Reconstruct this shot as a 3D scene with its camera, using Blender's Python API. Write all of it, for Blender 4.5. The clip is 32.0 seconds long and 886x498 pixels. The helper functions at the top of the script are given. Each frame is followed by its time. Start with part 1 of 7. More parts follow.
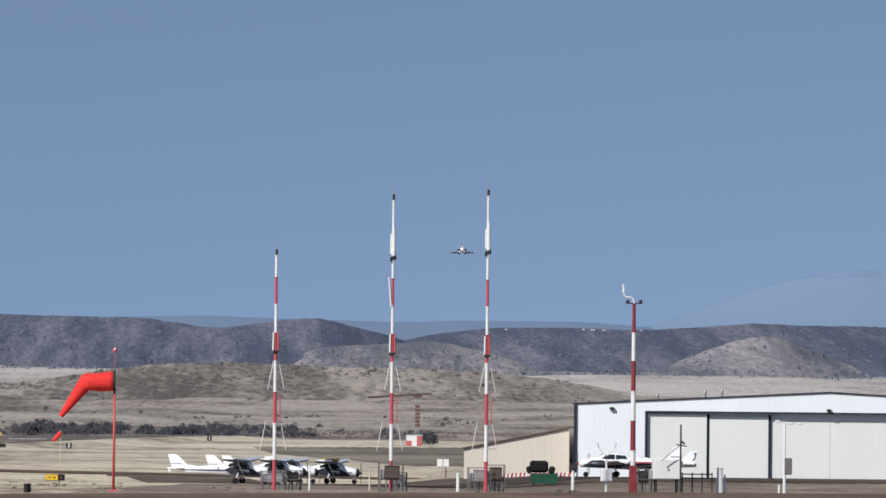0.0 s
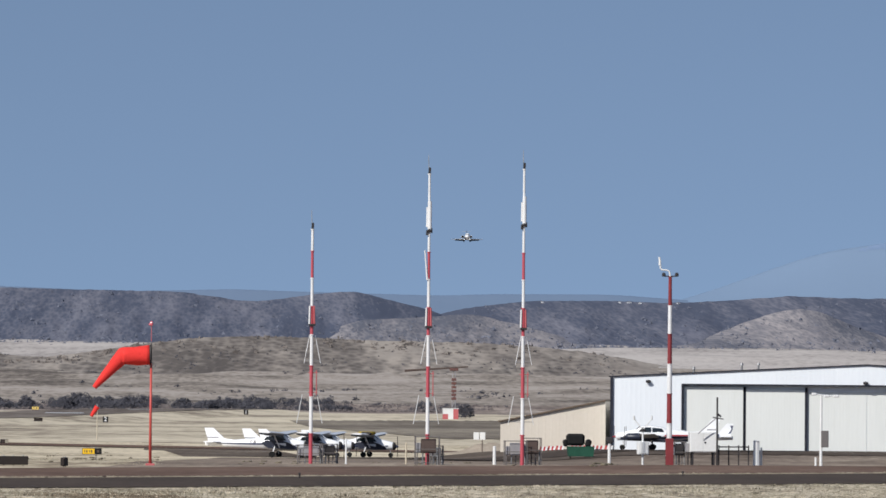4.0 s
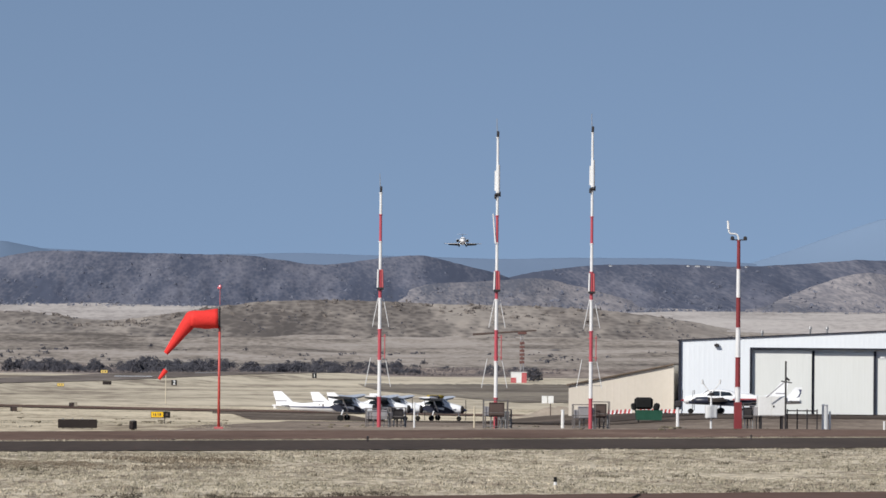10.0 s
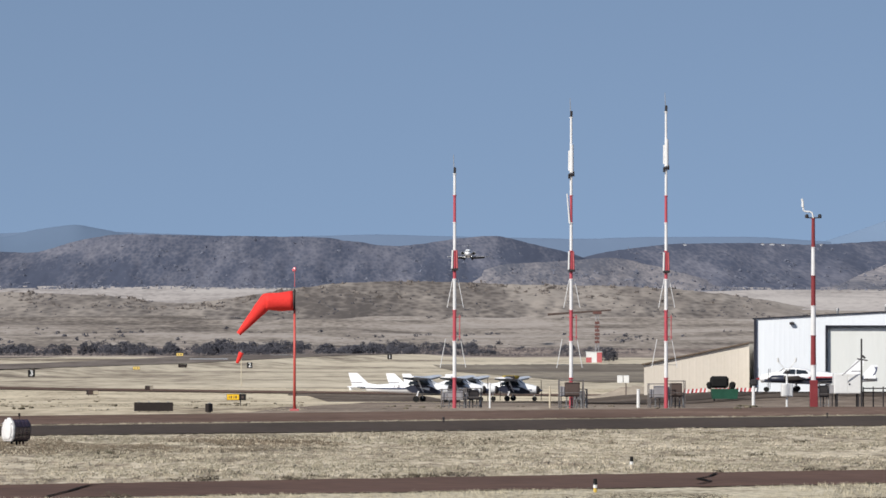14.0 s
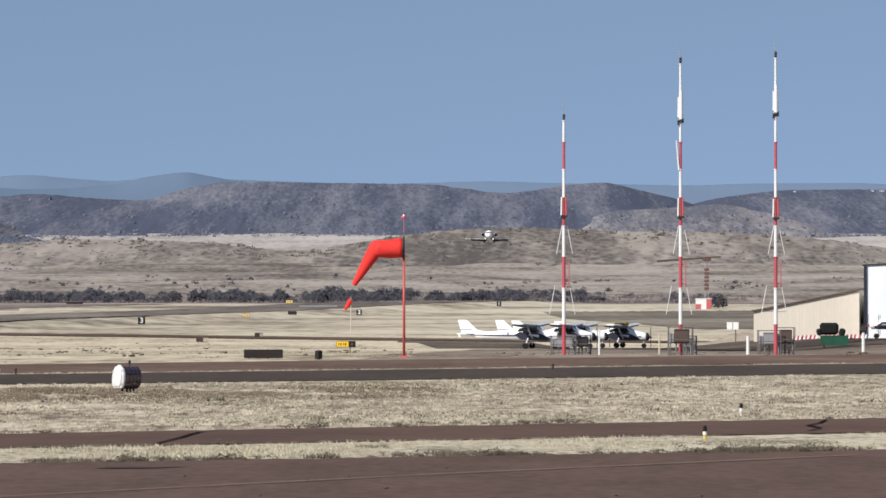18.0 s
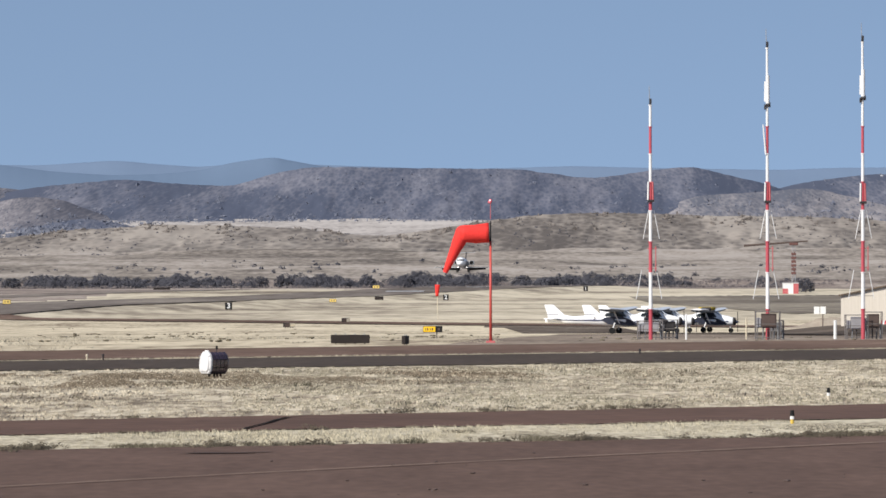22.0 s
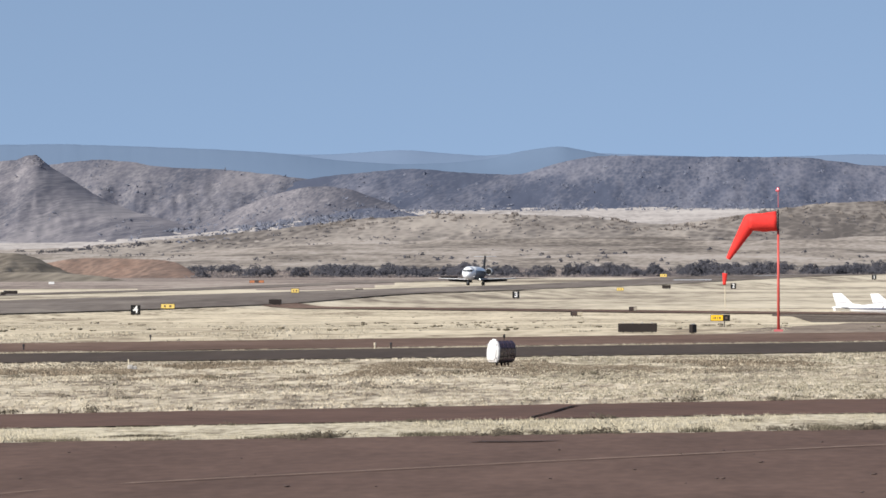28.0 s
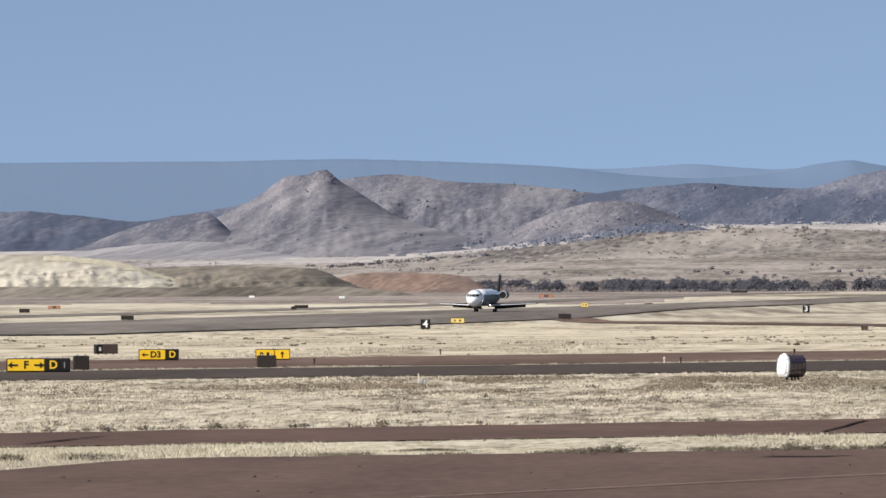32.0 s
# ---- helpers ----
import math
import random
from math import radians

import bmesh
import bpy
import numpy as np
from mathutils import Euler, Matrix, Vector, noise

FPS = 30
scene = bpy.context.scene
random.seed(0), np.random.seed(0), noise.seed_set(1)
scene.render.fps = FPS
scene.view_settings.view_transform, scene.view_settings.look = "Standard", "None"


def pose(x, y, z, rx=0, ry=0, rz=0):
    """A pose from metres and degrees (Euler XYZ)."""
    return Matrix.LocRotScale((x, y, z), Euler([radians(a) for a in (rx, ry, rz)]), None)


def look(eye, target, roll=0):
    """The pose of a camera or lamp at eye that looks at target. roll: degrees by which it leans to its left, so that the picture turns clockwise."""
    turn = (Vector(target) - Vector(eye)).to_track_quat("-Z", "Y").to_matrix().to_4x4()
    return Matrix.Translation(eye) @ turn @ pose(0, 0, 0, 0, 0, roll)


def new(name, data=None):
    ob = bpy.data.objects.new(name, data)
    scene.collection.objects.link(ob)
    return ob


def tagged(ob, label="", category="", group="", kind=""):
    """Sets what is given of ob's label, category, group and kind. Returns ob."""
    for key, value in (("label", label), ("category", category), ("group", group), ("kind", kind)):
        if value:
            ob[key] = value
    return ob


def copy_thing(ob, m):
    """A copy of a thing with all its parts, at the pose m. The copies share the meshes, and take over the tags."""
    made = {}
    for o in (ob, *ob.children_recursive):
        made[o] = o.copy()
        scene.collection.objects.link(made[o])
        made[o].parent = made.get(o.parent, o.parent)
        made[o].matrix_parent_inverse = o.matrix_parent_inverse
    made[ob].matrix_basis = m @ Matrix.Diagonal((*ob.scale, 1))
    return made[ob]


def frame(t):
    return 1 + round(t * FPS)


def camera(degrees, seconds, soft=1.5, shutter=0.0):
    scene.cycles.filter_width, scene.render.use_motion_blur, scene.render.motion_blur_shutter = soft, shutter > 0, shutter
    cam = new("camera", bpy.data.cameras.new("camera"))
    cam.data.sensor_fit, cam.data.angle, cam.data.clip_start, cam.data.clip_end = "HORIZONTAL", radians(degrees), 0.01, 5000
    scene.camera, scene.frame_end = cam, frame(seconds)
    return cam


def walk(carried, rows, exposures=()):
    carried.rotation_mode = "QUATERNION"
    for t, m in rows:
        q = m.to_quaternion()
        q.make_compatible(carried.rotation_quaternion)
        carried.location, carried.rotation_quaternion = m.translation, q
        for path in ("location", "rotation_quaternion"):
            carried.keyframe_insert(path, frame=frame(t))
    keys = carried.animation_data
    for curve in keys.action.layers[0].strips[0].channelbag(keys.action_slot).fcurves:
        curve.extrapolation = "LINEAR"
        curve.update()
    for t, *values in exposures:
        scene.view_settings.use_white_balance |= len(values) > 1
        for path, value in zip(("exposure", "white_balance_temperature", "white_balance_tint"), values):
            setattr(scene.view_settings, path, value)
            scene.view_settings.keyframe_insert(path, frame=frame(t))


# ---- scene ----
EYE = 3.0
cam = camera(11.193, 32.0, soft=1.6)
# seconds, yaw, pitch, roll of a camera that stands on one spot and pans
TURNS = [
    (0.0, -4.014, 2.173, -0.585), (0.5, -3.923, 2.292, -0.632), (1.0, -3.848, 2.417, -0.632), (1.5, -3.792, 2.456, -0.600),
    (2.0, -3.736, 2.382, -0.519), (2.5, -3.696, 2.204, -0.544), (3.0, -3.652, 2.035, -0.469), (3.5, -3.594, 1.865, -0.462),
    (5.5, -3.483, 1.806, -0.534), (6.0, -3.452, 1.886, -0.519), (6.5, -3.384, 1.978, -0.432), (7.0, -3.288, 1.990, -0.365),
    (7.5, -3.191, 1.937, -0.305), (8.0, -3.088, 1.839, -0.205), (8.5, -2.981, 1.743, -0.221), (9.0, -2.890, 1.632, -0.321),
    (9.5, -2.781, 1.504, -0.408), (10.0, -2.689, 1.362, -0.513), (10.5, -2.544, 1.233, -0.509), (11.0, -2.371, 1.147, -0.446),
    (11.5, -2.224, 1.144, -0.346), (12.0, -2.124, 1.194, -0.224), (12.5, -2.085, 1.234, -0.173), (13.0, -2.006, 1.259, -0.088),
    (13.5, -1.909, 1.209, -0.079), (14.0, -1.738, 1.112, -0.058), (14.5, -1.569, 0.983, -0.043), (15.0, -1.388, 0.842, -0.009),
    (15.5, -1.189, 0.702, -0.002), (17.5, -0.491, 0.438, 0.018), (18.0, -0.353, 0.439, 0.008), (18.5, -0.189, 0.464, 0.014),
    (19.0, -0.000, 0.477, 0.032), (19.5, 0.157, 0.496, 0.051), (20.0, 0.233, 0.468, 0.085), (20.5, 0.266, 0.415, 0.095),
    (21.0, 0.350, 0.350, 0.084), (21.5, 0.504, 0.295, 0.109), (22.0, 0.745, 0.250, 0.111), (22.5, 1.040, 0.169, 0.042),
    (23.0, 1.348, 0.052, -0.043), (23.5, 1.655, -0.087, -0.075), (24.0, 1.958, -0.238, -0.147), (24.5, 2.288, -0.335, -0.075),
    (25.0, 2.619, -0.378, -0.029), (25.5, 2.966, -0.301, 0.087), (27.5, 4.041, 0.141, 0.206), (28.0, 4.384, 0.115, 0.159),
    (28.5, 4.764, 0.051, 0.116), (29.0, 5.157, 0.011, 0.073), (29.5, 5.536, 0.022, 0.074), (30.0, 5.955, 0.130, 0.085),
    (30.5, 6.414, 0.285, 0.114), (31.0, 6.931, 0.401, 0.171), (31.5, 7.492, 0.407, 0.167), (32.0, 8.052, 0.308, 0.201),
]
walk(cam, [(t, pose(0, 0, EYE, 90 + p, r, w)) for t, w, p, r in TURNS],
     exposures=[(0.0, 0.37, 6290, 10), (6.0, 0.39, 6310, 10), (9.0, 0.40, 6380, 10), (13.0, 0.47, 6460, 10), (19.0, 0.62, 6500, 10), (21.0, 0.67, 6480, 10), (23.0, 0.75, 6480, 10), (25.0, 0.88, 6520, 10), (28.0, 0.86, 6530, 10), (30.0, 0.88, 6540, 10), (32.0, 0.83, 6560, 10)])

# ---- light ----
SUN_AZ, SUN_EL = 223.0, 36.0
world = bpy.data.worlds.new("world")
scene.world = world
world.use_nodes = True
wn, wl = world.node_tree.nodes, world.node_tree.links
sky = wn.new("ShaderNodeTexSky")
sky.sky_type, sky.sun_disc = "NISHITA", False
sky.sun_elevation, sky.sun_rotation = radians(SUN_EL), radians(SUN_AZ)
sky.altitude, sky.air_density, sky.dust_density, sky.ozone_density = 1500, 1.0, 0.6, 2.0
coord, shift = wn.new("ShaderNodeTexCoord"), wn.new("ShaderNodeMapping")
shift.inputs["Location"].default_value = (0, 0, 0.30)
wl.new(coord.outputs["Generated"], shift.inputs["Vector"])
wl.new(shift.outputs["Vector"], sky.inputs["Vector"])
tint = wn.new("ShaderNodeMix")
tint.data_type, tint.blend_type = "RGBA", "MULTIPLY"
tint.inputs[0].default_value = 1.0
tint.inputs[7].default_value = (1.145, 1.0, 0.860, 1)
wl.new(sky.outputs["Color"], tint.inputs[6])
wl.new(tint.outputs[2], wn["Background"].inputs["Color"])
wn["Background"].inputs["Strength"].default_value = 0.105
lamp = bpy.data.lights.new("sun", "SUN")
lamp.energy, lamp.angle, lamp.color = 3.3, radians(0.6), (1.0, 0.95, 0.87)
sun = new("sun", lamp)
a, e = radians(SUN_AZ), radians(SUN_EL)
sun.matrix_basis = look((math.sin(a) * math.cos(e) * 50, math.cos(a) * math.cos(e) * 50, math.sin(e) * 50), (0, 0, 0))


# ---- materials ----
def mat(name, col, col2=None, rough=0.7, metal=0.0, scale=4.0, bump=0.0, fine=0.0, stretch=(1, 1, 1), island=0.0, clear=0.0, space="Object", glow=0.0):
    """A surface with two scales of uneven colour and a fine relief; sizes in metres."""
    m = bpy.data.materials.new(name)
    m.use_nodes = True
    n, l = m.node_tree.nodes, m.node_tree.links
    b = n["Principled BSDF"]
    b.inputs["Roughness"].default_value, b.inputs["Metallic"].default_value = rough, metal
    b.inputs["Coat Weight"].default_value = clear
    b.inputs["Specular IOR Level"].default_value = 0.5 if rough < 0.55 else 0.12 if rough < 0.9 else 0.03
    col2 = col2 or tuple(c * 0.8 for c in col)
    tc, mp = n.new("ShaderNodeTexCoord"), n.new("ShaderNodeMapping")
    mp.inputs["Scale"].default_value = stretch
    l.new(tc.outputs[space], mp.inputs["Vector"])
    big, small = n.new("ShaderNodeTexNoise"), n.new("ShaderNodeTexNoise")
    big.inputs["Scale"].default_value, big.inputs["Detail"].default_value = 1.0 / scale, 5
    small.inputs["Scale"].default_value, small.inputs["Detail"].default_value = 9.0 / scale, 4
    l.new(mp.outputs[0], big.inputs["Vector"]), l.new(mp.outputs[0], small.inputs["Vector"])
    mix = n.new("ShaderNodeMix")
    mix.data_type = "FLOAT"
    mix.inputs[0].default_value = 0.45
    l.new(big.outputs["Fac"], mix.inputs[2]), l.new(small.outputs["Fac"], mix.inputs[3])
    ramp = n.new("ShaderNodeValToRGB")
    ramp.color_ramp.elements[0].position, ramp.color_ramp.elements[1].position = 0.36, 0.64
    ramp.color_ramp.elements[0].color, ramp.color_ramp.elements[1].color = (*col2, 1), (*col, 1)
    l.new(mix.outputs[0], ramp.inputs["Fac"])
    out = ramp.outputs["Color"]
    if island:
        g, hs, mr = n.new("ShaderNodeNewGeometry"), n.new("ShaderNodeHueSaturation"), n.new("ShaderNodeMapRange")
        mr.inputs["To Min"].default_value, mr.inputs["To Max"].default_value = 1 - island, 1 + island
        l.new(g.outputs["Random Per Island"], mr.inputs["Value"])
        l.new(mr.outputs[0], hs.inputs["Value"]), l.new(out, hs.inputs["Color"])
        out = hs.outputs["Color"]
    l.new(out, b.inputs["Base Color"])
    if bump:
        bp = n.new("ShaderNodeBump")
        bp.inputs["Strength"].default_value, bp.inputs["Distance"].default_value = 0.6, bump
        l.new(mix.outputs[0], bp.inputs["Height"]), l.new(bp.outputs[0], b.inputs["Normal"])
    if glow:
        b.inputs["Emission Color"].default_value, b.inputs["Emission Strength"].default_value = (*col, 1), glow
    return m


def field_mat(name, tones, sizes):
    """Dry field: straw, bare earth and grey weeds in patches of several sizes in metres."""
    m = bpy.data.materials.new(name)
    m.use_nodes = True
    n, l = m.node_tree.nodes, m.node_tree.links
    b = n["Principled BSDF"]
    b.inputs["Roughness"].default_value, b.inputs["Specular IOR Level"].default_value = 1.0, 0.02
    tc = n.new("ShaderNodeTexCoord")
    facs = []
    for size, weight, st in sizes:
        mp, t, w = n.new("ShaderNodeMapping"), n.new("ShaderNodeTexNoise"), n.new("ShaderNodeMath")
        mp.inputs["Scale"].default_value = st
        l.new(tc.outputs["Object"], mp.inputs["Vector"]), l.new(mp.outputs[0], t.inputs["Vector"])
        t.inputs["Scale"].default_value, t.inputs["Detail"].default_value = 1 / size, 4
        w.operation = "MULTIPLY_ADD"
        l.new(t.outputs["Fac"], w.inputs[0])
        w.inputs[1].default_value, w.inputs[2].default_value = weight, 0.525 - weight / 2 if not facs else -weight / 2
        facs.append(w)
    total = facs[0]
    for w in facs[1:]:
        s = n.new("ShaderNodeMath")
        l.new(total.outputs[0], s.inputs[0]), l.new(w.outputs[0], s.inputs[1])
        total = s
    ramp = n.new("ShaderNodeValToRGB")
    e = ramp.color_ramp.elements
    e[0].position, e[0].color = 0.34, (*tones[0], 1)
    e[1].position, e[1].color = 0.66, (*tones[4], 1)
    for pos, col in zip((0.42, 0.50, 0.57), tones[1:4]):
        x = e.new(pos)
        x.color = (*col, 1)
    l.new(total.outputs[0], ramp.inputs["Fac"])
    l.new(ramp.outputs["Color"], b.inputs["Base Color"])
    return m


GRASS = field_mat("dry_grass_ground", ((0.190, 0.158, 0.122), (0.335, 0.284, 0.220), (0.500, 0.432, 0.328), (0.612, 0.536, 0.410), (0.694, 0.610, 0.474)),
                  ((0.42, 0.75, (1, 0.25, 1)), (1.8, 0.50, (0.8, 0.28, 1)), (8.0, 0.26, (0.7, 0.35, 1)), (45.0, 0.20, (1, 0.4, 1)), (240.0, 0.25, (1, 0.5, 1))))
# Far plain: straw and earth greyed by haze that is painted in.
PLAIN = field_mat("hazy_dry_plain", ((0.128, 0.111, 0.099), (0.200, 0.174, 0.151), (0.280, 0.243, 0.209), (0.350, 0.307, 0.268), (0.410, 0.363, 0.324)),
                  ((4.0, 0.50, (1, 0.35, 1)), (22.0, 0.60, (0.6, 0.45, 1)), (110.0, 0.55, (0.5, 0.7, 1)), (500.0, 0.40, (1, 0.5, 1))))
MIDFIELD = field_mat("cream_dry_field", ((0.237, 0.193, 0.140), (0.403, 0.339, 0.247), (0.539, 0.462, 0.338), (0.628, 0.541, 0.399), (0.695, 0.602, 0.446)),
                     ((1.0, 0.55, (1, 0.22, 1)), (5.0, 0.58, (0.7, 0.25, 1)), (40.0, 0.42, (0.4, 0.5, 1)), (240.0, 0.28, (1, 0.5, 1))))
FARFIELD = field_mat("streaked_far_field", ((0.184, 0.152, 0.119), (0.321, 0.272, 0.212), (0.471, 0.409, 0.311), (0.585, 0.513, 0.392), (0.653, 0.576, 0.443)),
                     ((3.5, 0.48, (0.7, 0.22, 1)), (16.0, 0.50, (0.5, 0.3, 1)), (60.0, 0.36, (0.5, 0.7, 1)), (200.0, 0.36, (0.5, 1, 1))))
VERGE = mat("bright_dry_verge_grass", (0.67, 0.60, 0.445), (0.45, 0.395, 0.285), 1.0, scale=1.2, island=0.12, stretch=(1, 0.4, 1))
VERGEGROUND = field_mat("bright_verge_ground", ((0.18, 0.152, 0.110), (0.29, 0.250, 0.186), (0.45, 0.395, 0.298), (0.58, 0.518, 0.393), (0.66, 0.595, 0.457)),
                        ((0.22, 0.6, (1, 0.3, 1)), (1.2, 0.5, (0.7, 0.4, 1)), (7.0, 0.30, (0.6, 0.5, 1))))
PARKING = field_mat("brown_worn_parking", ((0.062, 0.050, 0.042), (0.088, 0.070, 0.058), (0.115, 0.092, 0.076), (0.15, 0.122, 0.10), (0.23, 0.19, 0.15)),
                    ((0.8, 0.30, (1, 0.2, 1)), (5.0, 0.42, (0.5, 0.3, 1)), (40.0, 0.40, (0.5, 0.5, 1))))
FALLOW = field_mat("dark_fallow_ground", ((0.085, 0.072, 0.060), (0.125, 0.106, 0.088), (0.165, 0.141, 0.117), (0.215, 0.186, 0.152), (0.33, 0.29, 0.23)),
                   ((3.0, 0.30, (0.8, 0.25, 1)), (16.0, 0.40, (0.5, 0.3, 1)), (90.0, 0.45, (0.5, 0.6, 1))))
CLOD = mat("dark_matted_weed", (0.125, 0.105, 0.078), (0.075, 0.063, 0.048), 1.0, scale=2, island=0.2)
TANBLADE = mat("tan_dead_grass", (0.43, 0.385, 0.285), (0.31, 0.275, 0.205), 0.95, scale=3, island=0.1, stretch=(1, 0.35, 1))
BROWNBLADE = mat("brown_dead_weed", (0.275, 0.222, 0.162), (0.172, 0.138, 0.10), 0.95, scale=3, island=0.2, stretch=(1, 0.35, 1))
GRAVEL = field_mat("brown_gravel", ((0.117, 0.093, 0.076), (0.169, 0.134, 0.108), (0.227, 0.182, 0.146), (0.299, 0.243, 0.195), (0.429, 0.365, 0.284)),
                   ((0.6, 0.36, (1, 0.25, 1)), (3.0, 0.42, (0.7, 0.3, 1)), (25.0, 0.40, (0.6, 0.3, 1))))
DIRT = field_mat("bare_brown_dirt", ((0.112, 0.095, 0.087), (0.179, 0.148, 0.131), (0.252, 0.207, 0.180), (0.336, 0.280, 0.244), (0.426, 0.370, 0.313)),
                 ((3.0, 0.45, (0.8, 0.25, 1)), (16.0, 0.50, (0.5, 0.3, 1)), (120.0, 0.45, (0.5, 0.4, 1))))
# Palest, farthest plain; distance haze is mixed into its soil tones.
PALEPLAIN = field_mat("hazed_pale_plain", ((0.194, 0.175, 0.164), (0.320, 0.289, 0.271), (0.417, 0.380, 0.354), (0.485, 0.442, 0.412), (0.533, 0.491, 0.455)),
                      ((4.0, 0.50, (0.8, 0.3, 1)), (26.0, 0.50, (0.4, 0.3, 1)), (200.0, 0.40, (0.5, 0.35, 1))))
BLADE = mat("dry_grass_blade", (0.57, 0.51, 0.395), (0.40, 0.345, 0.26), 0.9, scale=8, island=0.08, stretch=(1, 0.35, 1))
WEED = mat("grey_brown_weed", (0.185, 0.160, 0.115), (0.11, 0.097, 0.07), 0.95, scale=1, island=0.3)
APRON = mat("red_brown_asphalt", (0.154, 0.102, 0.083), (0.104, 0.070, 0.058), 0.9, scale=2.2, bump=0.004, stretch=(1, 0.35, 1))
STRIP = mat("weathered_asphalt", (0.154, 0.098, 0.079), (0.102, 0.067, 0.055), 0.9, scale=5, bump=0.004)
DARK = mat("dark_asphalt", (0.094, 0.074, 0.062), (0.066, 0.053, 0.045), 0.9, scale=4, stretch=(1, 0.12, 1))
SHOULDER = field_mat("weathered_shoulder", ((0.085, 0.057, 0.046), (0.114, 0.077, 0.061), (0.145, 0.098, 0.078), (0.177, 0.121, 0.096), (0.262, 0.187, 0.143)),
                     ((0.7, 0.26, (1, 0.3, 1)), (4.0, 0.36, (0.5, 0.3, 1)), (30.0, 0.40, (0.4, 0.4, 1))))
RUNWAY = field_mat("grey_runway_asphalt", ((0.098, 0.083, 0.073), (0.135, 0.114, 0.100), (0.175, 0.149, 0.130), (0.212, 0.182, 0.159), (0.28, 0.245, 0.205)),
                   ((2.5, 0.30, (1, 0.15, 1)), (9.0, 0.42, (0.8, 0.12, 1)), (60.0, 0.36, (0.5, 0.2, 1))))
STAIN = mat("oil_darkened_asphalt", (0.088, 0.060, 0.050), (0.066, 0.046, 0.039), 0.85, scale=0.6)
CRACK = mat("crack_sealant", (0.022, 0.018, 0.016), rough=0.9, scale=1)
LINE = mat("worn_yellow_paint", (0.36, 0.275, 0.215), (0.22, 0.16, 0.128), 0.9, scale=0.8)
WHITE = mat("white_paint", (0.80, 0.80, 0.79), (0.72, 0.72, 0.70), 0.35, scale=1.5)
WINGGREY = mat("grey_wing_metal", (0.035, 0.037, 0.042), (0.026, 0.028, 0.032), 0.6, 0.0, scale=3)
AIRWHITE = mat("white_aircraft_paint", (0.90, 0.905, 0.91), (0.85, 0.855, 0.86), 0.25, scale=3, clear=0.2)
MASTWHITE = mat("white_mast_paint", (0.80, 0.80, 0.80), (0.66, 0.66, 0.65), 0.5, scale=0.5)
MASTRED = mat("red_mast_paint", (0.50, 0.075, 0.10), (0.42, 0.06, 0.08), 0.5, scale=0.5)
MASTPINK = mat("faded_red_paint", (0.52, 0.16, 0.16), (0.45, 0.10, 0.11), 0.6, scale=0.5)
DULLRED = mat("dull_red_mast_paint", (0.26, 0.05, 0.055), (0.20, 0.04, 0.045), 0.55, scale=0.5)
ORANGE = mat("orange_windsock_cloth", (0.80, 0.055, 0.047), (0.68, 0.042, 0.036), 0.8, scale=0.6, bump=0.02)
POLERED = mat("red_pole_paint", (0.58, 0.09, 0.07), (0.47, 0.06, 0.05), 0.5, scale=0.4)
STEEL = mat("galvanised_steel", (0.36, 0.36, 0.36), (0.25, 0.25, 0.25), 0.5, 0.6, scale=0.4)
GREY = mat("grey_cabinet_paint", (0.33, 0.32, 0.33), (0.26, 0.25, 0.26), 0.5, scale=0.7)
DARKBOX = mat("dark_equipment_paint", (0.055, 0.05, 0.052), (0.035, 0.032, 0.033), 0.6, scale=0.6)
BROWNBOX = mat("brown_equipment_paint", (0.115, 0.085, 0.075), (0.085, 0.063, 0.056), 0.7, scale=0.6)
BLACK = mat("black_rubber", (0.018, 0.018, 0.018), rough=0.8, scale=0.3)
GLASS = mat("dark_cockpit_glass", (0.02, 0.025, 0.03), rough=0.08, scale=1)
SIGNBLACK = mat("black_sign_face", (0.014, 0.014, 0.015), (0.02, 0.02, 0.02), 0.7, scale=0.6)
SIGNYELLOW = mat("yellow_sign_face", (0.88, 0.55, 0.012), (0.80, 0.47, 0.01), 0.45, scale=0.6)
SIGNBACK = mat("dark_brown_sign_back", (0.038, 0.031, 0.028), (0.026, 0.021, 0.02), 0.6, scale=0.5)
# Sign yellow paled for far signs; their washed-out look is in the colour.
PALEYELLOW = mat("pale_far_sign_face", (0.80, 0.60, 0.19), (0.72, 0.52, 0.15), 0.6, scale=0.6)
MAROON = mat("maroon_sign_face", (0.040, 0.022, 0.032), (0.025, 0.016, 0.024), 0.4, scale=0.25)
CONCRETE = mat("grey_broken_concrete", (0.50, 0.48, 0.45), (0.34, 0.32, 0.30), 0.9, scale=0.12)
CHALK = mat("chalky_white_paint", (0.80, 0.79, 0.78), (0.52, 0.51, 0.51), 0.7, scale=0.22)
MAROONGLOSS = mat("glossy_maroon_panel", (0.050, 0.026, 0.040), (0.034, 0.020, 0.032), 0.12, scale=0.25, clear=1.0)
HANGARWHITE = mat("white_metal_cladding", (0.80, 0.835, 0.87), (0.75, 0.785, 0.82), 0.5, scale=3, stretch=(1, 1, 0.15))
DOORCREAM = mat("pale_door_cladding", (0.72, 0.735, 0.71), (0.68, 0.695, 0.67), 0.5, scale=2, stretch=(1, 1, 0.15))
FADEDORANGE = mat("faded_orange_board", (0.52, 0.21, 0.10), (0.40, 0.16, 0.08), 0.8, scale=0.5)
TRIM = mat("dark_slate_trim", (0.030, 0.032, 0.045), (0.022, 0.024, 0.034), 0.7, scale=1)
TAN = mat("tan_metal_cladding", (0.645, 0.585, 0.505), (0.60, 0.545, 0.465), 0.6, scale=3)
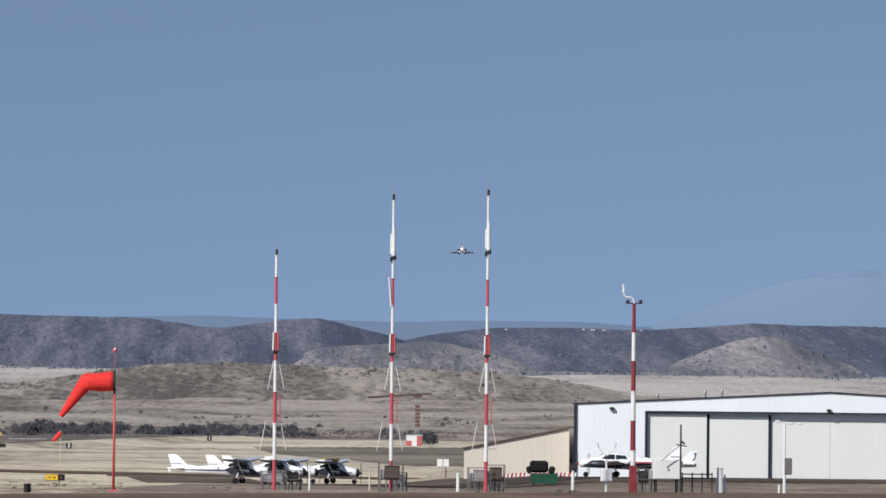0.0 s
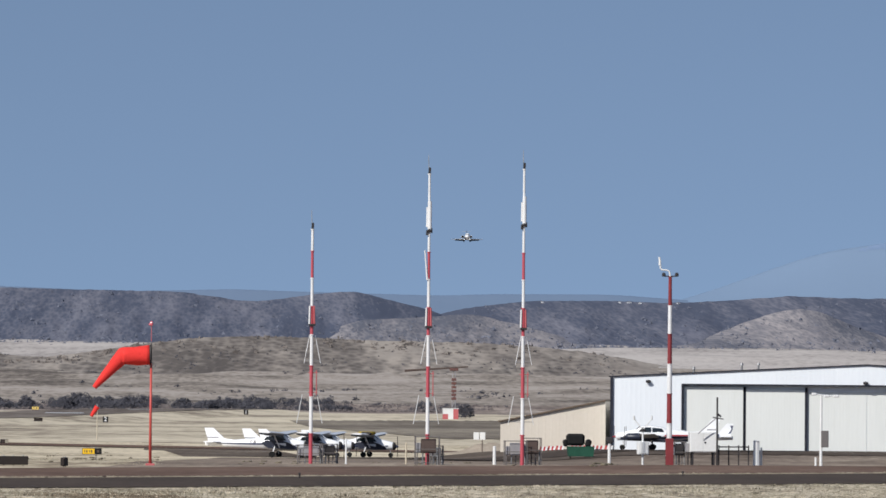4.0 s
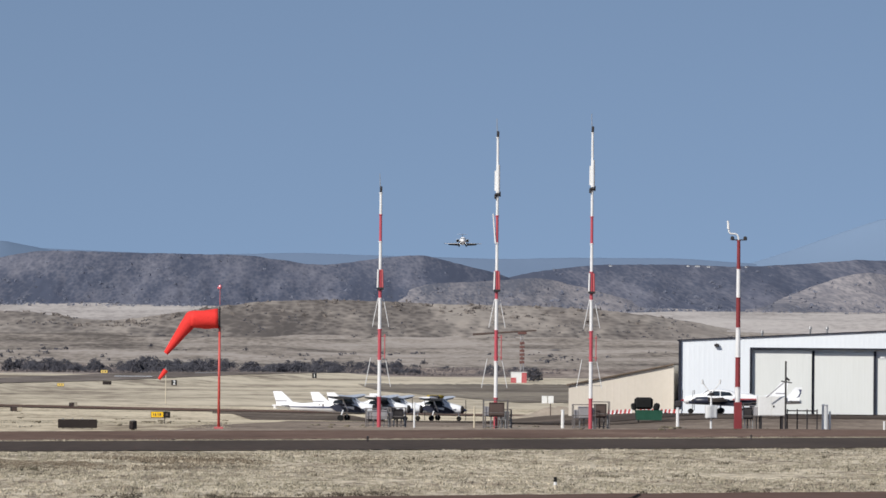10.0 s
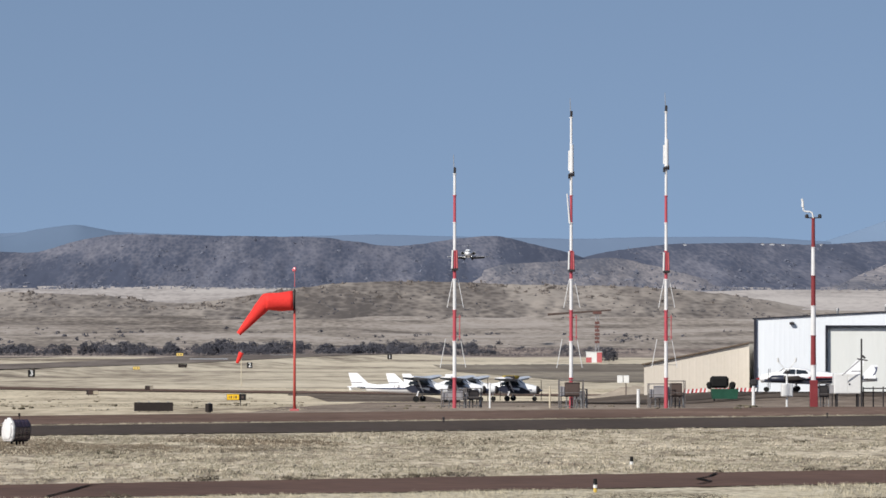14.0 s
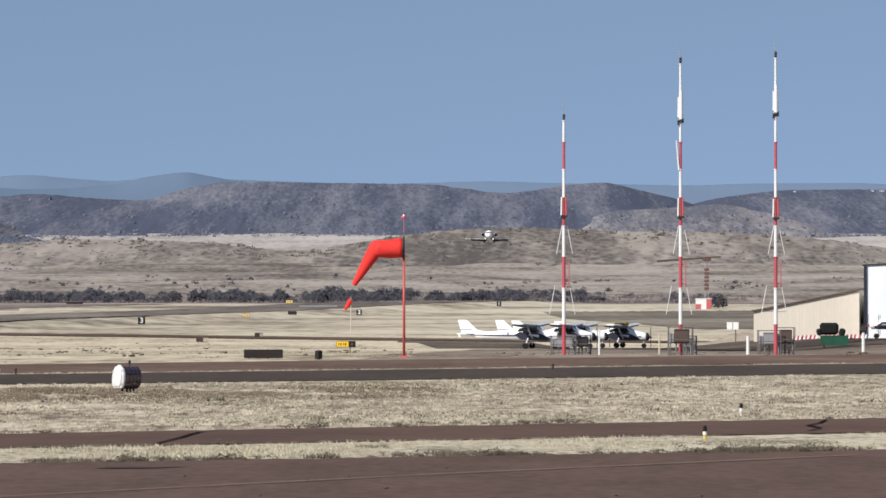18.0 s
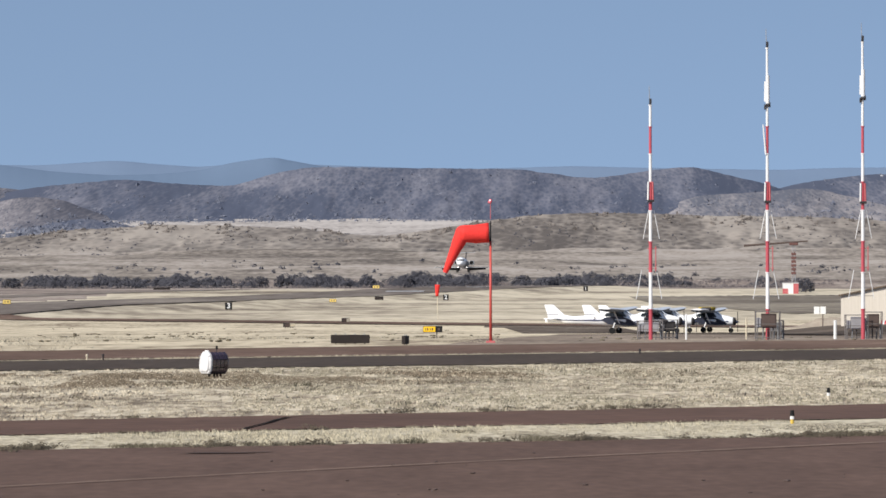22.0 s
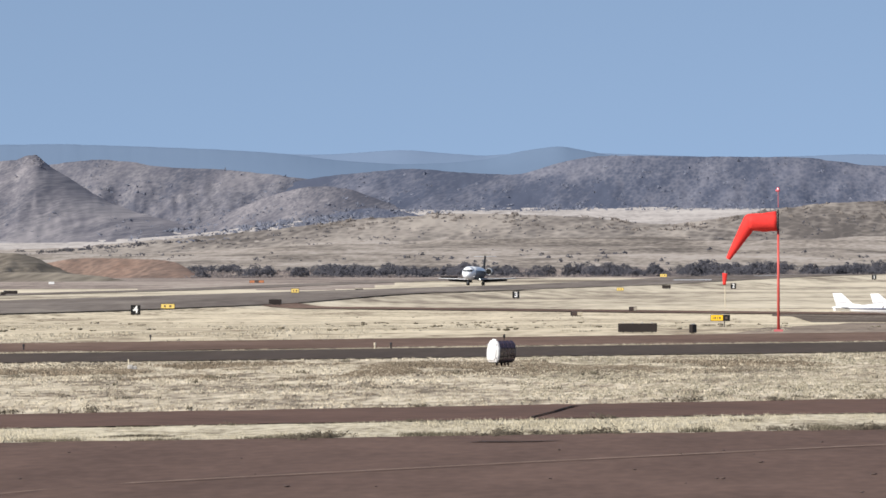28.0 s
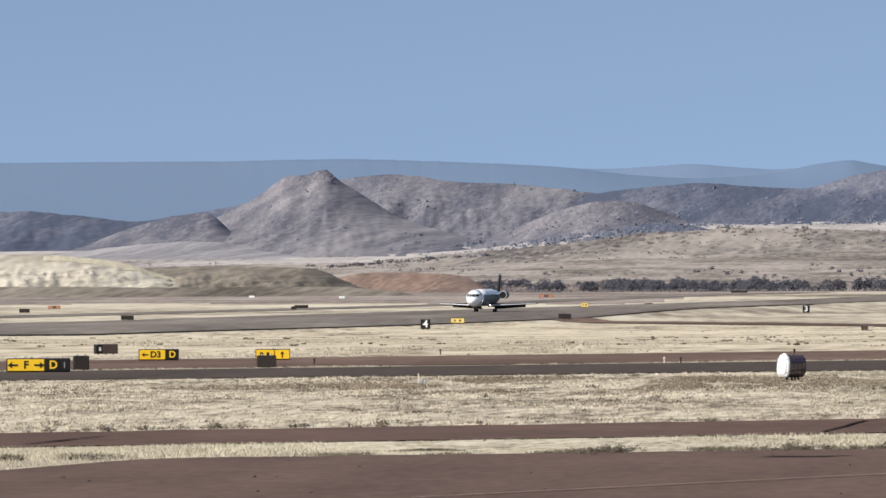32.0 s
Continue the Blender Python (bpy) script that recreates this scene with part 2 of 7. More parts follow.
TANROOF = mat("brown_roof_edge", (0.16, 0.12, 0.09), rough=0.6, scale=2)
GREEN = mat("green_skip_paint", (0.03, 0.10, 0.065), (0.02, 0.07, 0.045), 0.6, scale=0.6)
# Navy for the parked aircraft: dark paint and underside shade in one colour.
NAVY = mat("navy_paint_and_shade", (0.026, 0.030, 0.052), (0.018, 0.021, 0.036), 0.4, scale=1)
BARRIERRED = mat("red_barrier_plastic", (0.55, 0.06, 0.06), rough=0.5, scale=0.5)
PINK = mat("pink_lamp_glass", (0.75, 0.18, 0.22), rough=0.3, scale=0.2)
REDSTRIPE = mat("red_stripe_paint", (0.45, 0.03, 0.04), rough=0.35, scale=1)
BLUESTRIPE = mat("dark_blue_stripe_paint", (0.05, 0.06, 0.12), rough=0.35, scale=1)
BEIGE = mat("beige_housing_paint", (0.62, 0.55, 0.42), rough=0.6, scale=1)
AIRGREY = mat("pale_grey_aircraft_paint", (0.56, 0.59, 0.63), (0.50, 0.53, 0.57), 0.3, scale=4, clear=0.2)
# Silver-grey for engines and flank; the flank's shaded tone is included.
LINER = mat("dark_silver_paint_and_shade", (0.088, 0.105, 0.125), (0.065, 0.078, 0.095), 0.5, scale=2)
RACKGREY = mat("grey_brown_rack_steel", (0.19, 0.175, 0.17), (0.13, 0.118, 0.115), 0.6, scale=0.5)
LANDING = mat("lit_landing_lamp", (1.0, 0.97, 0.9), rough=0.3, scale=1, glow=4.0)
RUST = mat("rusty_brown_steel", (0.17, 0.085, 0.075), (0.12, 0.065, 0.06), 0.8, scale=2)
YELLOWTIE = mat("yellow_wing_cover", (0.45, 0.33, 0.06), (0.3, 0.22, 0.05), 0.9, scale=0.4)

# distance: tan and grey soils with scrub, haze of kilometres of air painted in
def hill_mat(name, soil, soil2, scrub, pale, amount, clear, size, depth=0.004, wide=0.8, edge=0.7):
    """Open slopes: uneven soil, pale clearings and scrub that stands in single dark dots and thickets."""
    m = mat(name, soil, soil2, 1.0, scale=size * 9, stretch=(wide, depth * 1.2, 1.6))
    n, l = m.node_tree.nodes, m.node_tree.links
    b = n["Principled BSDF"]
    b.inputs["Specular IOR Level"].default_value = 0.05
    out = b.inputs["Base Color"].links[0].from_socket
    tc, mp = n.new("ShaderNodeTexCoord"), n.new("ShaderNodeMapping")
    mp.inputs["Scale"].default_value = (wide, depth, 0.9)
    l.new(tc.outputs["Object"], mp.inputs["Vector"])

    def fog(grain, detail, where):
        t, move = n.new("ShaderNodeTexNoise"), n.new("ShaderNodeVectorMath")
        move.inputs[1].default_value = (where * 300, where * 120, where * 40)
        t.inputs["Scale"].default_value, t.inputs["Detail"].default_value, t.inputs["Roughness"].default_value = 1 / grain, detail, 0.62
        l.new(mp.outputs[0], move.inputs[0]), l.new(move.outputs[0], t.inputs["Vector"])
        return t.outputs["Fac"]

    def sums(*terms):
        total = None
        for socket, weight, offset in terms:
            k = n.new("ShaderNodeMath")
            k.operation = "MULTIPLY_ADD"
            l.new(socket, k.inputs[0])
            k.inputs[1].default_value = weight
            if total is None:
                k.inputs[2].default_value = offset
            else:
                l.new(total, k.inputs[2])
            total = k.outputs[0]
        return total

    dots = n.new("ShaderNodeTexVoronoi")
    dots.inputs["Scale"].default_value = 1 / (size * 0.6)
    l.new(mp.outputs[0], dots.inputs["Vector"])
    pale_at = sums((fog(size * 3.5, 6, 3.0), 1.0, clear * 0.9 - 0.84), (fog(size * 18, 3, 5.0), 0.45, 0))
    scrub_at = sums((fog(size * 12, 4, 0.0), 2.2, amount - 1.22), (fog(size * 1.1, 3, 2.0), 0.6, 0.0), (dots.outputs["Distance"], -0.55, 0))
    for col, where, width in ((pale, pale_at, 0.3), (scrub, scrub_at, edge)):
        cut, mix = n.new("ShaderNodeMapRange"), n.new("ShaderNodeMix")
        cut.inputs["From Min"].default_value, cut.inputs["From Max"].default_value = -width / 2, width / 2
        l.new(where, cut.inputs["Value"])
        mix.data_type = "RGBA"
        l.new(cut.outputs[0], mix.inputs[0]), l.new(out, mix.inputs[6])
        mix.inputs[7].default_value = (*col, 1)
        out = mix.outputs[2]
    l.new(out, b.inputs["Base Color"])
    return m


# Slope colours greyed and blued; the haze before them is painted in.
HILL_DARK = hill_mat("hazed_dark_scrub_hill", (0.157, 0.163, 0.208), (0.128, 0.136, 0.180), (0.086, 0.098, 0.138), (0.222, 0.221, 0.256), 0.31, 0.21, 4)
HILL_PALE = hill_mat("hazed_bare_tan_hill", (0.272, 0.252, 0.262), (0.216, 0.204, 0.220), (0.124, 0.130, 0.158), (0.362, 0.332, 0.330), 0.08, 0.20, 3.5)
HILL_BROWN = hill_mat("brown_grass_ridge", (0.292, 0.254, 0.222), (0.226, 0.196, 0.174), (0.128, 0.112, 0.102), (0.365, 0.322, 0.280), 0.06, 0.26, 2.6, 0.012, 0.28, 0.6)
HILL_BARE = hill_mat("hazed_rocky_slope", (0.208, 0.195, 0.215), (0.168, 0.158, 0.180), (0.110, 0.110, 0.132), (0.300, 0.278, 0.285), 0.02, 0.20, 3)
HILL_TAN = hill_mat("hazed_tan_slope", (0.285, 0.268, 0.280), (0.242, 0.230, 0.245), (0.163, 0.160, 0.178), (0.382, 0.355, 0.352), -0.10, 0.18, 3)
HILL_GREY = hill_mat("hazed_grey_plateau", (0.196, 0.186, 0.210), (0.158, 0.152, 0.178), (0.104, 0.108, 0.136), (0.275, 0.258, 0.268), 0.12, 0.20, 3.5)
# Far mountains and snow: the blue haze of the air is put into their colour.
HILL_FAR = mat("hazed_far_mountain", (0.138, 0.192, 0.276), (0.134, 0.187, 0.270), 1.0, scale=400)
HILL_FAR2 = mat("hazed_farthest_mountain", (0.164, 0.222, 0.316), (0.160, 0.217, 0.310), 1.0, scale=400)
HILL_SNOW = mat("hazed_snowy_mountain", (0.177, 0.246, 0.350), (0.174, 0.242, 0.344), 1.0, scale=600)
SNOW = mat("hazed_distant_snow", (0.185, 0.250, 0.368), (0.152, 0.224, 0.350), 1.0, scale=30, stretch=(1, 0.1, 1))
EARTH = hill_mat("dark_earth_bank", (0.215, 0.180, 0.146), (0.160, 0.134, 0.110), (0.102, 0.088, 0.072), (0.310, 0.268, 0.212), 0.10, 0.22, 2.4, 0.02, 0.4)
BERM = hill_mat("pale_grass_bank", (0.36, 0.315, 0.25), (0.235, 0.20, 0.16), (0.16, 0.135, 0.108), (0.62, 0.56, 0.45), -0.05, 0.26, 3, 0.02, 0.3)
REDDIRT = hill_mat("bare_red_dirt", (0.272, 0.172, 0.126), (0.205, 0.134, 0.104), (0.140, 0.106, 0.090), (0.345, 0.235, 0.180), -0.04, 0.2, 2.0, 0.02, 0.5)
# Far foliage; the blue-grey of hazy air is put into its colour.
BUSH = mat("hazed_grey_foliage", (0.086, 0.085, 0.098), (0.066, 0.066, 0.078), 1.0, scale=9, island=0.05)
BRUSH = mat("mauve_dry_brush", (0.195, 0.170, 0.165), (0.142, 0.125, 0.125), 1.0, scale=12, island=0.06)
RIDGEBRUSH = mat("brown_ridge_brush", (0.200, 0.174, 0.156), (0.156, 0.138, 0.126), 1.0, scale=9, island=0.06)
# Hill scrub blued by distance; the haze is in this colour.
SCRUB = mat("hazed_scrub_foliage", (0.158, 0.168, 0.208), (0.130, 0.141, 0.179), 1.0, scale=12, island=0.06)


# ---- mesh helpers ----
def finish(name, bm, material, parent=None, label="", smooth=False):
    me = bpy.data.meshes.new(name)
    bmesh.ops.recalc_face_normals(bm, faces=bm.faces)
    bm.to_mesh(me)
    bm.free()
    me.materials.append(material)
    if smooth:
        me.shade_smooth()
    ob = new(name, me)
    ob.parent = parent
    return tagged(ob, label)


def part(name, bm, material, parent, label="", smooth=False):
    return finish(name, bm, material, parent, label, smooth)


def thing(name, m, label, category, group=""):
    ob = new(name)
    ob.empty_display_size = 0.3
    ob.matrix_basis = m
    return tagged(ob, label, category, group)


def box(bm, c, s, m=None, bevel=0.0):
    made = bmesh.ops.create_cube(bm, size=1.0, matrix=Matrix.LocRotScale(c, None, s))["verts"]
    if bevel:
        edges = list({e for v in made for e in v.link_edges})
        made = list({v for f in bmesh.ops.bevel(bm, geom=edges, offset=bevel, segments=1, affect="EDGES")["faces"] for v in f.verts} | {v for v in made if v.is_valid})
    if m:
        bmesh.ops.transform(bm, matrix=m, verts=made)
    return bm


def rod(bm, p, q, r, r2=None, n=8):
    p, q = Vector(p), Vector(q)
    turn = (q - p).to_track_quat("Z", "Y").to_matrix().to_4x4()
    bmesh.ops.create_cone(bm, cap_ends=True, segments=n, radius1=r, radius2=r if r2 is None else r2, depth=(q - p).length,
                          matrix=Matrix.Translation((p + q) / 2) @ turn)
    return bm


def loft(bm, rings, cap=True):
    """Rings of equal numbers of points, skinned in order."""
    rows = [[bm.verts.new(p) for p in ring] for ring in rings]
    for a, b in zip(rows, rows[1:]):
        k = len(a)
        for i in range(k):
            bm.faces.new((a[i], a[(i + 1) % k], b[(i + 1) % k], b[i]))
    if cap:
        bm.faces.new(rows[0])
        bm.faces.new(rows[-1])
    return bm


def oval(x, y, z, w, h, n=14):
    """A ring round the x axis."""
    return [(x, y + w * math.cos(2 * math.pi * i / n), z + h * math.sin(2 * math.pi * i / n)) for i in range(n)]


def slab(bm, outline, axis, thick):
    """A flat plate from a closed outline, made thick along axis."""
    v = Vector(axis) * thick / 2
    a = [bm.verts.new(Vector(p) - v) for p in outline]
    b = [bm.verts.new(Vector(p) + v) for p in outline]
    bm.faces.new(a)
    bm.faces.new(b)
    for i in range(len(a)):
        j = (i + 1) % len(a)
        bm.faces.new((a[i], a[j], b[j], b[i]))
    return bm


def wing_half(bm, root, tip, chord, tip_chord, thick):
    """Half a wing: leading edges at root and tip, chords running aft (-x)."""
    rings = []
    for p, c in ((root, chord), (tip, tip_chord)):
        t = thick * c / chord
        rings.append([(p[0], p[1], p[2]), (p[0] - 0.25 * c, p[1], p[2] + 0.6 * t), (p[0] - 0.6 * c, p[1], p[2] + 0.45 * t), (p[0] - c, p[1], p[2]),
                      (p[0] - 0.6 * c, p[1], p[2] - 0.3 * t), (p[0] - 0.2 * c, p[1], p[2] - 0.4 * t)])
    return loft(bm, rings)


def grid_mesh(name, xs, ys, fz, material, smooth=True):
    """A sheet over rows of points: xs(i, j), ys(i, j) given as arrays."""
    nj, ni = xs.shape
    zs = np.array([[fz(float(xs[j, i]), float(ys[j, i])) for i in range(ni)] for j in range(nj)])
    co = np.stack((xs, ys, zs), -1).reshape(-1, 3)
    idx = np.arange(nj * ni).reshape(nj, ni)
    faces = np.stack((idx[:-1, :-1], idx[:-1, 1:], idx[1:, 1:], idx[1:, :-1]), -1).reshape(-1, 4)
    me = bpy.data.meshes.new(name)
    me.from_pydata(co.tolist(), [], faces.tolist())
    me.materials.append(material)
    if smooth:
        me.shade_smooth()
    return new(name, me)


# ---- the ground ----
PROFILE_Y = [-60, 100, 150, 240, 300, 350, 400, 650, 800, 1400, 1690, 2150, 2300, 2700, 2900, 3500, 4950]
PROFILE_Z = [0, 0, -0.3, -0.75, -1.55, -2.2, -2.75, -6.5, -7.0, -6.8, -5.6, -5.9, -1.5, 9.0, 15.5, 38, 70]


def ease(a, b, x):
    t = min(1.0, max(0.0, (x - a) / (b - a)))
    return t * t * (3 - 2 * t)


def ground_z(x, y):
    z = float(np.interp(y, PROFILE_Y, PROFILE_Z))
    z += 0.85 * ease(24, 36, x) * ease(270, 340, y) * (1 - ease(460, 650, y))
    off = (x + 158.5) * 0.9873 - (y - 791.6) * 0.159
    z += 1.4 * (1 - ease(26, 44, abs(off))) * ease(450, 700, y) * (1 - ease(1900, 2100, y))
    if y > 2250:
        z -= (0.46 * z + 1) * ease(5.2, 8.6, math.degrees(math.atan2(-x, y))) * ease(2250, 2800, y)
        k = ease(2200, 2500, y)
        z += k * 3.0 * noise.noise((x / 260, y / 120, 3.1)) + k * 1.2 * noise.noise((x / 70, y / 40, 7.7))
    return z


def polar(az, d):
    return -d * math.sin(radians(az)), d * math.cos(radians(az))


def ground():
    angles = np.radians(np.concatenate((np.arange(-180, -20, 8), np.arange(-20, 20, 0.25), np.arange(20, 181, 8))))
    radii = np.concatenate(([0.5, 20, 45], np.arange(60, 260, 5), np.arange(260, 480, 8), np.arange(480, 1100, 10), np.arange(1100, 2100, 30), np.arange(2100, 3800, 14), np.arange(3800, 4960, 120)))
    xs, ys = -radii[:, None] * np.sin(angles), radii[:, None] * np.cos(angles)
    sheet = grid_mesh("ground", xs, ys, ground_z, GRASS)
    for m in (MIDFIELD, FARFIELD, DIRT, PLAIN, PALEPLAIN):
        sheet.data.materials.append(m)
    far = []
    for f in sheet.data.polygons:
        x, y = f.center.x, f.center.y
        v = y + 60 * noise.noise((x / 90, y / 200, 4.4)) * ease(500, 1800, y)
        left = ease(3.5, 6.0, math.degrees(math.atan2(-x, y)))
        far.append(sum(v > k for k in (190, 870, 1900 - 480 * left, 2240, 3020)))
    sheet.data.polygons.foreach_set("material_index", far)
    tagged(sheet, "dry pale grassland that runs out to the hills", "ground", kind="structure")


ground()


def strip(name, label, material, near, far, x0, x1, lift, nx=120, ny=10, rough=0.3, seed=0.0):
    """A paved band between two edges y = near(x) and y = far(x), draped on the ground."""
    xs = np.tile(np.linspace(x0, x1, nx), (ny, 1))
    ys = np.empty_like(xs)
    for i, x in enumerate(xs[0]):
        n1 = rough * (noise.noise((x * 0.9, seed, 1)) + 0.6 * noise.noise((x * 2.7, seed, 2)))
        n2 = rough * (noise.noise((x * 0.9, seed, 5)) + 0.6 * noise.noise((x * 2.7, seed, 6)))
        ys[:, i] = np.linspace(near(x) + n1, far(x) + n2, ny)
    return tagged(grid_mesh(name, xs, ys, lambda x, y: ground_z(x, y) + lift, material), label, name, kind="structure")


strip("apron", "red-brown worn asphalt apron with a faded line", APRON, lambda x: -20, lambda x: 77.6 + 0.40 * x - max(0, -15 - x) * 3, -40, 60, 0.03, nx=220, ny=14, rough=0.35)
strip("service_road", "weathered red-brown asphalt strip between grass verges", STRIP, lambda x: 85.7 + 0.508 * x, lambda x: 94.2 + 0.56 * x, -45, 45, 0.03, nx=220, rough=0.4, seed=3)
strip("verge", "narrow verge of bright dry grass between the paved strips", VERGEGROUND, lambda x: 77.9 + 0.40 * x, lambda x: 85.5 + 0.508 * x, -14.5, 40, 0.02, nx=400, rough=0.55, seed=31)
strip("taxiway", "dark grey asphalt taxiway with ragged grass edges", DARK, lambda x: 156.5 + 0.74 * x, lambda x: 181 + 0.88 * x, -90, 110, 0.03, seed=6)
strip("taxiway_shoulder", "brown weathered asphalt shoulder beside the taxiway", SHOULDER, lambda x: 184 + 0.88 * x, lambda x: 214 + 0.97 * x, -70, 110, 0.03, seed=9)
def parking_edge(x):
    return 378 - 66 * ease(15, 26, x) + 0.05 * x


strip("gravel_yard", "brown gravel and dirt round the mast feet", GRAVEL, lambda x: 214 + 0.97 * x, lambda x: max(parking_edge(x) + 3 - 22 * max(0, 5 - x), 217 + 0.97 * x), -4, 110, 0.02, nx=260, ny=34, rough=3.0, seed=21)
strip("parking_apron", "dark asphalt parking apron below the light aircraft", PARKING, lambda x: min(parking_edge(x) + 32 * max(0, 12 - x), 752 - 1.05 * x), lambda x: 792 - 1.05 * x - 300 * ease(18, 27, x), -3.0, 110, 0.06, nx=260, ny=60, rough=2.5, seed=12)
strip("apron_edge", "dark strip along the near edge of the parking apron", DARK, lambda x: 330 + 18 * max(0, 22 - x), lambda x: 368 + 9 * max(0, 22 - x), 18, 48, 0.10, nx=80, ny=12, rough=1.5, seed=41)
strip("fallow_field", "dark brown fallow ground beyond the parking apron", FALLOW, lambda x: 985 + 14 * max(0, 62 - x), lambda x: 1480 + 0.5 * x, 42, 260, 0.10, nx=160, ny=24, rough=30.0, seed=27)
strip("far_taxiway", "thin grey taxiway crossing the dry field", SHOULDER, lambda x: 786 - 1.05 * x, lambda x: 820 - 1.05 * x, -106, 60, 0.15, nx=160, rough=1.2, seed=15)

RW0, RWU, RWN = Vector((-158.5, 791.6)), Vector((0.159, 0.9873)), Vector((-0.9873, 0.159))


def along(name, label, material, off0, off1, s0, s1, lift, n=160, m=12):
    """A band along the runway, from off0 to off1 metres left of its middle."""
    s, o = np.meshgrid(np.linspace(s0, s1, n), np.linspace(off0, off1, m))
    xs, ys = RW0.x + s * RWU.x + o * RWN.x, RW0.y + s * RWU.y + o * RWN.y
    return tagged(grid_mesh(name, xs, ys, lambda x, y: ground_z(x, y) + lift, material), label, "runway", kind="structure")


along("runway", "long grey asphalt runway", RUNWAY, -23, 23, -620, 1230, 0.12)
along("taxiway_far_side", "grey taxiway beyond the runway", RUNWAY, 118, 140, -500, 1100, 0.12)


def runway_edge(x):
    return 787.9 + 6.21 * (x + 135.8)


def turnoff_edge(x):
    return 791.6 + ((x + 158.5) * 0.9873 - 36 + 11 * ease(-104, -84, x)) / 0.159


strip("runway_shoulder", "grey asphalt shoulder along the near side of the runway", RUNWAY, turnoff_edge, runway_edge, -178, -70, 0.22, nx=160, ny=14, rough=1.0, seed=35)


def runway_bar(x0, x1, y, deep):
    xs, ys = np.meshgrid(np.linspace(x0, x1, 8), np.linspace(y, y + deep, 5))
    tagged(grid_mesh("runway_marking", xs, ys, lambda x, y: ground_z(x, y) + 0.2, WHITE), "worn white bar painted on the runway", "runway marking", kind="structure")


runway_bar(-13.4, -4.8, 1733, 22)
runway_bar(-39.5, -26.5, 1530, 20)


# ---- hills and far country ----
SURF = {}
ROWS = 44


def hill(name, label, material, crest, d0, d1, d2, rugged=0.16, seed=0.0, gully=0.18, step=0.03, wobble=0.010, blunt=0.13):
    """A range of hills: crest gives bearing and elevation in degrees of its skyline at d1 metres; it rises from d0 and falls to d2."""
    crest = sorted(crest)
    az = np.arange(crest[0][0], crest[-1][0], step)
    el = np.interp(az, [c[0] for c in crest], [c[1] for c in crest])
    k = np.exp(-0.5 * (np.arange(-12, 13) * step / blunt) ** 2)
    el = np.convolve(np.pad(el, 12, mode="edge"), k / k.sum(), mode="valid")
    k = np.exp(-0.5 * (np.arange(-66, 67) * step / 0.55) ** 2)
    low = np.convolve(np.pad(el, 66, mode="edge"), k / k.sum(), mode="valid")
    us = np.concatenate((np.linspace(0, 1, ROWS), (1.04, 1.1, 1.2, 1.35, 1.6, 1.8, 2.0)))
    xs, ys, zs = (np.empty((len(us), len(az))) for _ in range(3))
    for i, (b, h) in enumerate(zip(az, el)):
        base = EYE + d1 * math.tan(radians(low[i]))
        h += wobble * (noise.noise((b * 5, seed, 0)) + 0.5 * noise.noise((b * 14, seed, 4)))
        for j, u in enumerate(us):
            d = d0 + (d1 - d0) * u if u <= 1 else d1 + (d2 - d1) * (u - 1)
            x, y = polar(b, d)
            g0, top = ground_z(*polar(b, d0)) - 1.0, EYE + d1 * math.tan(radians(h))
            if u <= 1:
                s = u ** 1.25
                top = base + (top - base) * u ** 2.5
                bow = math.sin(math.pi * min(1, u)) * (1 - 0.5 * u)
                n = noise.fractal((b * 2.4 + 0.7 * u, u * 1.8, seed), 0.8, 2.1, 5) + 0.5 * noise.noise((b * 1.1, u * 1.2, seed + 9))
                if rugged:
                    n += gully * (0.35 * noise.noise((b * 9 + u, u * 5, seed + 20)) + 0.22 * noise.noise((b * 21 - u, u * 16, seed + 30)))
                z = g0 + (top - g0) * (s + rugged * bow * n)
            else:
                z = top + (g0 - 20 - top) * (u - 1) ** 1.7
            xs[j, i], ys[j, i], zs[j, i] = x, y, z
    nj, ni = xs.shape
    idx = np.arange(nj * ni).reshape(nj, ni)
    faces = np.stack((idx[:-1, :-1], idx[1:, :-1], idx[1:, 1:], idx[:-1, 1:]), -1).reshape(-1, 4)
    me = bpy.data.meshes.new(name)
    me.from_pydata(np.stack((xs, ys, zs), -1).reshape(-1, 3).tolist(), [], faces.tolist())
    me.materials.append(material)
    me.shade_smooth()
    SURF[label] = (az, us, zs, d0, d1)
    return tagged(new(name, me), label, "hill", kind="structure")


def surface(label, b, u):
    az, us, zs, d0, d1 = SURF[label]
    f = min(len(az) - 1.001, max(0.0, (b - az[0]) / (az[1] - az[0])))
    i = int(f)
    z0, z1 = (float(np.interp(u, us[:ROWS], zs[:ROWS, k])) for k in (i, i + 1))
    z = z0 + (z1 - z0) * (f - i)
    return (*polar(b, d0 + (d1 - d0) * u), z)


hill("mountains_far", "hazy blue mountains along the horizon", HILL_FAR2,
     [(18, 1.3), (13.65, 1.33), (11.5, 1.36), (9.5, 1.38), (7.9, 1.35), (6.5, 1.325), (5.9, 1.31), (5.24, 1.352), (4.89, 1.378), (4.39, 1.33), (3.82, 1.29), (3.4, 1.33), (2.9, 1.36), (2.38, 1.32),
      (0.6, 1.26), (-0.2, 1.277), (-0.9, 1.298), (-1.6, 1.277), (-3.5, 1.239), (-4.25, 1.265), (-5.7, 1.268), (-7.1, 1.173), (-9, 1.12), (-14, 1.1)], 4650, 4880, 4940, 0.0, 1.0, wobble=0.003)
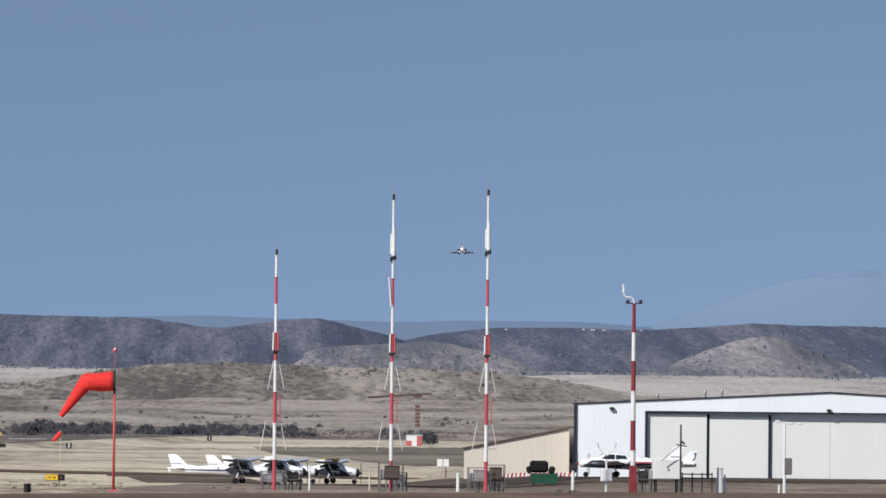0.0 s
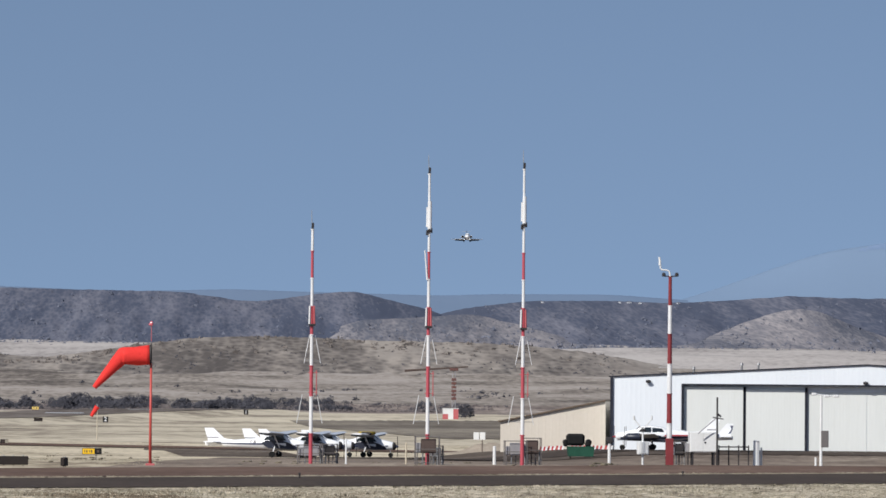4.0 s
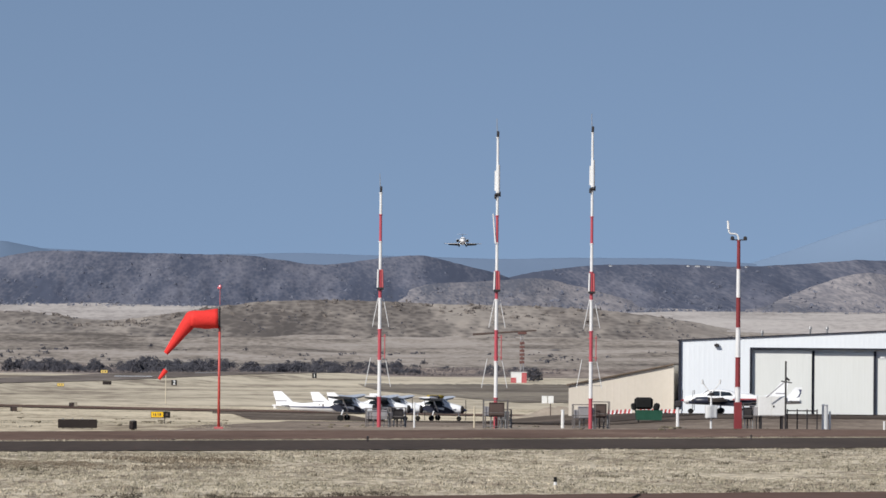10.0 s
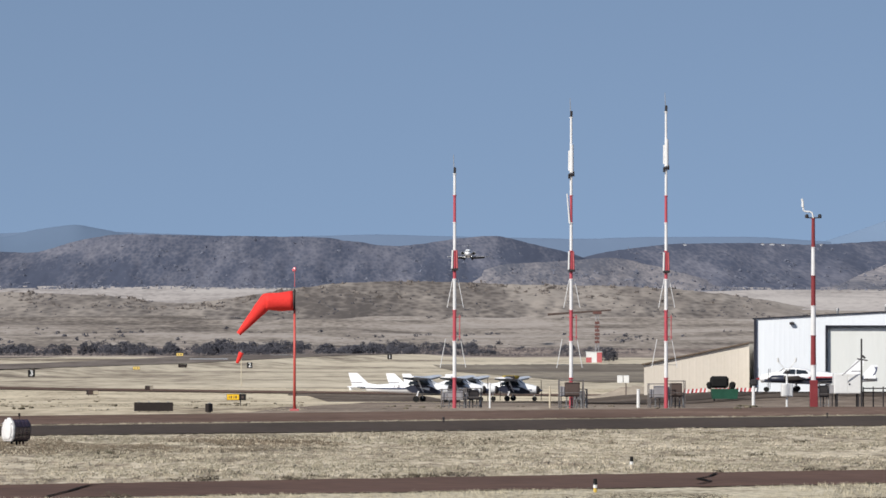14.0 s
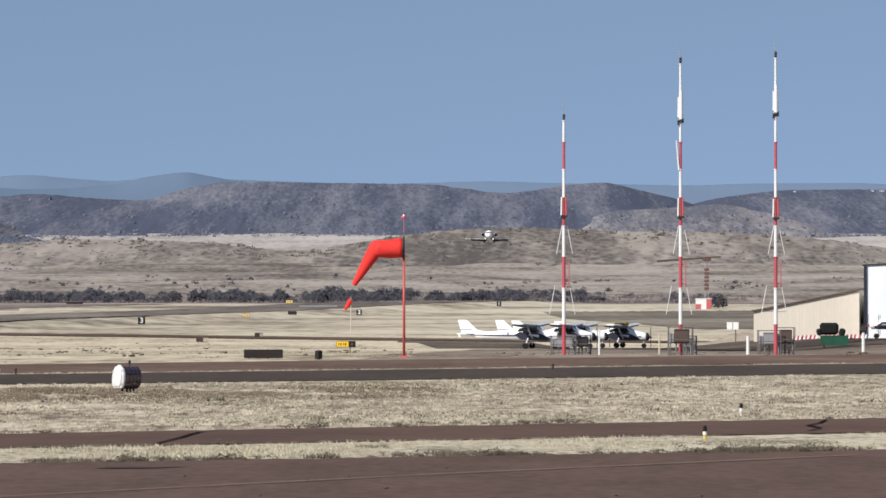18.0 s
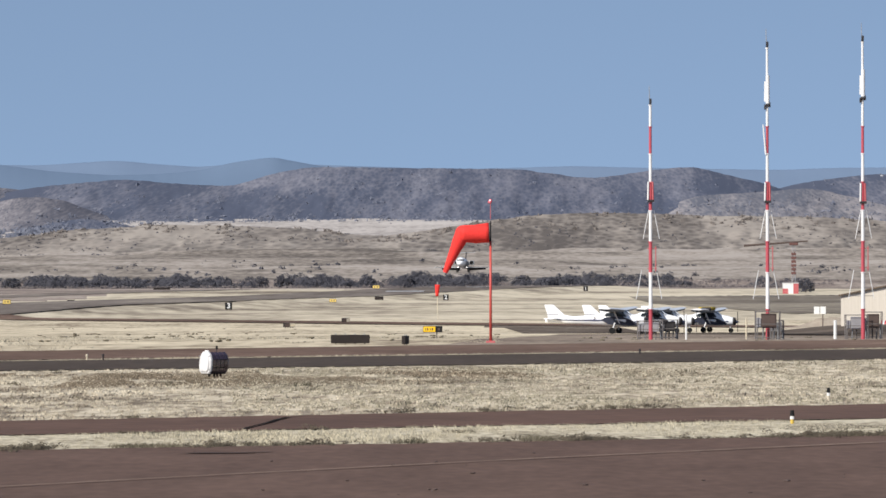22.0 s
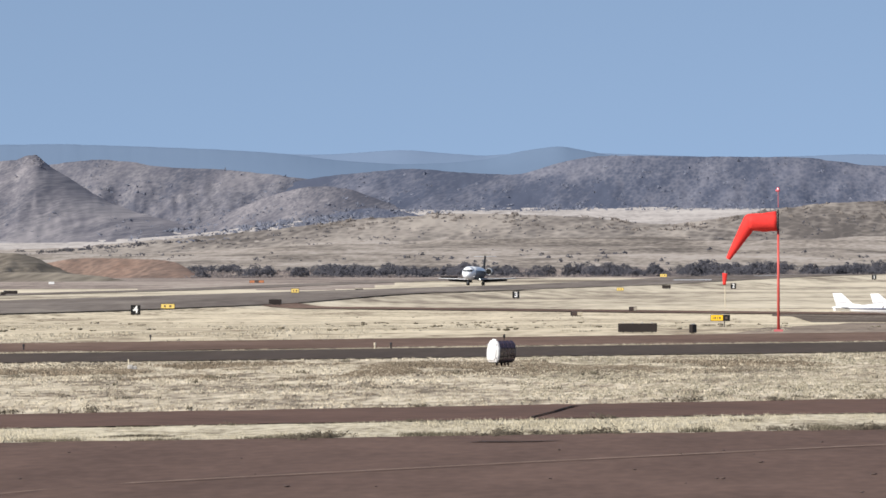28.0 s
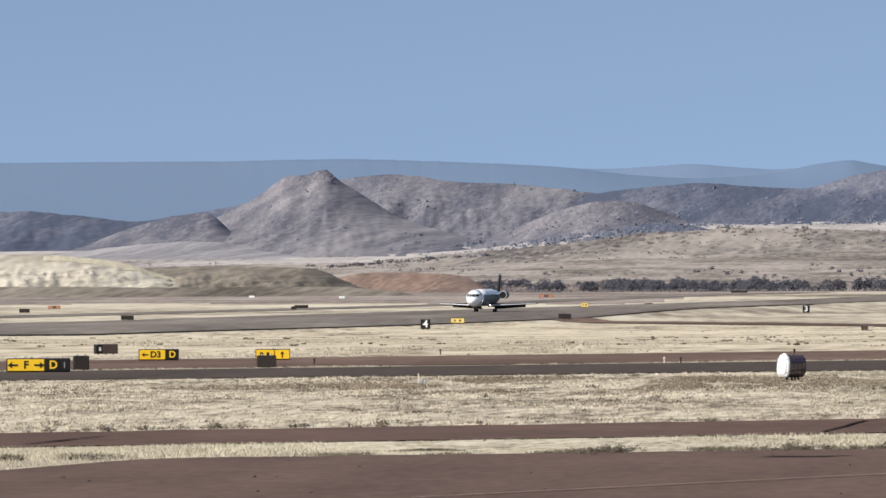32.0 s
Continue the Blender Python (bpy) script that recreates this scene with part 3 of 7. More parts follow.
hill("mountains_blue", "mountains behind the hills, blue-grey with haze in their colour", HILL_FAR,
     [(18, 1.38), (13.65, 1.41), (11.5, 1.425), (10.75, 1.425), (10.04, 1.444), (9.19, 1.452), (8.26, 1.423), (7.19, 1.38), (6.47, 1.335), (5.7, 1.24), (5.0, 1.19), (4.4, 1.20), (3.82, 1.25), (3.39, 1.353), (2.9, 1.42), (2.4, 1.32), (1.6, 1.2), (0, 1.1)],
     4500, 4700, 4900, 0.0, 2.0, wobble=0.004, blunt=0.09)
SNOWY = "snow-topped mountain far beyond the hills, faint with painted haze"
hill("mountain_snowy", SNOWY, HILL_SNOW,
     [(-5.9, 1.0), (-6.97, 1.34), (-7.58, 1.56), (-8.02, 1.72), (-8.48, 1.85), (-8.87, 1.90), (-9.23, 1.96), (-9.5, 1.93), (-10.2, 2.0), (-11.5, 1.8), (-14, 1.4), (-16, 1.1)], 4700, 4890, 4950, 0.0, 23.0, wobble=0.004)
DARKRANGE, RIGHTRANGE = "dark scrub-covered hills with a long rounded skyline", "dark scrub-speckled hills behind a pale dome"
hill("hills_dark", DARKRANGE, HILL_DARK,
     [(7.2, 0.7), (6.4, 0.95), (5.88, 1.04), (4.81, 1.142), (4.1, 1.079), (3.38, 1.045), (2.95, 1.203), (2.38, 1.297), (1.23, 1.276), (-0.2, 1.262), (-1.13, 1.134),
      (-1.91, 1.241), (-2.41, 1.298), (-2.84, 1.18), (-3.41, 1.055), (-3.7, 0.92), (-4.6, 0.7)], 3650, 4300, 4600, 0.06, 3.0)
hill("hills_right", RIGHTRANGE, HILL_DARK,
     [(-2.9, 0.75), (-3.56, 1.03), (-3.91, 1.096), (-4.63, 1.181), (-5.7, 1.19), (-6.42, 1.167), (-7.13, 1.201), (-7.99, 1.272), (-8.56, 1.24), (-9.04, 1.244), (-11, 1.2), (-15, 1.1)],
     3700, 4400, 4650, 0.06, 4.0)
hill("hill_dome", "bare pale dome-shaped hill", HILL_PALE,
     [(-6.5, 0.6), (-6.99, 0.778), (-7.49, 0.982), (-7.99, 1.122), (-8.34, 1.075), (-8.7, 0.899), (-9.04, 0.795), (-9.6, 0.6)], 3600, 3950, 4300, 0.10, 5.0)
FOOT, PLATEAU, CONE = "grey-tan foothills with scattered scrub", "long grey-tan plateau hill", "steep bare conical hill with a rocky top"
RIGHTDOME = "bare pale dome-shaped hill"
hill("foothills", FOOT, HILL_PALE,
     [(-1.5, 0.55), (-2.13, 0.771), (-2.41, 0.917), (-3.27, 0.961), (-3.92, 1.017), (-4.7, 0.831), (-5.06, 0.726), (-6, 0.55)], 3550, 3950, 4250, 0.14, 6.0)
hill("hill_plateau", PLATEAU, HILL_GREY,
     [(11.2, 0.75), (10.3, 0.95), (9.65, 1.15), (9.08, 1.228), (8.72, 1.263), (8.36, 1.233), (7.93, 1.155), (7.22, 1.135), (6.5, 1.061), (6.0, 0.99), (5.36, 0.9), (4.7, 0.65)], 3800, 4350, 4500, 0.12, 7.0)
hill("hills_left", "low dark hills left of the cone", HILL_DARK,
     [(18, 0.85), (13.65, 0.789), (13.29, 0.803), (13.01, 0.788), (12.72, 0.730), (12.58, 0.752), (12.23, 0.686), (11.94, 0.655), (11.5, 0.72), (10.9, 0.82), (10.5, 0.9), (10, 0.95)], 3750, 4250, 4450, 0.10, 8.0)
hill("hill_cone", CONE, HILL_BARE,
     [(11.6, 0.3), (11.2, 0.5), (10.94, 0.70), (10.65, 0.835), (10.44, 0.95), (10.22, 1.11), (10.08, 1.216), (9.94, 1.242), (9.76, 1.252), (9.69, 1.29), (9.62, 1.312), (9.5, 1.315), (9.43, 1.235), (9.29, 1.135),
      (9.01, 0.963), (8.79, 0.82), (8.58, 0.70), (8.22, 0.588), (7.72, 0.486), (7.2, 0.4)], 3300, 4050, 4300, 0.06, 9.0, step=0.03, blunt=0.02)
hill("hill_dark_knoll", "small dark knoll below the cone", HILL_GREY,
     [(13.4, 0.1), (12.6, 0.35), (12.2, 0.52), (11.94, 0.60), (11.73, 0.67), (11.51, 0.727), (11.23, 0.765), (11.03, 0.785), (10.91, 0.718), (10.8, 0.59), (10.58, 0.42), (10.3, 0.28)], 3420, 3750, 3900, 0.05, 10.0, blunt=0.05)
# Pale foot slope; its tone also stands for haze before the knoll.
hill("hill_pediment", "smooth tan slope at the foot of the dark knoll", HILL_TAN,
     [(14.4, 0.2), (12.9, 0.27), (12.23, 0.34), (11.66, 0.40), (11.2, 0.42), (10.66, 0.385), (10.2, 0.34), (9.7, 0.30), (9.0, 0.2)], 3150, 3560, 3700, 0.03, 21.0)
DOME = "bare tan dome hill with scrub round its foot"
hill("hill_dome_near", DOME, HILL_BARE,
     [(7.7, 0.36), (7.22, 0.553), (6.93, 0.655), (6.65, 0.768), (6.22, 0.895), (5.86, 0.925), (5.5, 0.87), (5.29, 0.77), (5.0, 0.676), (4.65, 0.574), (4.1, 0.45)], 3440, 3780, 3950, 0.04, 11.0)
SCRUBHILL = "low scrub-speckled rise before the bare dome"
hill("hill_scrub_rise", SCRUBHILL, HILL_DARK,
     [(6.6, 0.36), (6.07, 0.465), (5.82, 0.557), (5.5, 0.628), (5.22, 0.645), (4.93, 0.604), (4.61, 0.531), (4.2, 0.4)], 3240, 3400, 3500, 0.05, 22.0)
RIDGE = "low brown grassy ridge with dark scrub patches"
hill("ridge_brown", RIDGE, HILL_BROWN,
     [(10.4, -0.05), (9.66, 0.10), (7.94, 0.244), (6.5, 0.37), (5.43, 0.5), (4.81, 0.53), (4.36, 0.566), (3.74, 0.56), (2.6, 0.52), (1.95, 0.44), (1.44, 0.416), (0.66, 0.53),
      (-0.2, 0.66), (-0.84, 0.70), (-1.84, 0.697), (-2.7, 0.66), (-3.17, 0.66), (-3.9, 0.645), (-4.6, 0.615), (-5.3, 0.545), (-5.9, 0.46), (-6.4, 0.36), (-7.2, 0.2), (-9, 0.0)], 2780, 3100, 3300, 0.10, 12.0, wobble=0.014)
hill("bank_pale", "pale grassy bank with a bright crest", BERM,
     [(18, 0.2), (13.65, 0.247), (13.22, 0.26), (12.87, 0.245), (12.37, 0.186), (12.08, 0.15), (11.8, 0.056), (11.51, -0.045), (11.02, -0.154), (10.7, -0.25), (10.4, -0.35)], 1850, 2060, 2150, 0.20, 13.0, 1.0, wobble=0.005)
hill("bank_brown", "brown earth bank at the field's edge", EARTH,
     [(13.2, -0.1), (12.2, 0.06), (11.51, 0.098), (11.23, 0.1), (10.59, 0.095), (9.66, 0.077), (9.44, -0.02), (9.3, -0.1), (8.73, -0.27), (8.4, -0.35)], 1830, 2180, 2300, 0.26, 14.0, 1.0)
hill("bank_foot", "low brown earth bank at the edge of the far field", EARTH,
     [(18, -0.15), (13, -0.15), (11.5, -0.17), (10, -0.16), (9.2, -0.17), (8.6, -0.23), (8.0, -0.36)], 1690, 1800, 1830, 0.1, 16.0)
hill("bank_red_dirt", "bare red-brown dirt bank", REDDIRT,
     [(9.9, -0.2), (9.44, -0.053), (9.01, 0.018), (8.22, 0.0), (7.72, -0.023), (7.58, -0.15), (7.35, -0.33)], 2060, 2230, 2330, 0.16, 15.0, 1.0)


# ---- bushes and trees ----
def blob(seed):
    """A small uneven clump of leaves, 20 faces, about one metre across."""
    bm = bmesh.new()
    bmesh.ops.create_icosphere(bm, subdivisions=1, radius=0.5)
    rng = random.Random(seed)
    co = np.array([v.co[:] for v in bm.verts]) * np.array([[rng.uniform(0.65, 1.3)] for _ in bm.verts])
    tri = np.array([[v.index for v in f.verts] for f in bm.faces])
    bm.free()
    return co, tri


BLOBS = [blob(i) for i in range(6)]


def facing(co):
    """Turns loose triangles, three rows of points each, so that their front is on the south side."""
    tri = co.reshape(-1, 3, 3).copy()
    away = np.cross(tri[:, 1] - tri[:, 0], tri[:, 2] - tri[:, 0])[:, 1] > 0
    tri[away] = tri[away][:, ::-1]
    return tri.reshape(-1, 3)


def leaves(name, places, material, label="", category="", group="", kind="", parent=None, each=8, size=0.75, seed=3, up=0.35):
    """Foliage of many small leaf sprays that lie on the round of their clumps; places are (x, y, z, width, height)."""
    rng = np.random.default_rng(seed)
    a = np.repeat(np.array(places, dtype=float), each, 0)
    n = len(a)
    v = rng.normal(0, 1, (n, 3))
    v /= np.linalg.norm(v, axis=1)[:, None]
    mid = a[:, :3] + v * (rng.random(n) ** 0.4 * 0.5)[:, None] * np.column_stack((a[:, 3], a[:, 3], a[:, 4]))
    out = v * 0.8 + rng.normal(0, 0.25, (n, 3)) + (0, 0, up)
    out[:, 1] = -np.abs(out[:, 1]) - 0.15
    out /= np.linalg.norm(out, axis=1)[:, None]
    side = np.cross(out, (0.13, 0.21, 0.97))
    side /= np.linalg.norm(side, axis=1)[:, None]
    rise = np.cross(out, side)
    wide = (a[:, 3] * size)[:, None]
    tips = [mid + 0.5 * wide * (side * rng.normal(0, 1, (n, 1)) + rise * rng.normal(0, 1, (n, 1)) + out * rng.normal(0, 0.15, (n, 1))) for _ in range(3)]
    me = bpy.data.meshes.new(name)
    me.from_pydata(facing(np.stack(tips, 1).reshape(-1, 3)).tolist(), [], np.arange(3 * n).reshape(-1, 3).tolist())
    me.materials.append(material)
    me.shade_smooth()
    me.normals_split_custom_set_from_vertices(np.repeat(out, 3, 0).tolist())
    ob = new(name, me)
    ob.parent = parent
    return tagged(ob, label, category, group, kind)


def clumps(name, places, material, label="", category="", group="", kind="", parent=None):
    """One mesh of many leaf clumps; places are (x, y, z, width, height)."""
    vs, fs, n = [], [], 0
    for k, (x, y, z, w, h) in enumerate(places):
        co, tri = BLOBS[k % 6]
        t = k * 2.399
        c, s = math.cos(t), math.sin(t)
        r = np.stack((co[:, 0] * c - co[:, 1] * s, co[:, 0] * s + co[:, 1] * c, co[:, 2]), -1) * (w, w, h) + (x, y, z)
        vs.append(r)
        fs.append(tri + n)
        n += len(co)
    me = bpy.data.meshes.new(name)
    me.from_pydata(np.concatenate(vs).tolist(), [], np.concatenate(fs).tolist())
    me.materials.append(material)
    me.shade_smooth()
    ob = new(name, me)
    ob.parent = parent
    return tagged(ob, label, category, group, kind)


def far_woods():
    rng = random.Random(5)
    places, low = [], []
    for k in range(1250):
        b = rng.uniform(-4.2, 7.7)
        d = 2140 + rng.uniform(-60, 130)
        dense = noise.noise((b * 1.3, d * 0.004, 8)) + 0.6 * noise.noise((b * 4.5, d * 0.01, 2))
        x, y = polar(b, d)
        g = ground_z(x, y)
        if dense > -0.35:
            w = rng.uniform(0.8, 2.2)
            for _ in range(8):
                low.append((x + rng.gauss(0, 3.0), y + rng.gauss(0, 3) - 14, ground_z(x, y - 14) + w * rng.uniform(0.0, 0.5), w * 0.8, w * 0.4))
        if dense < -0.05:
            continue
        tall = rng.uniform(1.6, 5.4) * (0.45 + 0.55 * ease(-4.0, -0.5, b)) * (0.8 + 0.7 * max(0, dense))
        for _ in range(30):
            r, h = rng.gauss(0, 0.42), rng.random()
            w = tall * rng.uniform(0.22, 0.38)
            places.append((x + r * tall, y + rng.gauss(0, 2), g + tall * (0.1 + 0.72 * h) * max(0.25, 1 - 0.9 * r * r), w * 1.3, w))
    leaves("far_woods", places, BUSH, "line of grey-green leafless scrub along a wash", "woods", kind="stuff", each=22, size=0.30)
    leaves("wash_brush", low, BRUSH, "low mauve-brown brush before the scrub line", "brush", kind="stuff", each=10, size=0.5)
    places = []
    for k in range(2200):
        b, u = rng.uniform(-7, 9.5), rng.random()
        if noise.noise((b * 2.2, u * 5, 17)) + 0.4 * noise.noise((b * 9, u * 12, 7)) < 0.1:
            continue
        x, y, z = surface(RIDGE, b, u)
        w = rng.uniform(0.6, 1.5)
        places.append((x, y, z + w * 0.2, w * 1.5, w * 0.7))
    for k in range(150):
        b = 5.6 + 4.2 * rng.random()
        want = math.tan(radians(0.31 - 0.235 * ease(5.9, 9.8, b) + rng.gauss(0, 0.012)))
        d = next(v for v in range(2250, 3600, 6) if (ground_z(*polar(b, v)) - EYE) / v > want or v > 3590)
        x, y = polar(b, d)
        w = rng.uniform(2.2, 5.6) * (0.6 + 0.4 * ease(9.5, 7.5, b))
        for _ in range(9):
            places.append((x + rng.gauss(0, w * 0.45), y, ground_z(x, y) + w * rng.uniform(0.05, 0.5), w * 0.4, w * 0.3))
    for k in range(900):
        b, d = rng.uniform(-6, 9), rng.uniform(2230, 2620)
        if noise.noise((b * 1.6, d * 0.008, 31)) + 0.4 * noise.noise((b * 6, d * 0.03, 5)) < 0.12:
            continue
        x, y = polar(b, d)
        w = 0.5 + 2.0 * rng.random() ** 2
        places.append((x, y, ground_z(x, y) + w * 0.2, w * 1.6, w * 0.75))
    leaves("ridge_scrub", places, BUSH, each=16, size=0.45, label="scattered dark shrubs on the ridge", category="shrubs", kind="stuff")
    places = []
    for lab, lo, hi, count, low in ((RIGHTRANGE, -10, -3.4, 1400, 2.0), (DARKRANGE, -3.8, 6.8, 1900, 2.2), (FOOT, -5.8, -1.6, 1100, 1.5), (RIGHTDOME, -9.4, -6.7, 420, 1.5), (PLATEAU, 4.8, 11, 1500, 1.3),
                                    (DOME, 4.4, 7.4, 420, 2.2), (SCRUBHILL, 4.4, 6.5, 700, 1.0), (CONE, 7.6, 11.2, 150, 1.2)):
        for k in range(count):
            b, u = rng.uniform(lo, hi), rng.random() ** low
            if noise.noise((b * 2.6, u * 4, 41)) + 0.5 * noise.noise((b * 8, u * 9, 13)) + 0.25 * (1 - u) < rng.uniform(-0.25, 0.35):
                continue
            x, y, z = surface(lab, b, u)
            w = 0.8 + 2.2 * rng.random() ** 2
            places.append((x, y, z + w * 0.2, w * 1.3, w * 0.8))
    for k in range(700):
        b, d = 8.6 - 4.2 * math.sqrt(rng.random()), rng.uniform(3020, 3560)
        if noise.noise((b * 3, d * 0.01, 12)) < -0.1:
            continue
        x, y = polar(b, d)
        w = rng.uniform(1.2, 3.4)
        places.append((x, y, ground_z(x, y) + w * 0.3, w * 1.3, w * 0.8))
    for k in range(1100):
        b, d = rng.uniform(-9, 6.6), 3480 + 230 * math.sqrt(rng.random())
        if noise.noise((b * 4, d * 0.02, 19)) + 0.4 * noise.noise((b * 17, d * 0.03, 3)) < 0.0:
            continue
        x, y = polar(b, d)
        w = rng.uniform(0.7, 2.2)
        places.append((x, y, ground_z(x, y) + w * 0.25, w * 1.4, w * 0.8))
    for k in range(520):
        b = rng.uniform(5.2, 7.9)
        want = math.tan(radians(rng.uniform(0.36, 0.52) - 0.03 * (b - 6.5)))
        d = next(v for v in range(2900, 3640, 6) if (ground_z(*polar(b, v)) - EYE) / v > want or v > 3630)
        x, y = polar(b, d)
        w = rng.uniform(1.3, 3.6)
        places.append((x, y, ground_z(x, y) + w * 0.25, w * 1.3, w * 0.8))
    crest = []
    for k in range(900):
        b, u = rng.uniform(-5.6, 6.0), 1.0 - 0.34 * rng.random() ** 1.4
        if noise.noise((b * 1.9, u * 5, 71)) + 0.5 * noise.noise((b * 9, u * 14, 17)) < 0.05:
            continue
        x, y, z = surface(RIDGE, b, u)
        w = 0.8 + 1.8 * rng.random() ** 2
        crest.append((x, y, z + w * 0.1, w * 2.6, w * 0.42))
    leaves("ridge_brush", crest, RIDGEBRUSH, "low brown brush along the crest of the ridge", "shrubs", kind="stuff", each=16, size=0.45)
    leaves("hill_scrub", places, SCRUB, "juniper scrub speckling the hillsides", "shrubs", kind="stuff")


far_woods()


def tree(b, d, tall, wide, seed, group="trees at the field's edge"):
    x, y = polar(b, d)
    rng = random.Random(seed)
    g = ground_z(x, y)
    ob = thing("tree", pose(x, y, g), "round grey-green desert tree in the scrub line", "tree", group)
    bm = bmesh.new()
    rod(bm, (0, 0, -0.3), (0.1, 0, tall * 0.5), 0.22, 0.1, 6)
    for k in range(4):
        t = k * 1.6 + rng.random()
        rod(bm, (0.05, 0, tall * 0.25), (math.cos(t) * wide * 0.3, math.sin(t) * wide * 0.3, tall * 0.62), 0.1, 0.04, 5)
    part("trunk", bm, BROWNBOX, ob)
    places = []
    for k in range(260):
        t, r = rng.uniform(0, 6.28), wide * 0.44 * math.sqrt(rng.random())
        top = tall * (0.97 - 0.5 * (r / (wide * 0.5)) ** 2)
        z = rng.uniform(tall * 0.08, top)
        w = rng.uniform(0.07, 0.14) * wide
        places.append((r * math.cos(t), r * math.sin(t), z, w, w * 0.8))
    leaves("crown", places, BUSH, parent=ob, seed=seed, each=12, size=0.55)


TREES = [(3.05, 5.0, 5.4), (3.5, 4.6, 5.0), (2.75, 5.6, 7.4), (4.2, 3.6, 4.6), (4.62, 4.4, 5.2), (4.9, 4.0, 4.4), (3.9, 4.0, 4.2), (5.35, 4.8, 7.0), (5.7, 4.2, 6.0), (2.2, 4.6, 6.4),
         (1.7, 4.8, 6.6), (1.2, 5.2, 8.0), (0.8, 5.2, 8.4), (0.3, 4.4, 6.0), (-0.25, 4.8, 7.6), (-0.8, 4.2, 6.0), (-1.35, 3.8, 5.0), (6.2, 4.4, 7.0), (6.6, 3.8, 6.0), (2.45, 4.2, 5.6)]
for i, (b, tall, wide) in enumerate(TREES):
    tree(b, 2120 + 9 * (i % 5), tall * 1.2, wide * 1.45, i)


# ---- grass ----
def grass(name, label, region, count, tall, seed, wide=0.05, blades=6, material=None):
    """Tufts of dry blades spread over a region given as a function that returns a random place."""
    rng = np.random.default_rng(seed)
    pts = np.array([region(rng) for _ in range(count)])
    g = np.array([ground_z(x, y) for x, y in pts])
    n = count * blades
    base = np.repeat(np.column_stack((pts, g)), blades, 0) + np.column_stack((rng.normal(0, tall * 0.45, n), rng.normal(0, tall * 0.45, n), np.zeros(n)))
    patch = np.repeat(np.array([0.75 + 0.7 * noise.noise((x * 0.25, y * 0.12, seed)) for x, y in pts]), blades)
    h = tall * rng.uniform(0.35, 1.0, n) * np.clip(patch, 0.25, 1.4)
    lean = rng.normal(0, 0.45, (n, 2)) * h[:, None]
    turn = rng.uniform(0, 3.14, n)
    half = np.column_stack((np.cos(turn), 0.4 * np.sin(turn), np.zeros(n))) * wide
    a, b = base - half, base + half
    tip = base + np.column_stack((lean, h))
    a[:, 2] -= 0.02
    b[:, 2] -= 0.02
    co = facing(np.stack((a, b, tip), 1).reshape(-1, 3))
    me = bpy.data.meshes.new(name)
    me.vertices.add(len(co)), me.loops.add(len(co)), me.polygons.add(n)
    me.vertices.foreach_set("co", co.ravel().astype(np.float32))
    me.loops.foreach_set("vertex_index", np.arange(len(co), dtype=np.int32))
    me.polygons.foreach_set("loop_start", np.arange(0, len(co), 3, dtype=np.int32))
    me.update(), me.validate()
    me.shade_smooth()
    up = np.column_stack((lean * 0.8, np.full(n, tall)))
    up /= np.linalg.norm(up, axis=1)[:, None]
    me.normals_split_custom_set_from_vertices(np.repeat(up, 3, 0).tolist())
    me.materials.append(material or BLADE)
    return tagged(new(name, me), label, "grass", kind="stuff")


def between(near, far, q0, q1):
    """A random place between two edges inside the fan of bearings q0..q1 (x over y)."""
    def place(rng):
        q = rng.uniform(q0, q1)
        y0, y1 = near(q), far(q)
        y = y0 + (y1 - y0) * rng.random()
        return q * y, y
    return place


def edge(a, k, lift=0.0):
    return lambda q: (a + lift) / (1 - k * q)


def patchy(place, size, floor, seed):
    """Keeps only those places that fall in patches."""
    def pick(rng):
        while True:
            x, y = place(rng)
            if noise.noise((x / size, y / (size * 2.5), seed)) + 0.4 * noise.noise((x / size * 3, y / size, seed + 3)) > floor:
                return x, y
    return pick


def brown_patch(rng):
    q = rng.triangular(-0.24, -0.10, 0.07)
    y0, y1 = edge(127, 0.74)(q), edge(151, 0.74)(q)
    y = rng.triangular(y0 - 4, (y0 + y1) / 2, y1 + 3)
    return q * y, y


BAND = patchy(brown_patch, 4.0, -0.04, 15.0)
grass("verge_grass", "dry straw-coloured grass on the narrow verge", between(edge(77.6, 0.40, 0.3), edge(85.7, 0.508, -0.2), -0.27, 0.15), 8000, 0.10, 1, 0.014, 6, VERGE)
grass("field_grass", "dry straw-coloured grass in the open field", between(edge(94.2, 0.56, 0.2), edge(156.5, 0.74, -0.2), -0.27, 0.19), 26000, 0.06, 2, 0.036, 5, GRASS)
grass("straw_tufts", "paler straw tufts scattered through the field", between(edge(94.2, 0.56, 0.2), edge(156.5, 0.74, -0.2), -0.27, 0.19), 6000, 0.065, 4, 0.03)
grass("island_grass", "dry grass between the taxiway and its shoulder", between(edge(181, 0.88, 0.2), edge(184, 0.88, -0.2), -0.27, 0.19), 2500, 0.10, 3, 0.02)

grass("brown_grass", "brown dead grass in a broken band across the field", BAND, 7500, 0.075, 6, 0.04, 5, BROWNBLADE)


grass("tan_grass", "tan half-dead grass over the drier part of the field", patchy(between(edge(94.2, 0.56, 0.2), edge(156.5, 0.74, -0.2), -0.06, 0.19), 3.0, -0.25, 71.0), 11000, 0.065, 7, 0.04, 5, TANBLADE)


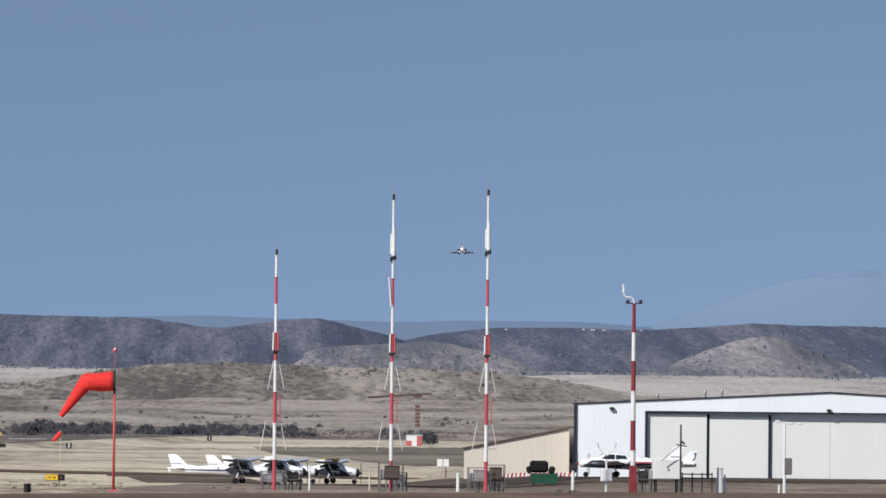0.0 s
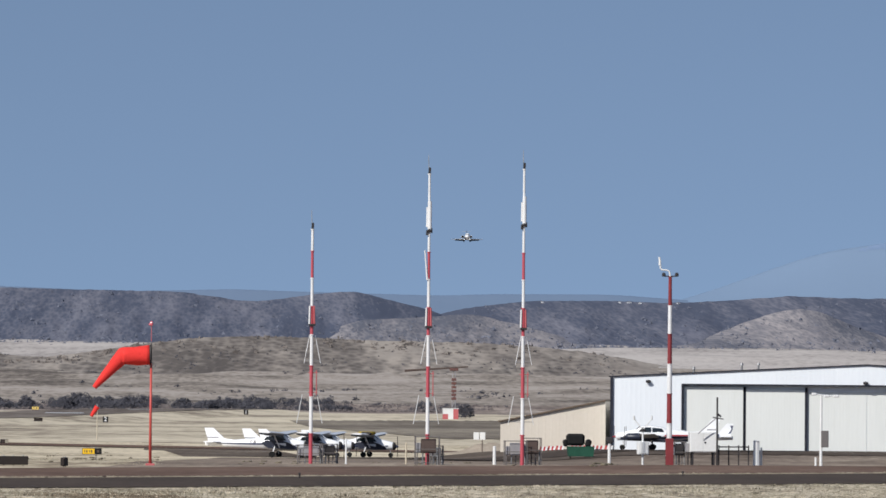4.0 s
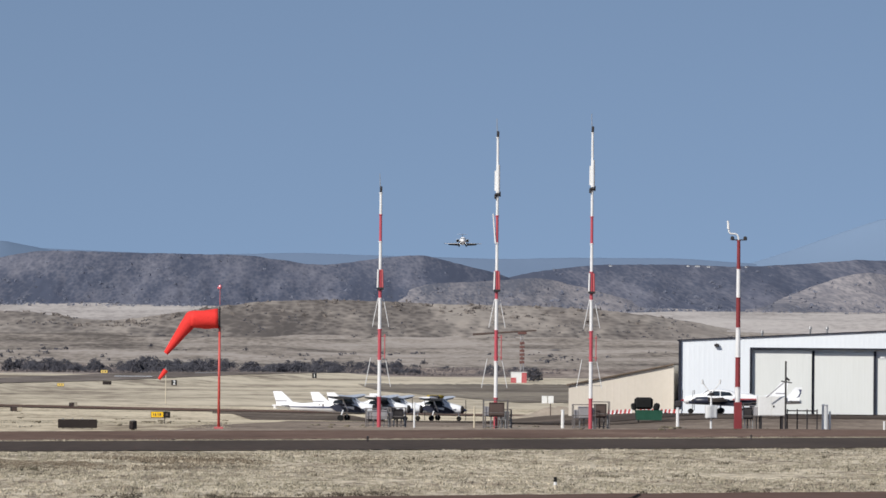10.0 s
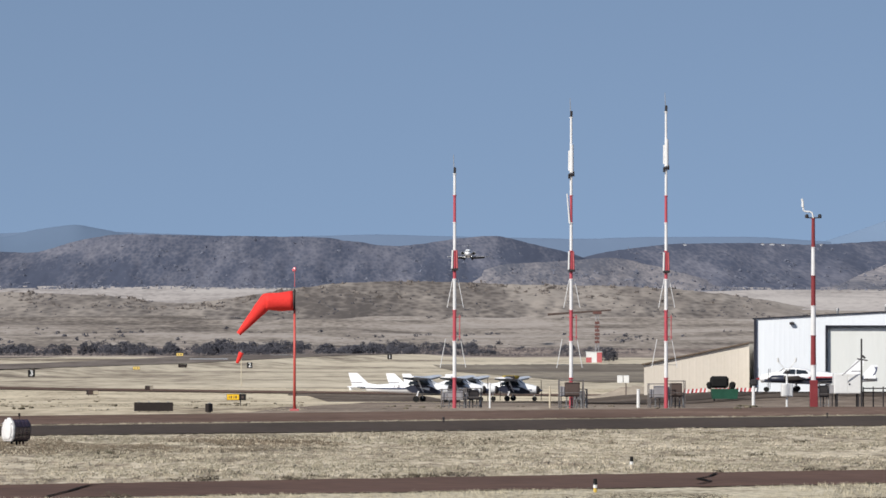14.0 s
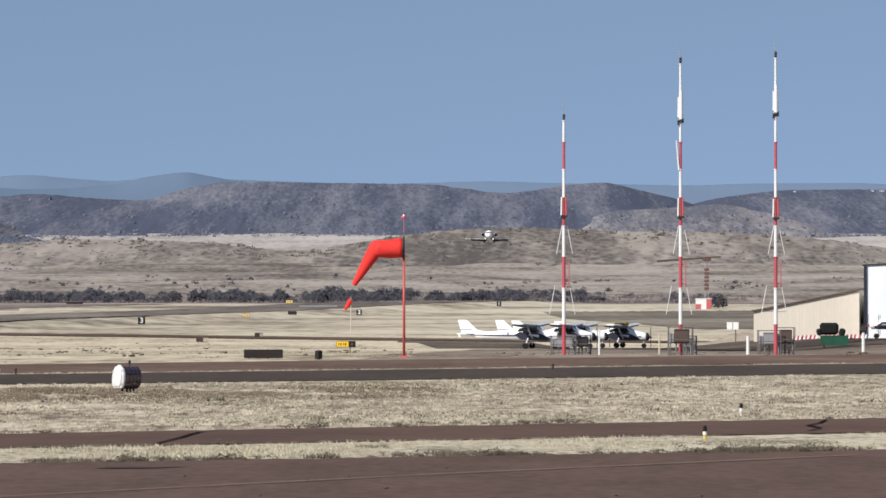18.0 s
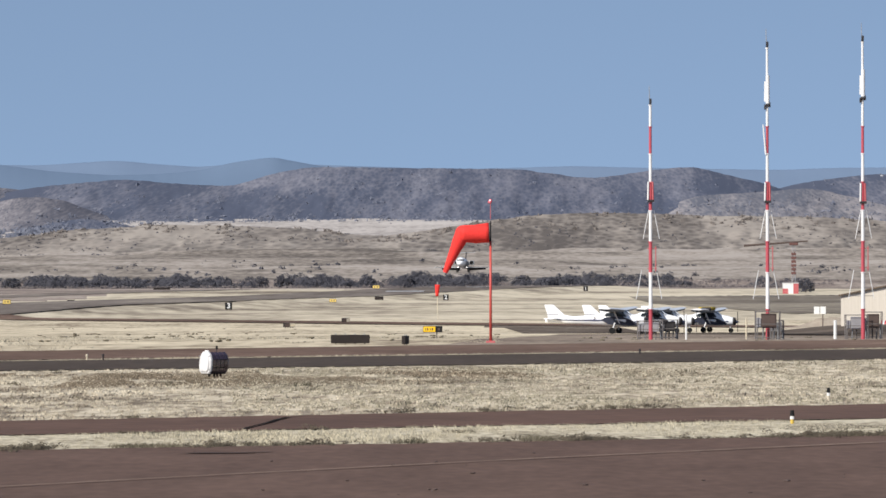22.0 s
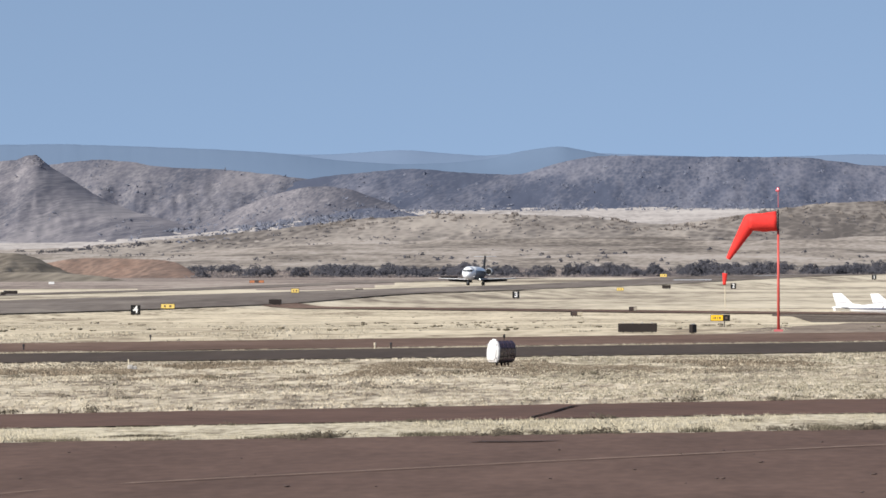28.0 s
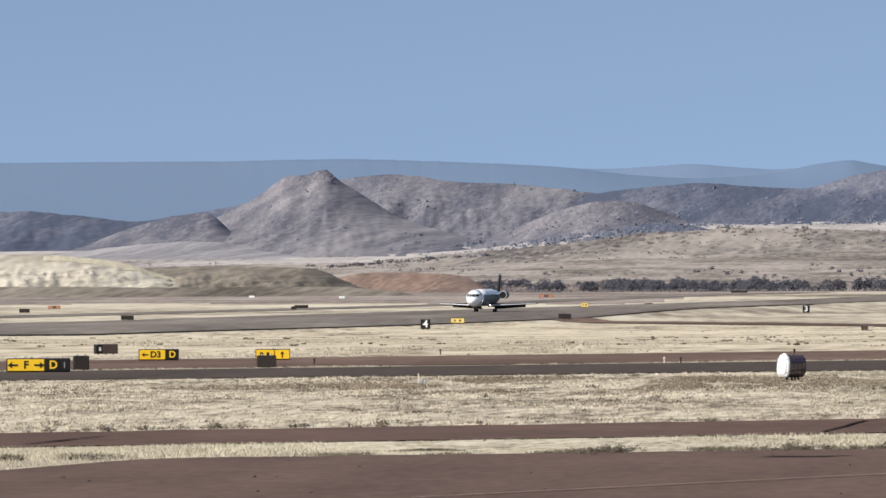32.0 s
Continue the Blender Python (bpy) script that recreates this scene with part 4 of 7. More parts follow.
def specks():
    rng = random.Random(44)
    places = []
    while len(places) < 900:
        d, b = 230 + 520 * rng.random() ** 1.3, rng.uniform(-7, 14)
        x, y = polar(b, d)
        if y < 206 + 0.97 * x or (x > 0 and y > 262) or noise.noise((x / 30, y / 60, 9)) + rng.uniform(-0.4, 0.4) < 0:
            continue
        w = rng.uniform(0.12, 0.42)
        for _ in range(3):
            places.append((x + rng.gauss(0, w * 0.5), y + rng.gauss(0, w), ground_z(x, y) + w * 0.15, w * rng.uniform(0.5, 1), w * rng.uniform(0.25, 0.5)))
    clumps("field_tufts", places, WEED, "small dark weed tufts dotted over the dry field", "weeds", kind="stuff")


specks()


grass("verge_weeds", "low grey-green weeds along the apron's edge", patchy(between(edge(77.6, 0.40, 0.15), edge(77.6, 0.40, 1.0), -0.27, 0.15), 1.3, 0.20, 2.0), 1500, 0.12, 11, 0.012, 6, WEED)
grass("field_weeds", "low brown-green weeds in patches in the field", patchy(between(edge(124, 0.74), edge(152, 0.74), -0.27, 0.19), 9.0, 0.22, 5.0), 2200, 0.05, 12, 0.018, 6, WEED)

grass("ragged_weeds", "scattered tall dark weeds in the field", patchy(between(edge(94.2, 0.56, 0.3), edge(156.5, 0.74, -0.3), -0.27, 0.19), 1.4, 0.52, 25.0), 420, 0.13, 17, 0.022, 9, WEED)
grass("shoulder_grass", "pale dry clumps of grass beyond the taxiway", patchy(between(edge(214, 0.97, 0.5), lambda q: 320.0, -0.27, 0.0), 10.0, 0.0, 40.0), 5000, 0.12, 33, 0.05)
grass("verge_streaks", "dark olive weeds in streaks on the narrow verge", patchy(between(edge(77.6, 0.40, 1.6), edge(85.7, 0.508, -2.2), -0.27, 0.15), 2.2, 0.42, 52.0), 1500, 0.07, 52, 0.016, 6, CLOD)


def edge_clods():
    """Dark matted weeds and clods that have gathered where the grass meets the asphalt."""
    rng = random.Random(61)
    places = []
    for a, k, deep, count in ((77.6, 0.40, 0.5, 1500), (94.2, 0.56, 1.2, 420), (85.7, 0.508, -0.6, 160)):
        for _ in range(count):
            q = rng.uniform(-0.27, 0.17)
            y = edge(a, k)(q) + deep * rng.random()
            x = q * y
            if noise.noise((x * 0.55, a, 3)) + 0.6 * noise.noise((x * 1.7, a, 8)) < rng.uniform(0.1, 0.6):
                continue
            w = 0.10 + 0.4 * rng.random() ** 3
            for _ in range(5):
                h = w * rng.uniform(0.12, 0.35)
                places.append((x + rng.gauss(0, w * 0.5), y + rng.gauss(0, w), ground_z(x, y) + 0.02 + h * 0.4, w * rng.uniform(0.4, 0.8), h))
    leaves("edge_clods", places, CLOD, "dark matted weeds and clods along the asphalt edges", "weeds", kind="stuff", each=40, size=0.16, up=0.8)


edge_clods()


def corner(rng):
    while True:
        x, y = rng.uniform(-26, -14.8), rng.uniform(55, 78)
        if 77.8 + 0.40 * x - max(0, -15 - x) * 3 < y < 85.5 + 0.508 * x:
            return x, y


grass("bank_grass", "dry grass round the rounded corner of the apron", corner, 7000, 0.10, 14, 0.012)


def on_paving(name, label, outline, material, lift=0.05):
    bm = bmesh.new()
    n = len(outline) // 2
    vs = [bm.verts.new((x, y, ground_z(x, y) + lift)) for x, y in outline]
    for i in range(n - 1):
        bm.faces.new((vs[i], vs[i + 1], vs[2 * n - 2 - i], vs[2 * n - 1 - i]))
    return tagged(finish(name, bm, material), label, name, kind="structure")


def ribbon(pts, width, seed=0):
    """A ragged ribbon along pts: its near side, then its far side back again."""
    near, far = [], []
    for i, (x, y) in enumerate(pts):
        w = width * (1 + 0.8 * noise.noise((i * 1.7, seed, 0)))
        near.append((x - w / 2, y - w)), far.append((x + w / 2, y + w))
    return near + far[::-1]


LINE_X, LINE_Y = [-10.9, -10.4, -9.9, -8.8, -7.0, -5.7, -3.8, 0.5, 7.5], [52.6, 54.9, 56.6, 59.0, 61.3, 62.9, 65.3, 70.4, 77.9]
on_paving("apron_line", "faded yellow line on the apron", ribbon([(x, float(np.interp(x, LINE_X, LINE_Y))) for x in np.linspace(-10.9, 7.5, 44)], 0.15), LINE)
on_paving("crack", "dark sealed crack across the asphalt strip", ribbon([(-4.8, 83.4), (-4.7, 84.8), (-4.5, 87.1), (-4.42, 88.7), (-4.28, 90.2), (-4.0, 91.2), (-3.75, 91.9)], 0.11, 1), CRACK)
on_paving("stain", "dark oily stain on the apron", ribbon([(-5.1, 72.7), (-4.8, 72.8), (-4.5, 72.75), (-4.1, 72.9), (-3.75, 73.2)], 0.2, 6), STAIN, 0.045)
on_paving("crack", "dark sealed crack across the asphalt strip", ribbon([(-18.3, 77.2), (-18.1, 78.4), (-18.0, 79.6), (-17.75, 81)], 0.15, 2), CRACK)
on_paving("crack", "dark sealed crack across the asphalt strip", ribbon([(7.9, 90.8), (8.3, 92.5), (8.2, 94.3), (8.6, 96), (8.9, 98), (9.6, 99.2)], 0.13, 3), CRACK)


def ridge_house(b, w):
    x, y, z = surface(RIGHTRANGE, b, 0.97)
    ob = thing("house", pose(x, y, z), "tiny white house on the crest of the dark hills", "house", "houses on the hill crest")
    bm = bmesh.new()
    w *= 0.6
    box(bm, (0, 0, -0.6), (w, 5, 3.0))
    part("wall", bm, WHITE, ob)
    bm = bmesh.new()
    slab(bm, [(-w * 0.55, 0, 0.9), (0, 0, 1.5), (w * 0.55, 0, 0.9)], (0, 1, 0), 6.0)
    part("roof", bm, GREY, ob)


for b, w in ((-5.78, 4.0), (-5.9, 7.0), (-6.04, 4.5), (-4.8, 4.0), (-6.52, 4.0)):
    ridge_house(b, w)


def utility_pole(b, d, tall):
    x, y = polar(b, d)
    ob = thing("utility_pole", pose(x, y, ground_z(x, y)), "far thin wooden utility pole on the pale plain", "pole", "utility poles on the plain")
    bm = bmesh.new()
    rod(bm, (0, 0, -0.5), (0, 0, tall), 0.2, 0.14, 6)
    part("pole", bm, BROWNBOX, ob)
    bm = bmesh.new()
    box(bm, (0, 0, tall - 0.8), (2.4, 0.18, 0.18))
    part("crossarm", bm, BROWNBOX, ob)


for b, d, tall in ((11.0, 2700, 7.0), (10.93, 2700, 7.5), (11.76, 2750, 6.0)):
    utility_pole(b, d, tall)


def apron_stones():
    rng = random.Random(9)
    places = []
    for k in range(70):
        q, y = rng.uniform(-0.24, 0.08), rng.uniform(48, 76)
        if y < 75.5 + 0.40 * q * y:
            w = rng.uniform(0.02, 0.07)
            places.append((q * y, y, 0.04, w * 1.6, w * 0.5))
    clumps("apron_debris", places, BROWNBOX, "small dark stones and clods lying on the apron", "debris", kind="stuff")


apron_stones()


def hill_band(name, label, hill_label, b0, b1, low, high, material, lift=0.12):
    """A ragged band along a slope, between two fractions of its height."""
    bm = bmesh.new()
    rows = []
    for i in range(90):
        b = b0 + (b1 - b0) * i / 89
        w = 0.5 + 0.5 * math.sin(math.pi * i / 89) + 0.5 * noise.noise((i * 0.35, 3, 1))
        mid = (low + high) / 2 + 0.04 * noise.noise((i * 0.15, 0, 8))
        half = (high - low) / 2 * max(0.15, w)
        rows.append([bm.verts.new(Vector(surface(hill_label, b, min(1.0, mid + s * half))) + Vector((0, 0, lift))) for s in (-1, -0.3, 0.3, 1)])
    for u, v in zip(rows, rows[1:]):
        for j in range(3):
            bm.faces.new((u[j], u[j + 1], v[j + 1], v[j]))
    return tagged(finish(name, bm, material), label, "bank", kind="structure")


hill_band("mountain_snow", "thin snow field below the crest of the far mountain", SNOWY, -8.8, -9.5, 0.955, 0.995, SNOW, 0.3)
BANK = "pale grassy bank with a bright crest"
hill_band("bank_crest", "bright strip along the crest of the bank", BANK, 13.1, 11.0, 0.86, 1.0, VERGE)
hill_band("bank_terrace", "pale bare strip across the bank", BANK, 13.6, 11.9, 0.60, 0.66, BERM)


def summit_rocks():
    rng = random.Random(21)
    places = []
    for k in range(26):
        b, u = rng.uniform(9.42, 9.72), rng.uniform(0.93, 1.0)
        x, y, z = surface(CONE, b, u)
        w = rng.uniform(1.5, 3.4)
        places.append((x, y, z - w * 0.1, w * 1.4, w * rng.uniform(0.5, 0.9)))
    clumps("summit_rocks", places, HILL_BARE, "dark rocks on the top of the cone", "rocks", kind="stuff")


summit_rocks()


# ---- windsocks ----
def cone_cloth(bm, length, r0, r1, seed, n=20, rows=9, bulge=0.0):
    rings = []
    for j in range(rows):
        u = j / (rows - 1)
        r = r0 + (r1 - r0) * u
        ring = []
        for i in range(n):
            t = 2 * math.pi * i / n
            w = r * (1 + 0.07 * noise.noise((i * 0.9, u * 4, seed)) + 0.03 * math.sin(5 * t + 7 * u))
            ring.append((-length * u, w * math.cos(t), w * math.sin(t) - bulge * math.sin(math.pi * u)))
        rings.append(ring)
    return loft(bm, rings, cap=False)


def thicken(ob, depth):
    m = ob.modifiers.new("thickness", "SOLIDIFY")
    m.thickness = depth
    return ob


def windsock():
    x, y = -0.55, 222.0
    g = ground_z(x, y)
    ob = thing("windsock", pose(x, y, g), "large orange-red windsock drooping from a red steel pole", "windsock")
    bm = bmesh.new()
    rod(bm, (0, 0, -0.05), (0, 0, 5.0), 0.075, 0.055, 10)
    part("pole", bm, POLERED, ob, smooth=True)
    bm = bmesh.new()
    box(bm, (0, 0, 0.06), (0.45, 0.45, 0.12), bevel=0.02)
    part("footing", bm, MASTPINK, ob)
    bm = bmesh.new()
    rod(bm, (0, 0, 4.9), (0, 0, 6.0), 0.035, 0.03, 8)
    for z in (4.92, 5.88):
        rod(bm, (-0.05, 0, z), (0.05, 0, z), 0.045, 0.045, 8)
    part("swivel", bm, DARKBOX, ob, "dark swivel frame")
    bm = bmesh.new()
    rod(bm, (0, 0, 6.1), (0, 0, 6.95), 0.022, 0.018, 6)
    part("lamp_rod", bm, MASTPINK, ob)
    bm = bmesh.new()
    bmesh.ops.create_uvsphere(bm, u_segments=10, v_segments=7, radius=0.11, matrix=Matrix.Translation((0, 0, 6.96)) @ Matrix.Diagonal((0.8, 0.8, 1.1, 1)))
    rod(bm, (0, 0, 6.95), (-0.12, 0, 6.9), 0.05, 0.06, 8)
    part("obstruction_lamp", bm, PINK, ob, "pink-red obstruction lamp")
    bm = bmesh.new()
    cone_cloth(bm, 1.34, 0.49, 0.41, 1.0)
    sock = part("sock", bm, ORANGE, ob, "orange-red cloth", True)
    thicken(sock, 0.01)
    sock.matrix_basis = pose(-0.08, 0, 5.41, 0, -2, 0)
    bm = bmesh.new()
    bmesh.ops.create_circle(bm, segments=20, radius=0.49, matrix=pose(0, 0, 0, 0, 90, 0))
    bmesh.ops.extrude_edge_only(bm, edges=bm.edges[:])
    bmesh.ops.translate(bm, vec=(0.03, 0, 0), verts=[v for v in bm.verts if v.index == -1 or v.index >= 20] or bm.verts[20:])
    hoop = part("hoop", bm, DARKBOX, sock, "dark steel hoop")
    thicken(hoop, 0.018)
    bm = bmesh.new()
    rings = []
    for j, (u, r) in enumerate(((-0.36, 0.10), (-0.28, 0.27), (-0.14, 0.36), (0.0, 0.385), (0.25, 0.35), (0.5, 0.335), (0.8, 0.285), (1.1, 0.255), (1.5, 0.205), (1.9, 0.15), (2.08, 0.125), (2.13, 0.12))):
        rings.append([(-u, r * (1 + 0.06 * noise.noise((i, u * 2, 5))) * math.cos(2 * math.pi * i / 18), r * (1 + 0.06 * noise.noise((i, u * 2, 7))) * math.sin(2 * math.pi * i / 18)) for i in range(18)])
    loft(bm, rings, cap=False)
    end = part("sock_end", bm, ORANGE, sock, "sagging cloth tail", True)
    end.matrix_basis = pose(-1.28, 0, 0.04, 0, -52, 0)
    return end


SOCK_END = windsock()


def small_windsock():
    x, y = -12.8, 900.0
    g = ground_z(x, y)
    ob = thing("windsock", pose(x, y, g), "far orange windsock hanging from a pale pole on the field", "windsock")
    top = 6.8
    bm = bmesh.new()
    rod(bm, (0, 0, -0.05), (0, 0, top), 0.11, 0.08, 8)
    part("pole", bm, BEIGE, ob)
    hub = bmesh.new()
    rod(hub, (0, 0, -0.4), (0, 0, 0.5), 0.16, 0.16, 8)
    h = part("swivel", hub, STEEL, ob)
    h.matrix_basis = pose(0, 0, top)
    bm = bmesh.new()
    cone_cloth(bm, 2.3, 0.52, 0.30, 3.0, 14, 6)
    s = part("sock", bm, ORANGE, h, "orange cloth", True)
    thicken(s, 0.02)
    return s


SMALL_SOCK = small_windsock()


# ---- red and white masts ----
BANDS = [10.37, 8.96, 7.49, 6.02, 4.40, 2.79, 0.88]


def dipole(ob, z, side, depth=0.0, tall=1.5, reach=0.5):
    bm = bmesh.new()
    rod(bm, (side * (reach + 0.14), depth, z - tall / 2), (side * (reach - 0.14), depth, z + tall / 2), 0.018, 0.018, 6)
    part("antenna_rod", bm, MASTWHITE, ob)
    bm = bmesh.new()
    rod(bm, (0, 0, z - tall * 0.4), (side * (reach + 0.12), depth, z - tall * 0.4), 0.014, 0.014, 6)
    part("antenna_arm", bm, STEEL, ob)


def mast(x, y, top, label, radome=None, bracket=None, side_rod=None):
    g = ground_z(x, y)
    ob = thing("radio_mast", pose(x, y, 0), label, "radio mast", "radio masts behind the taxiway")
    levels = [top] + [z for z in BANDS if z < top - 0.6] + [g - 0.05]
    red = False
    for hi, lo in zip(levels, levels[1:]):
        r0, r1 = (0.06 + 0.045 * (1 - (z - g) / 15.5) for z in (lo, hi))
        bm = bmesh.new()
        rod(bm, (0, 0, lo), (0, 0, hi), r0, r1, 10)
        rod(bm, (0, 0, hi - 0.05), (0, 0, hi), r1 + 0.03, r1 + 0.03, 10)
        part("mast_section", bm, MASTRED if red else MASTWHITE, ob, "red section" if red else "white section", False)
        red = not red
    bm = bmesh.new()
    rod(bm, (0, 0, top), (0, 0, top + 0.32), 0.065, 0.055, 8)
    box(bm, (0.02, 0, top + 0.2), (0.11, 0.1, 0.2))
    part("mast_head", bm, DARKBOX, ob, "dark lamp housing")
    bm = bmesh.new()
    rod(bm, (-0.04, 0, top + 0.3), (-0.06, 0, top + 0.98), 0.022, 0.014, 5)
    part("whip_antenna", bm, STEEL, ob)
    if radome:
        lo, hi = radome
        bm = bmesh.new()
        rod(bm, (0.02, -0.1, lo), (0.02, -0.1, hi), 0.105, 0.10, 12)
        part("radome", bm, MASTWHITE, ob, "white tube antenna", False)
        bm = bmesh.new()
        rod(bm, (-0.11, -0.05, lo + 0.1), (-0.11, -0.05, hi - 0.3), 0.05, 0.04, 8)
        part("radome", bm, MASTWHITE, ob, "slim white tube antenna")
        bm = bmesh.new()
        box(bm, (-0.02, -0.06, lo - 0.1), (0.26, 0.26, 0.12), bevel=0.03)
        for s in (-1, 1):
            rod(bm, (s * 0.12, -0.1, lo - 0.26 + 0.06 * s), (s * 0.12, -0.1, lo - 0.02 + 0.08 * s), 0.05, 0.045, 8)
        part("bracket", bm, DARKBOX, ob, "dark clamp")
    if bracket:
        bm = bmesh.new()
        box(bm, (0.02, -0.05, bracket), (0.34, 0.3, 0.12), bevel=0.02)
        part("bracket", bm, DARKBOX, ob, "dark clamp")
        for s in (-1, 1):
            bm = bmesh.new()
            rod(bm, (s * 0.13, -0.1, bracket + 0.05), (s * 0.11, -0.1, bracket + 1.0), 0.05, 0.045, 8)
            part("antenna_rod", bm, MASTPINK if s > 0 else MASTWHITE, ob)
    if side_rod:
        lo, hi = side_rod
        bm = bmesh.new()
        rod(bm, (-0.08, -0.08, lo), (-0.22, -0.12, hi), 0.05, 0.035, 8)
        part("antenna_rod", bm, MASTWHITE, ob, "leaning white rod")
    bm = bmesh.new()
    rod(bm, (0.27, 0.06, 2.85), (0.27, 0.06, 4.15), 0.03, 0.028, 6)
    part("antenna_rod", bm, MASTPINK, ob, "faded red side rod")
    for z in (3.0, 4.02):
        bm = bmesh.new()
        rod(bm, (-0.16, 0.04, z), (0.33, 0.06, z), 0.02, 0.02, 6)
        part("antenna_arm", bm, MASTPINK, ob)
    for s in (-1, 1):
        dipole(ob, 5.25, s, 0.1, 1.45, 0.33 if s > 0 else 0.24)
        dipole(ob, 2.15, s, 0.1, 1.5, 0.45 if s > 0 else 0.6)
    return ob


mast(7.73, 235, 11.50, "red and white banded radio mast, the shortest of three", bracket=6.50)
mast(13.80, 235, 14.45, "tall red and white radio mast with a white tube antenna", radome=(11.55, 13.0), bracket=6.45, side_rod=(8.9, 10.45))
mast(18.75, 235, 14.75, "tall red and white radio mast with a tube antenna and clamp", radome=(11.9, 13.3), bracket=6.4)


def wind_mast():
    x, y = 28.13, 250.0
    g = ground_z(x, y)
    ob = thing("weather_mast", pose(x, y, 0), "red and white weather mast with wind sensors on a crossarm", "weather mast")
    top = 9.6
    levels = [top, 8.0, 6.42, 4.75, 3.1, 1.45, g - 0.05]
    for k, (hi, lo) in enumerate(zip(levels, levels[1:])):
        bm = bmesh.new()
        r = 0.095 + 0.012 * k
        rod(bm, (0, 0, lo), (0, 0, hi), r + 0.01, r, 10)
        rod(bm, (0, 0, hi - 0.04), (0, 0, hi), r + 0.025, r + 0.025, 10)
        part("mast_section", bm, DULLRED if k % 2 == 0 else MASTWHITE, ob, "dull red section" if k % 2 == 0 else "white section")
    bm = bmesh.new()
    box(bm, (0.02, 0, g + 0.75), (0.42, 0.4, 1.5), bevel=0.02)
    part("mast_base", bm, DULLRED, ob, "red base housing")
    bm = bmesh.new()
    rod(bm, (-0.38, 0, top + 0.02), (0.38, 0, top + 0.02), 0.03, 0.03, 8)
    part("crossarm", bm, DARKBOX, ob)
    for s in (-0.36, 0.36):
        bm = bmesh.new()
        rod(bm, (s, 0, top), (s, 0, top + 0.12), 0.1, 0.11, 10)
        bmesh.ops.create_uvsphere(bm, u_segments=10, v_segments=6, radius=0.11, matrix=Matrix.Translation((s, 0, top + 0.12)))
        part("lamp", bm, DARKBOX, ob, "dark obstruction lamp")
    bm = bmesh.new()
    pts = [(0.0, 0, top), (-0.05, 0, top + 0.28), (-0.2, 0, top + 0.36), (-0.45, 0, top + 0.36), (-0.55, 0, top + 0.46), (-0.58, 0, top + 0.95)]
    for p, q in zip(pts, pts[1:]):
        rod(bm, p, q, 0.045, 0.045, 8)
    rod(bm, (-0.58, 0, top + 0.62), (-0.59, 0, top + 0.92), 0.075, 0.06, 10)
    rod(bm, (-0.6, 0, top + 0.9), (-0.62, 0, top + 1.08), 0.05, 0.06, 8)
    part("wind_sensor", bm, WHITE, ob, "white ice-free wind sensor on a bent arm")


wind_mast()


# ---- equipment round the masts ----
def rack(x, y, w, tall, label, material, legs=4, deep=0.8):
    """A cabinet on a steel frame inside a low cage."""
    g = ground_z(x, y)
    ob = thing("equipment_rack", pose(x, y, g), label, "equipment rack", "racks at the mast feet")
    for s in (-1, 1):
        for d in (-1, 1):
            bm = bmesh.new()
            rod(bm, (s * w * 0.5, d * deep * 0.5, -0.05), (s * w * 0.5, d * deep * 0.5, tall), 0.026, 0.026, 6)
            part("post", bm, RACKGREY, ob)
    for z in (0.12, tall * 0.55, tall * 0.98):
        for d in (-1, 1):
            bm = bmesh.new()
            rod(bm, (-w * 0.5, d * deep * 0.5, z), (w * 0.5, d * deep * 0.5, z), 0.02, 0.02, 6)
            part("rail", bm, RACKGREY, ob)
    bm = bmesh.new()
    box(bm, (0.05 * w, 0, tall * 0.66), (w * 0.62, deep * 0.6, tall * 0.5), bevel=0.02)
    cab = part("cabinet", bm, material, ob)
    bm = bmesh.new()
    box(bm, (0.05 * w, -deep * 0.31, tall * 0.66), (w * 0.5, 0.02, tall * 0.4), bevel=0.006)
    part("door", bm, material, cab)
    bm = bmesh.new()
    box(bm, (-w * 0.38, -0.1, tall * 0.6), (w * 0.2, deep * 0.4, tall * 0.34), bevel=0.02)
    part("junction_box", bm, GREY, ob)
    for k in range(5):
        bm = bmesh.new()
        px = -w * 0.42 + k * w * 0.21
        rod(bm, (px, -0.1, -0.05), (px + 0.05 * (k % 2), -0.1, tall * (0.45, 0.6, 0.4, 0.7, 0.5)[k]), 0.035, 0.035, 6)
        part("conduit", bm, (RACKGREY, STEEL, DARKBOX)[k % 3], ob)
    return ob


rack(7.75, 236.5, 1.3, 1.0, "low steel cage with grey boxes at a mast foot", GREY)
rack(8.75, 237.0, 0.9, 1.05, "low steel cage with dark boxes at a mast foot", DARKBOX)
rack(13.75, 234.2, 1.25, 1.5, "brown equipment cabinet raised on steel legs", BROWNBOX)
rack(14.35, 236.4, 0.7, 1.0, "small open steel frame beside a mast", STEEL)
rack(18.5, 236.2, 1.15, 1.3, "grey-brown equipment cabinet in a steel cage", GREY)
rack(19.4, 237.2, 1.0, 1.45, "brown cabinet in a steel cage beside a mast", BROWNBOX)
rack(29.3, 255.6, 0.75, 1.35, "dark cabinet in a steel cage beside a white cabinet", DARKBOX)


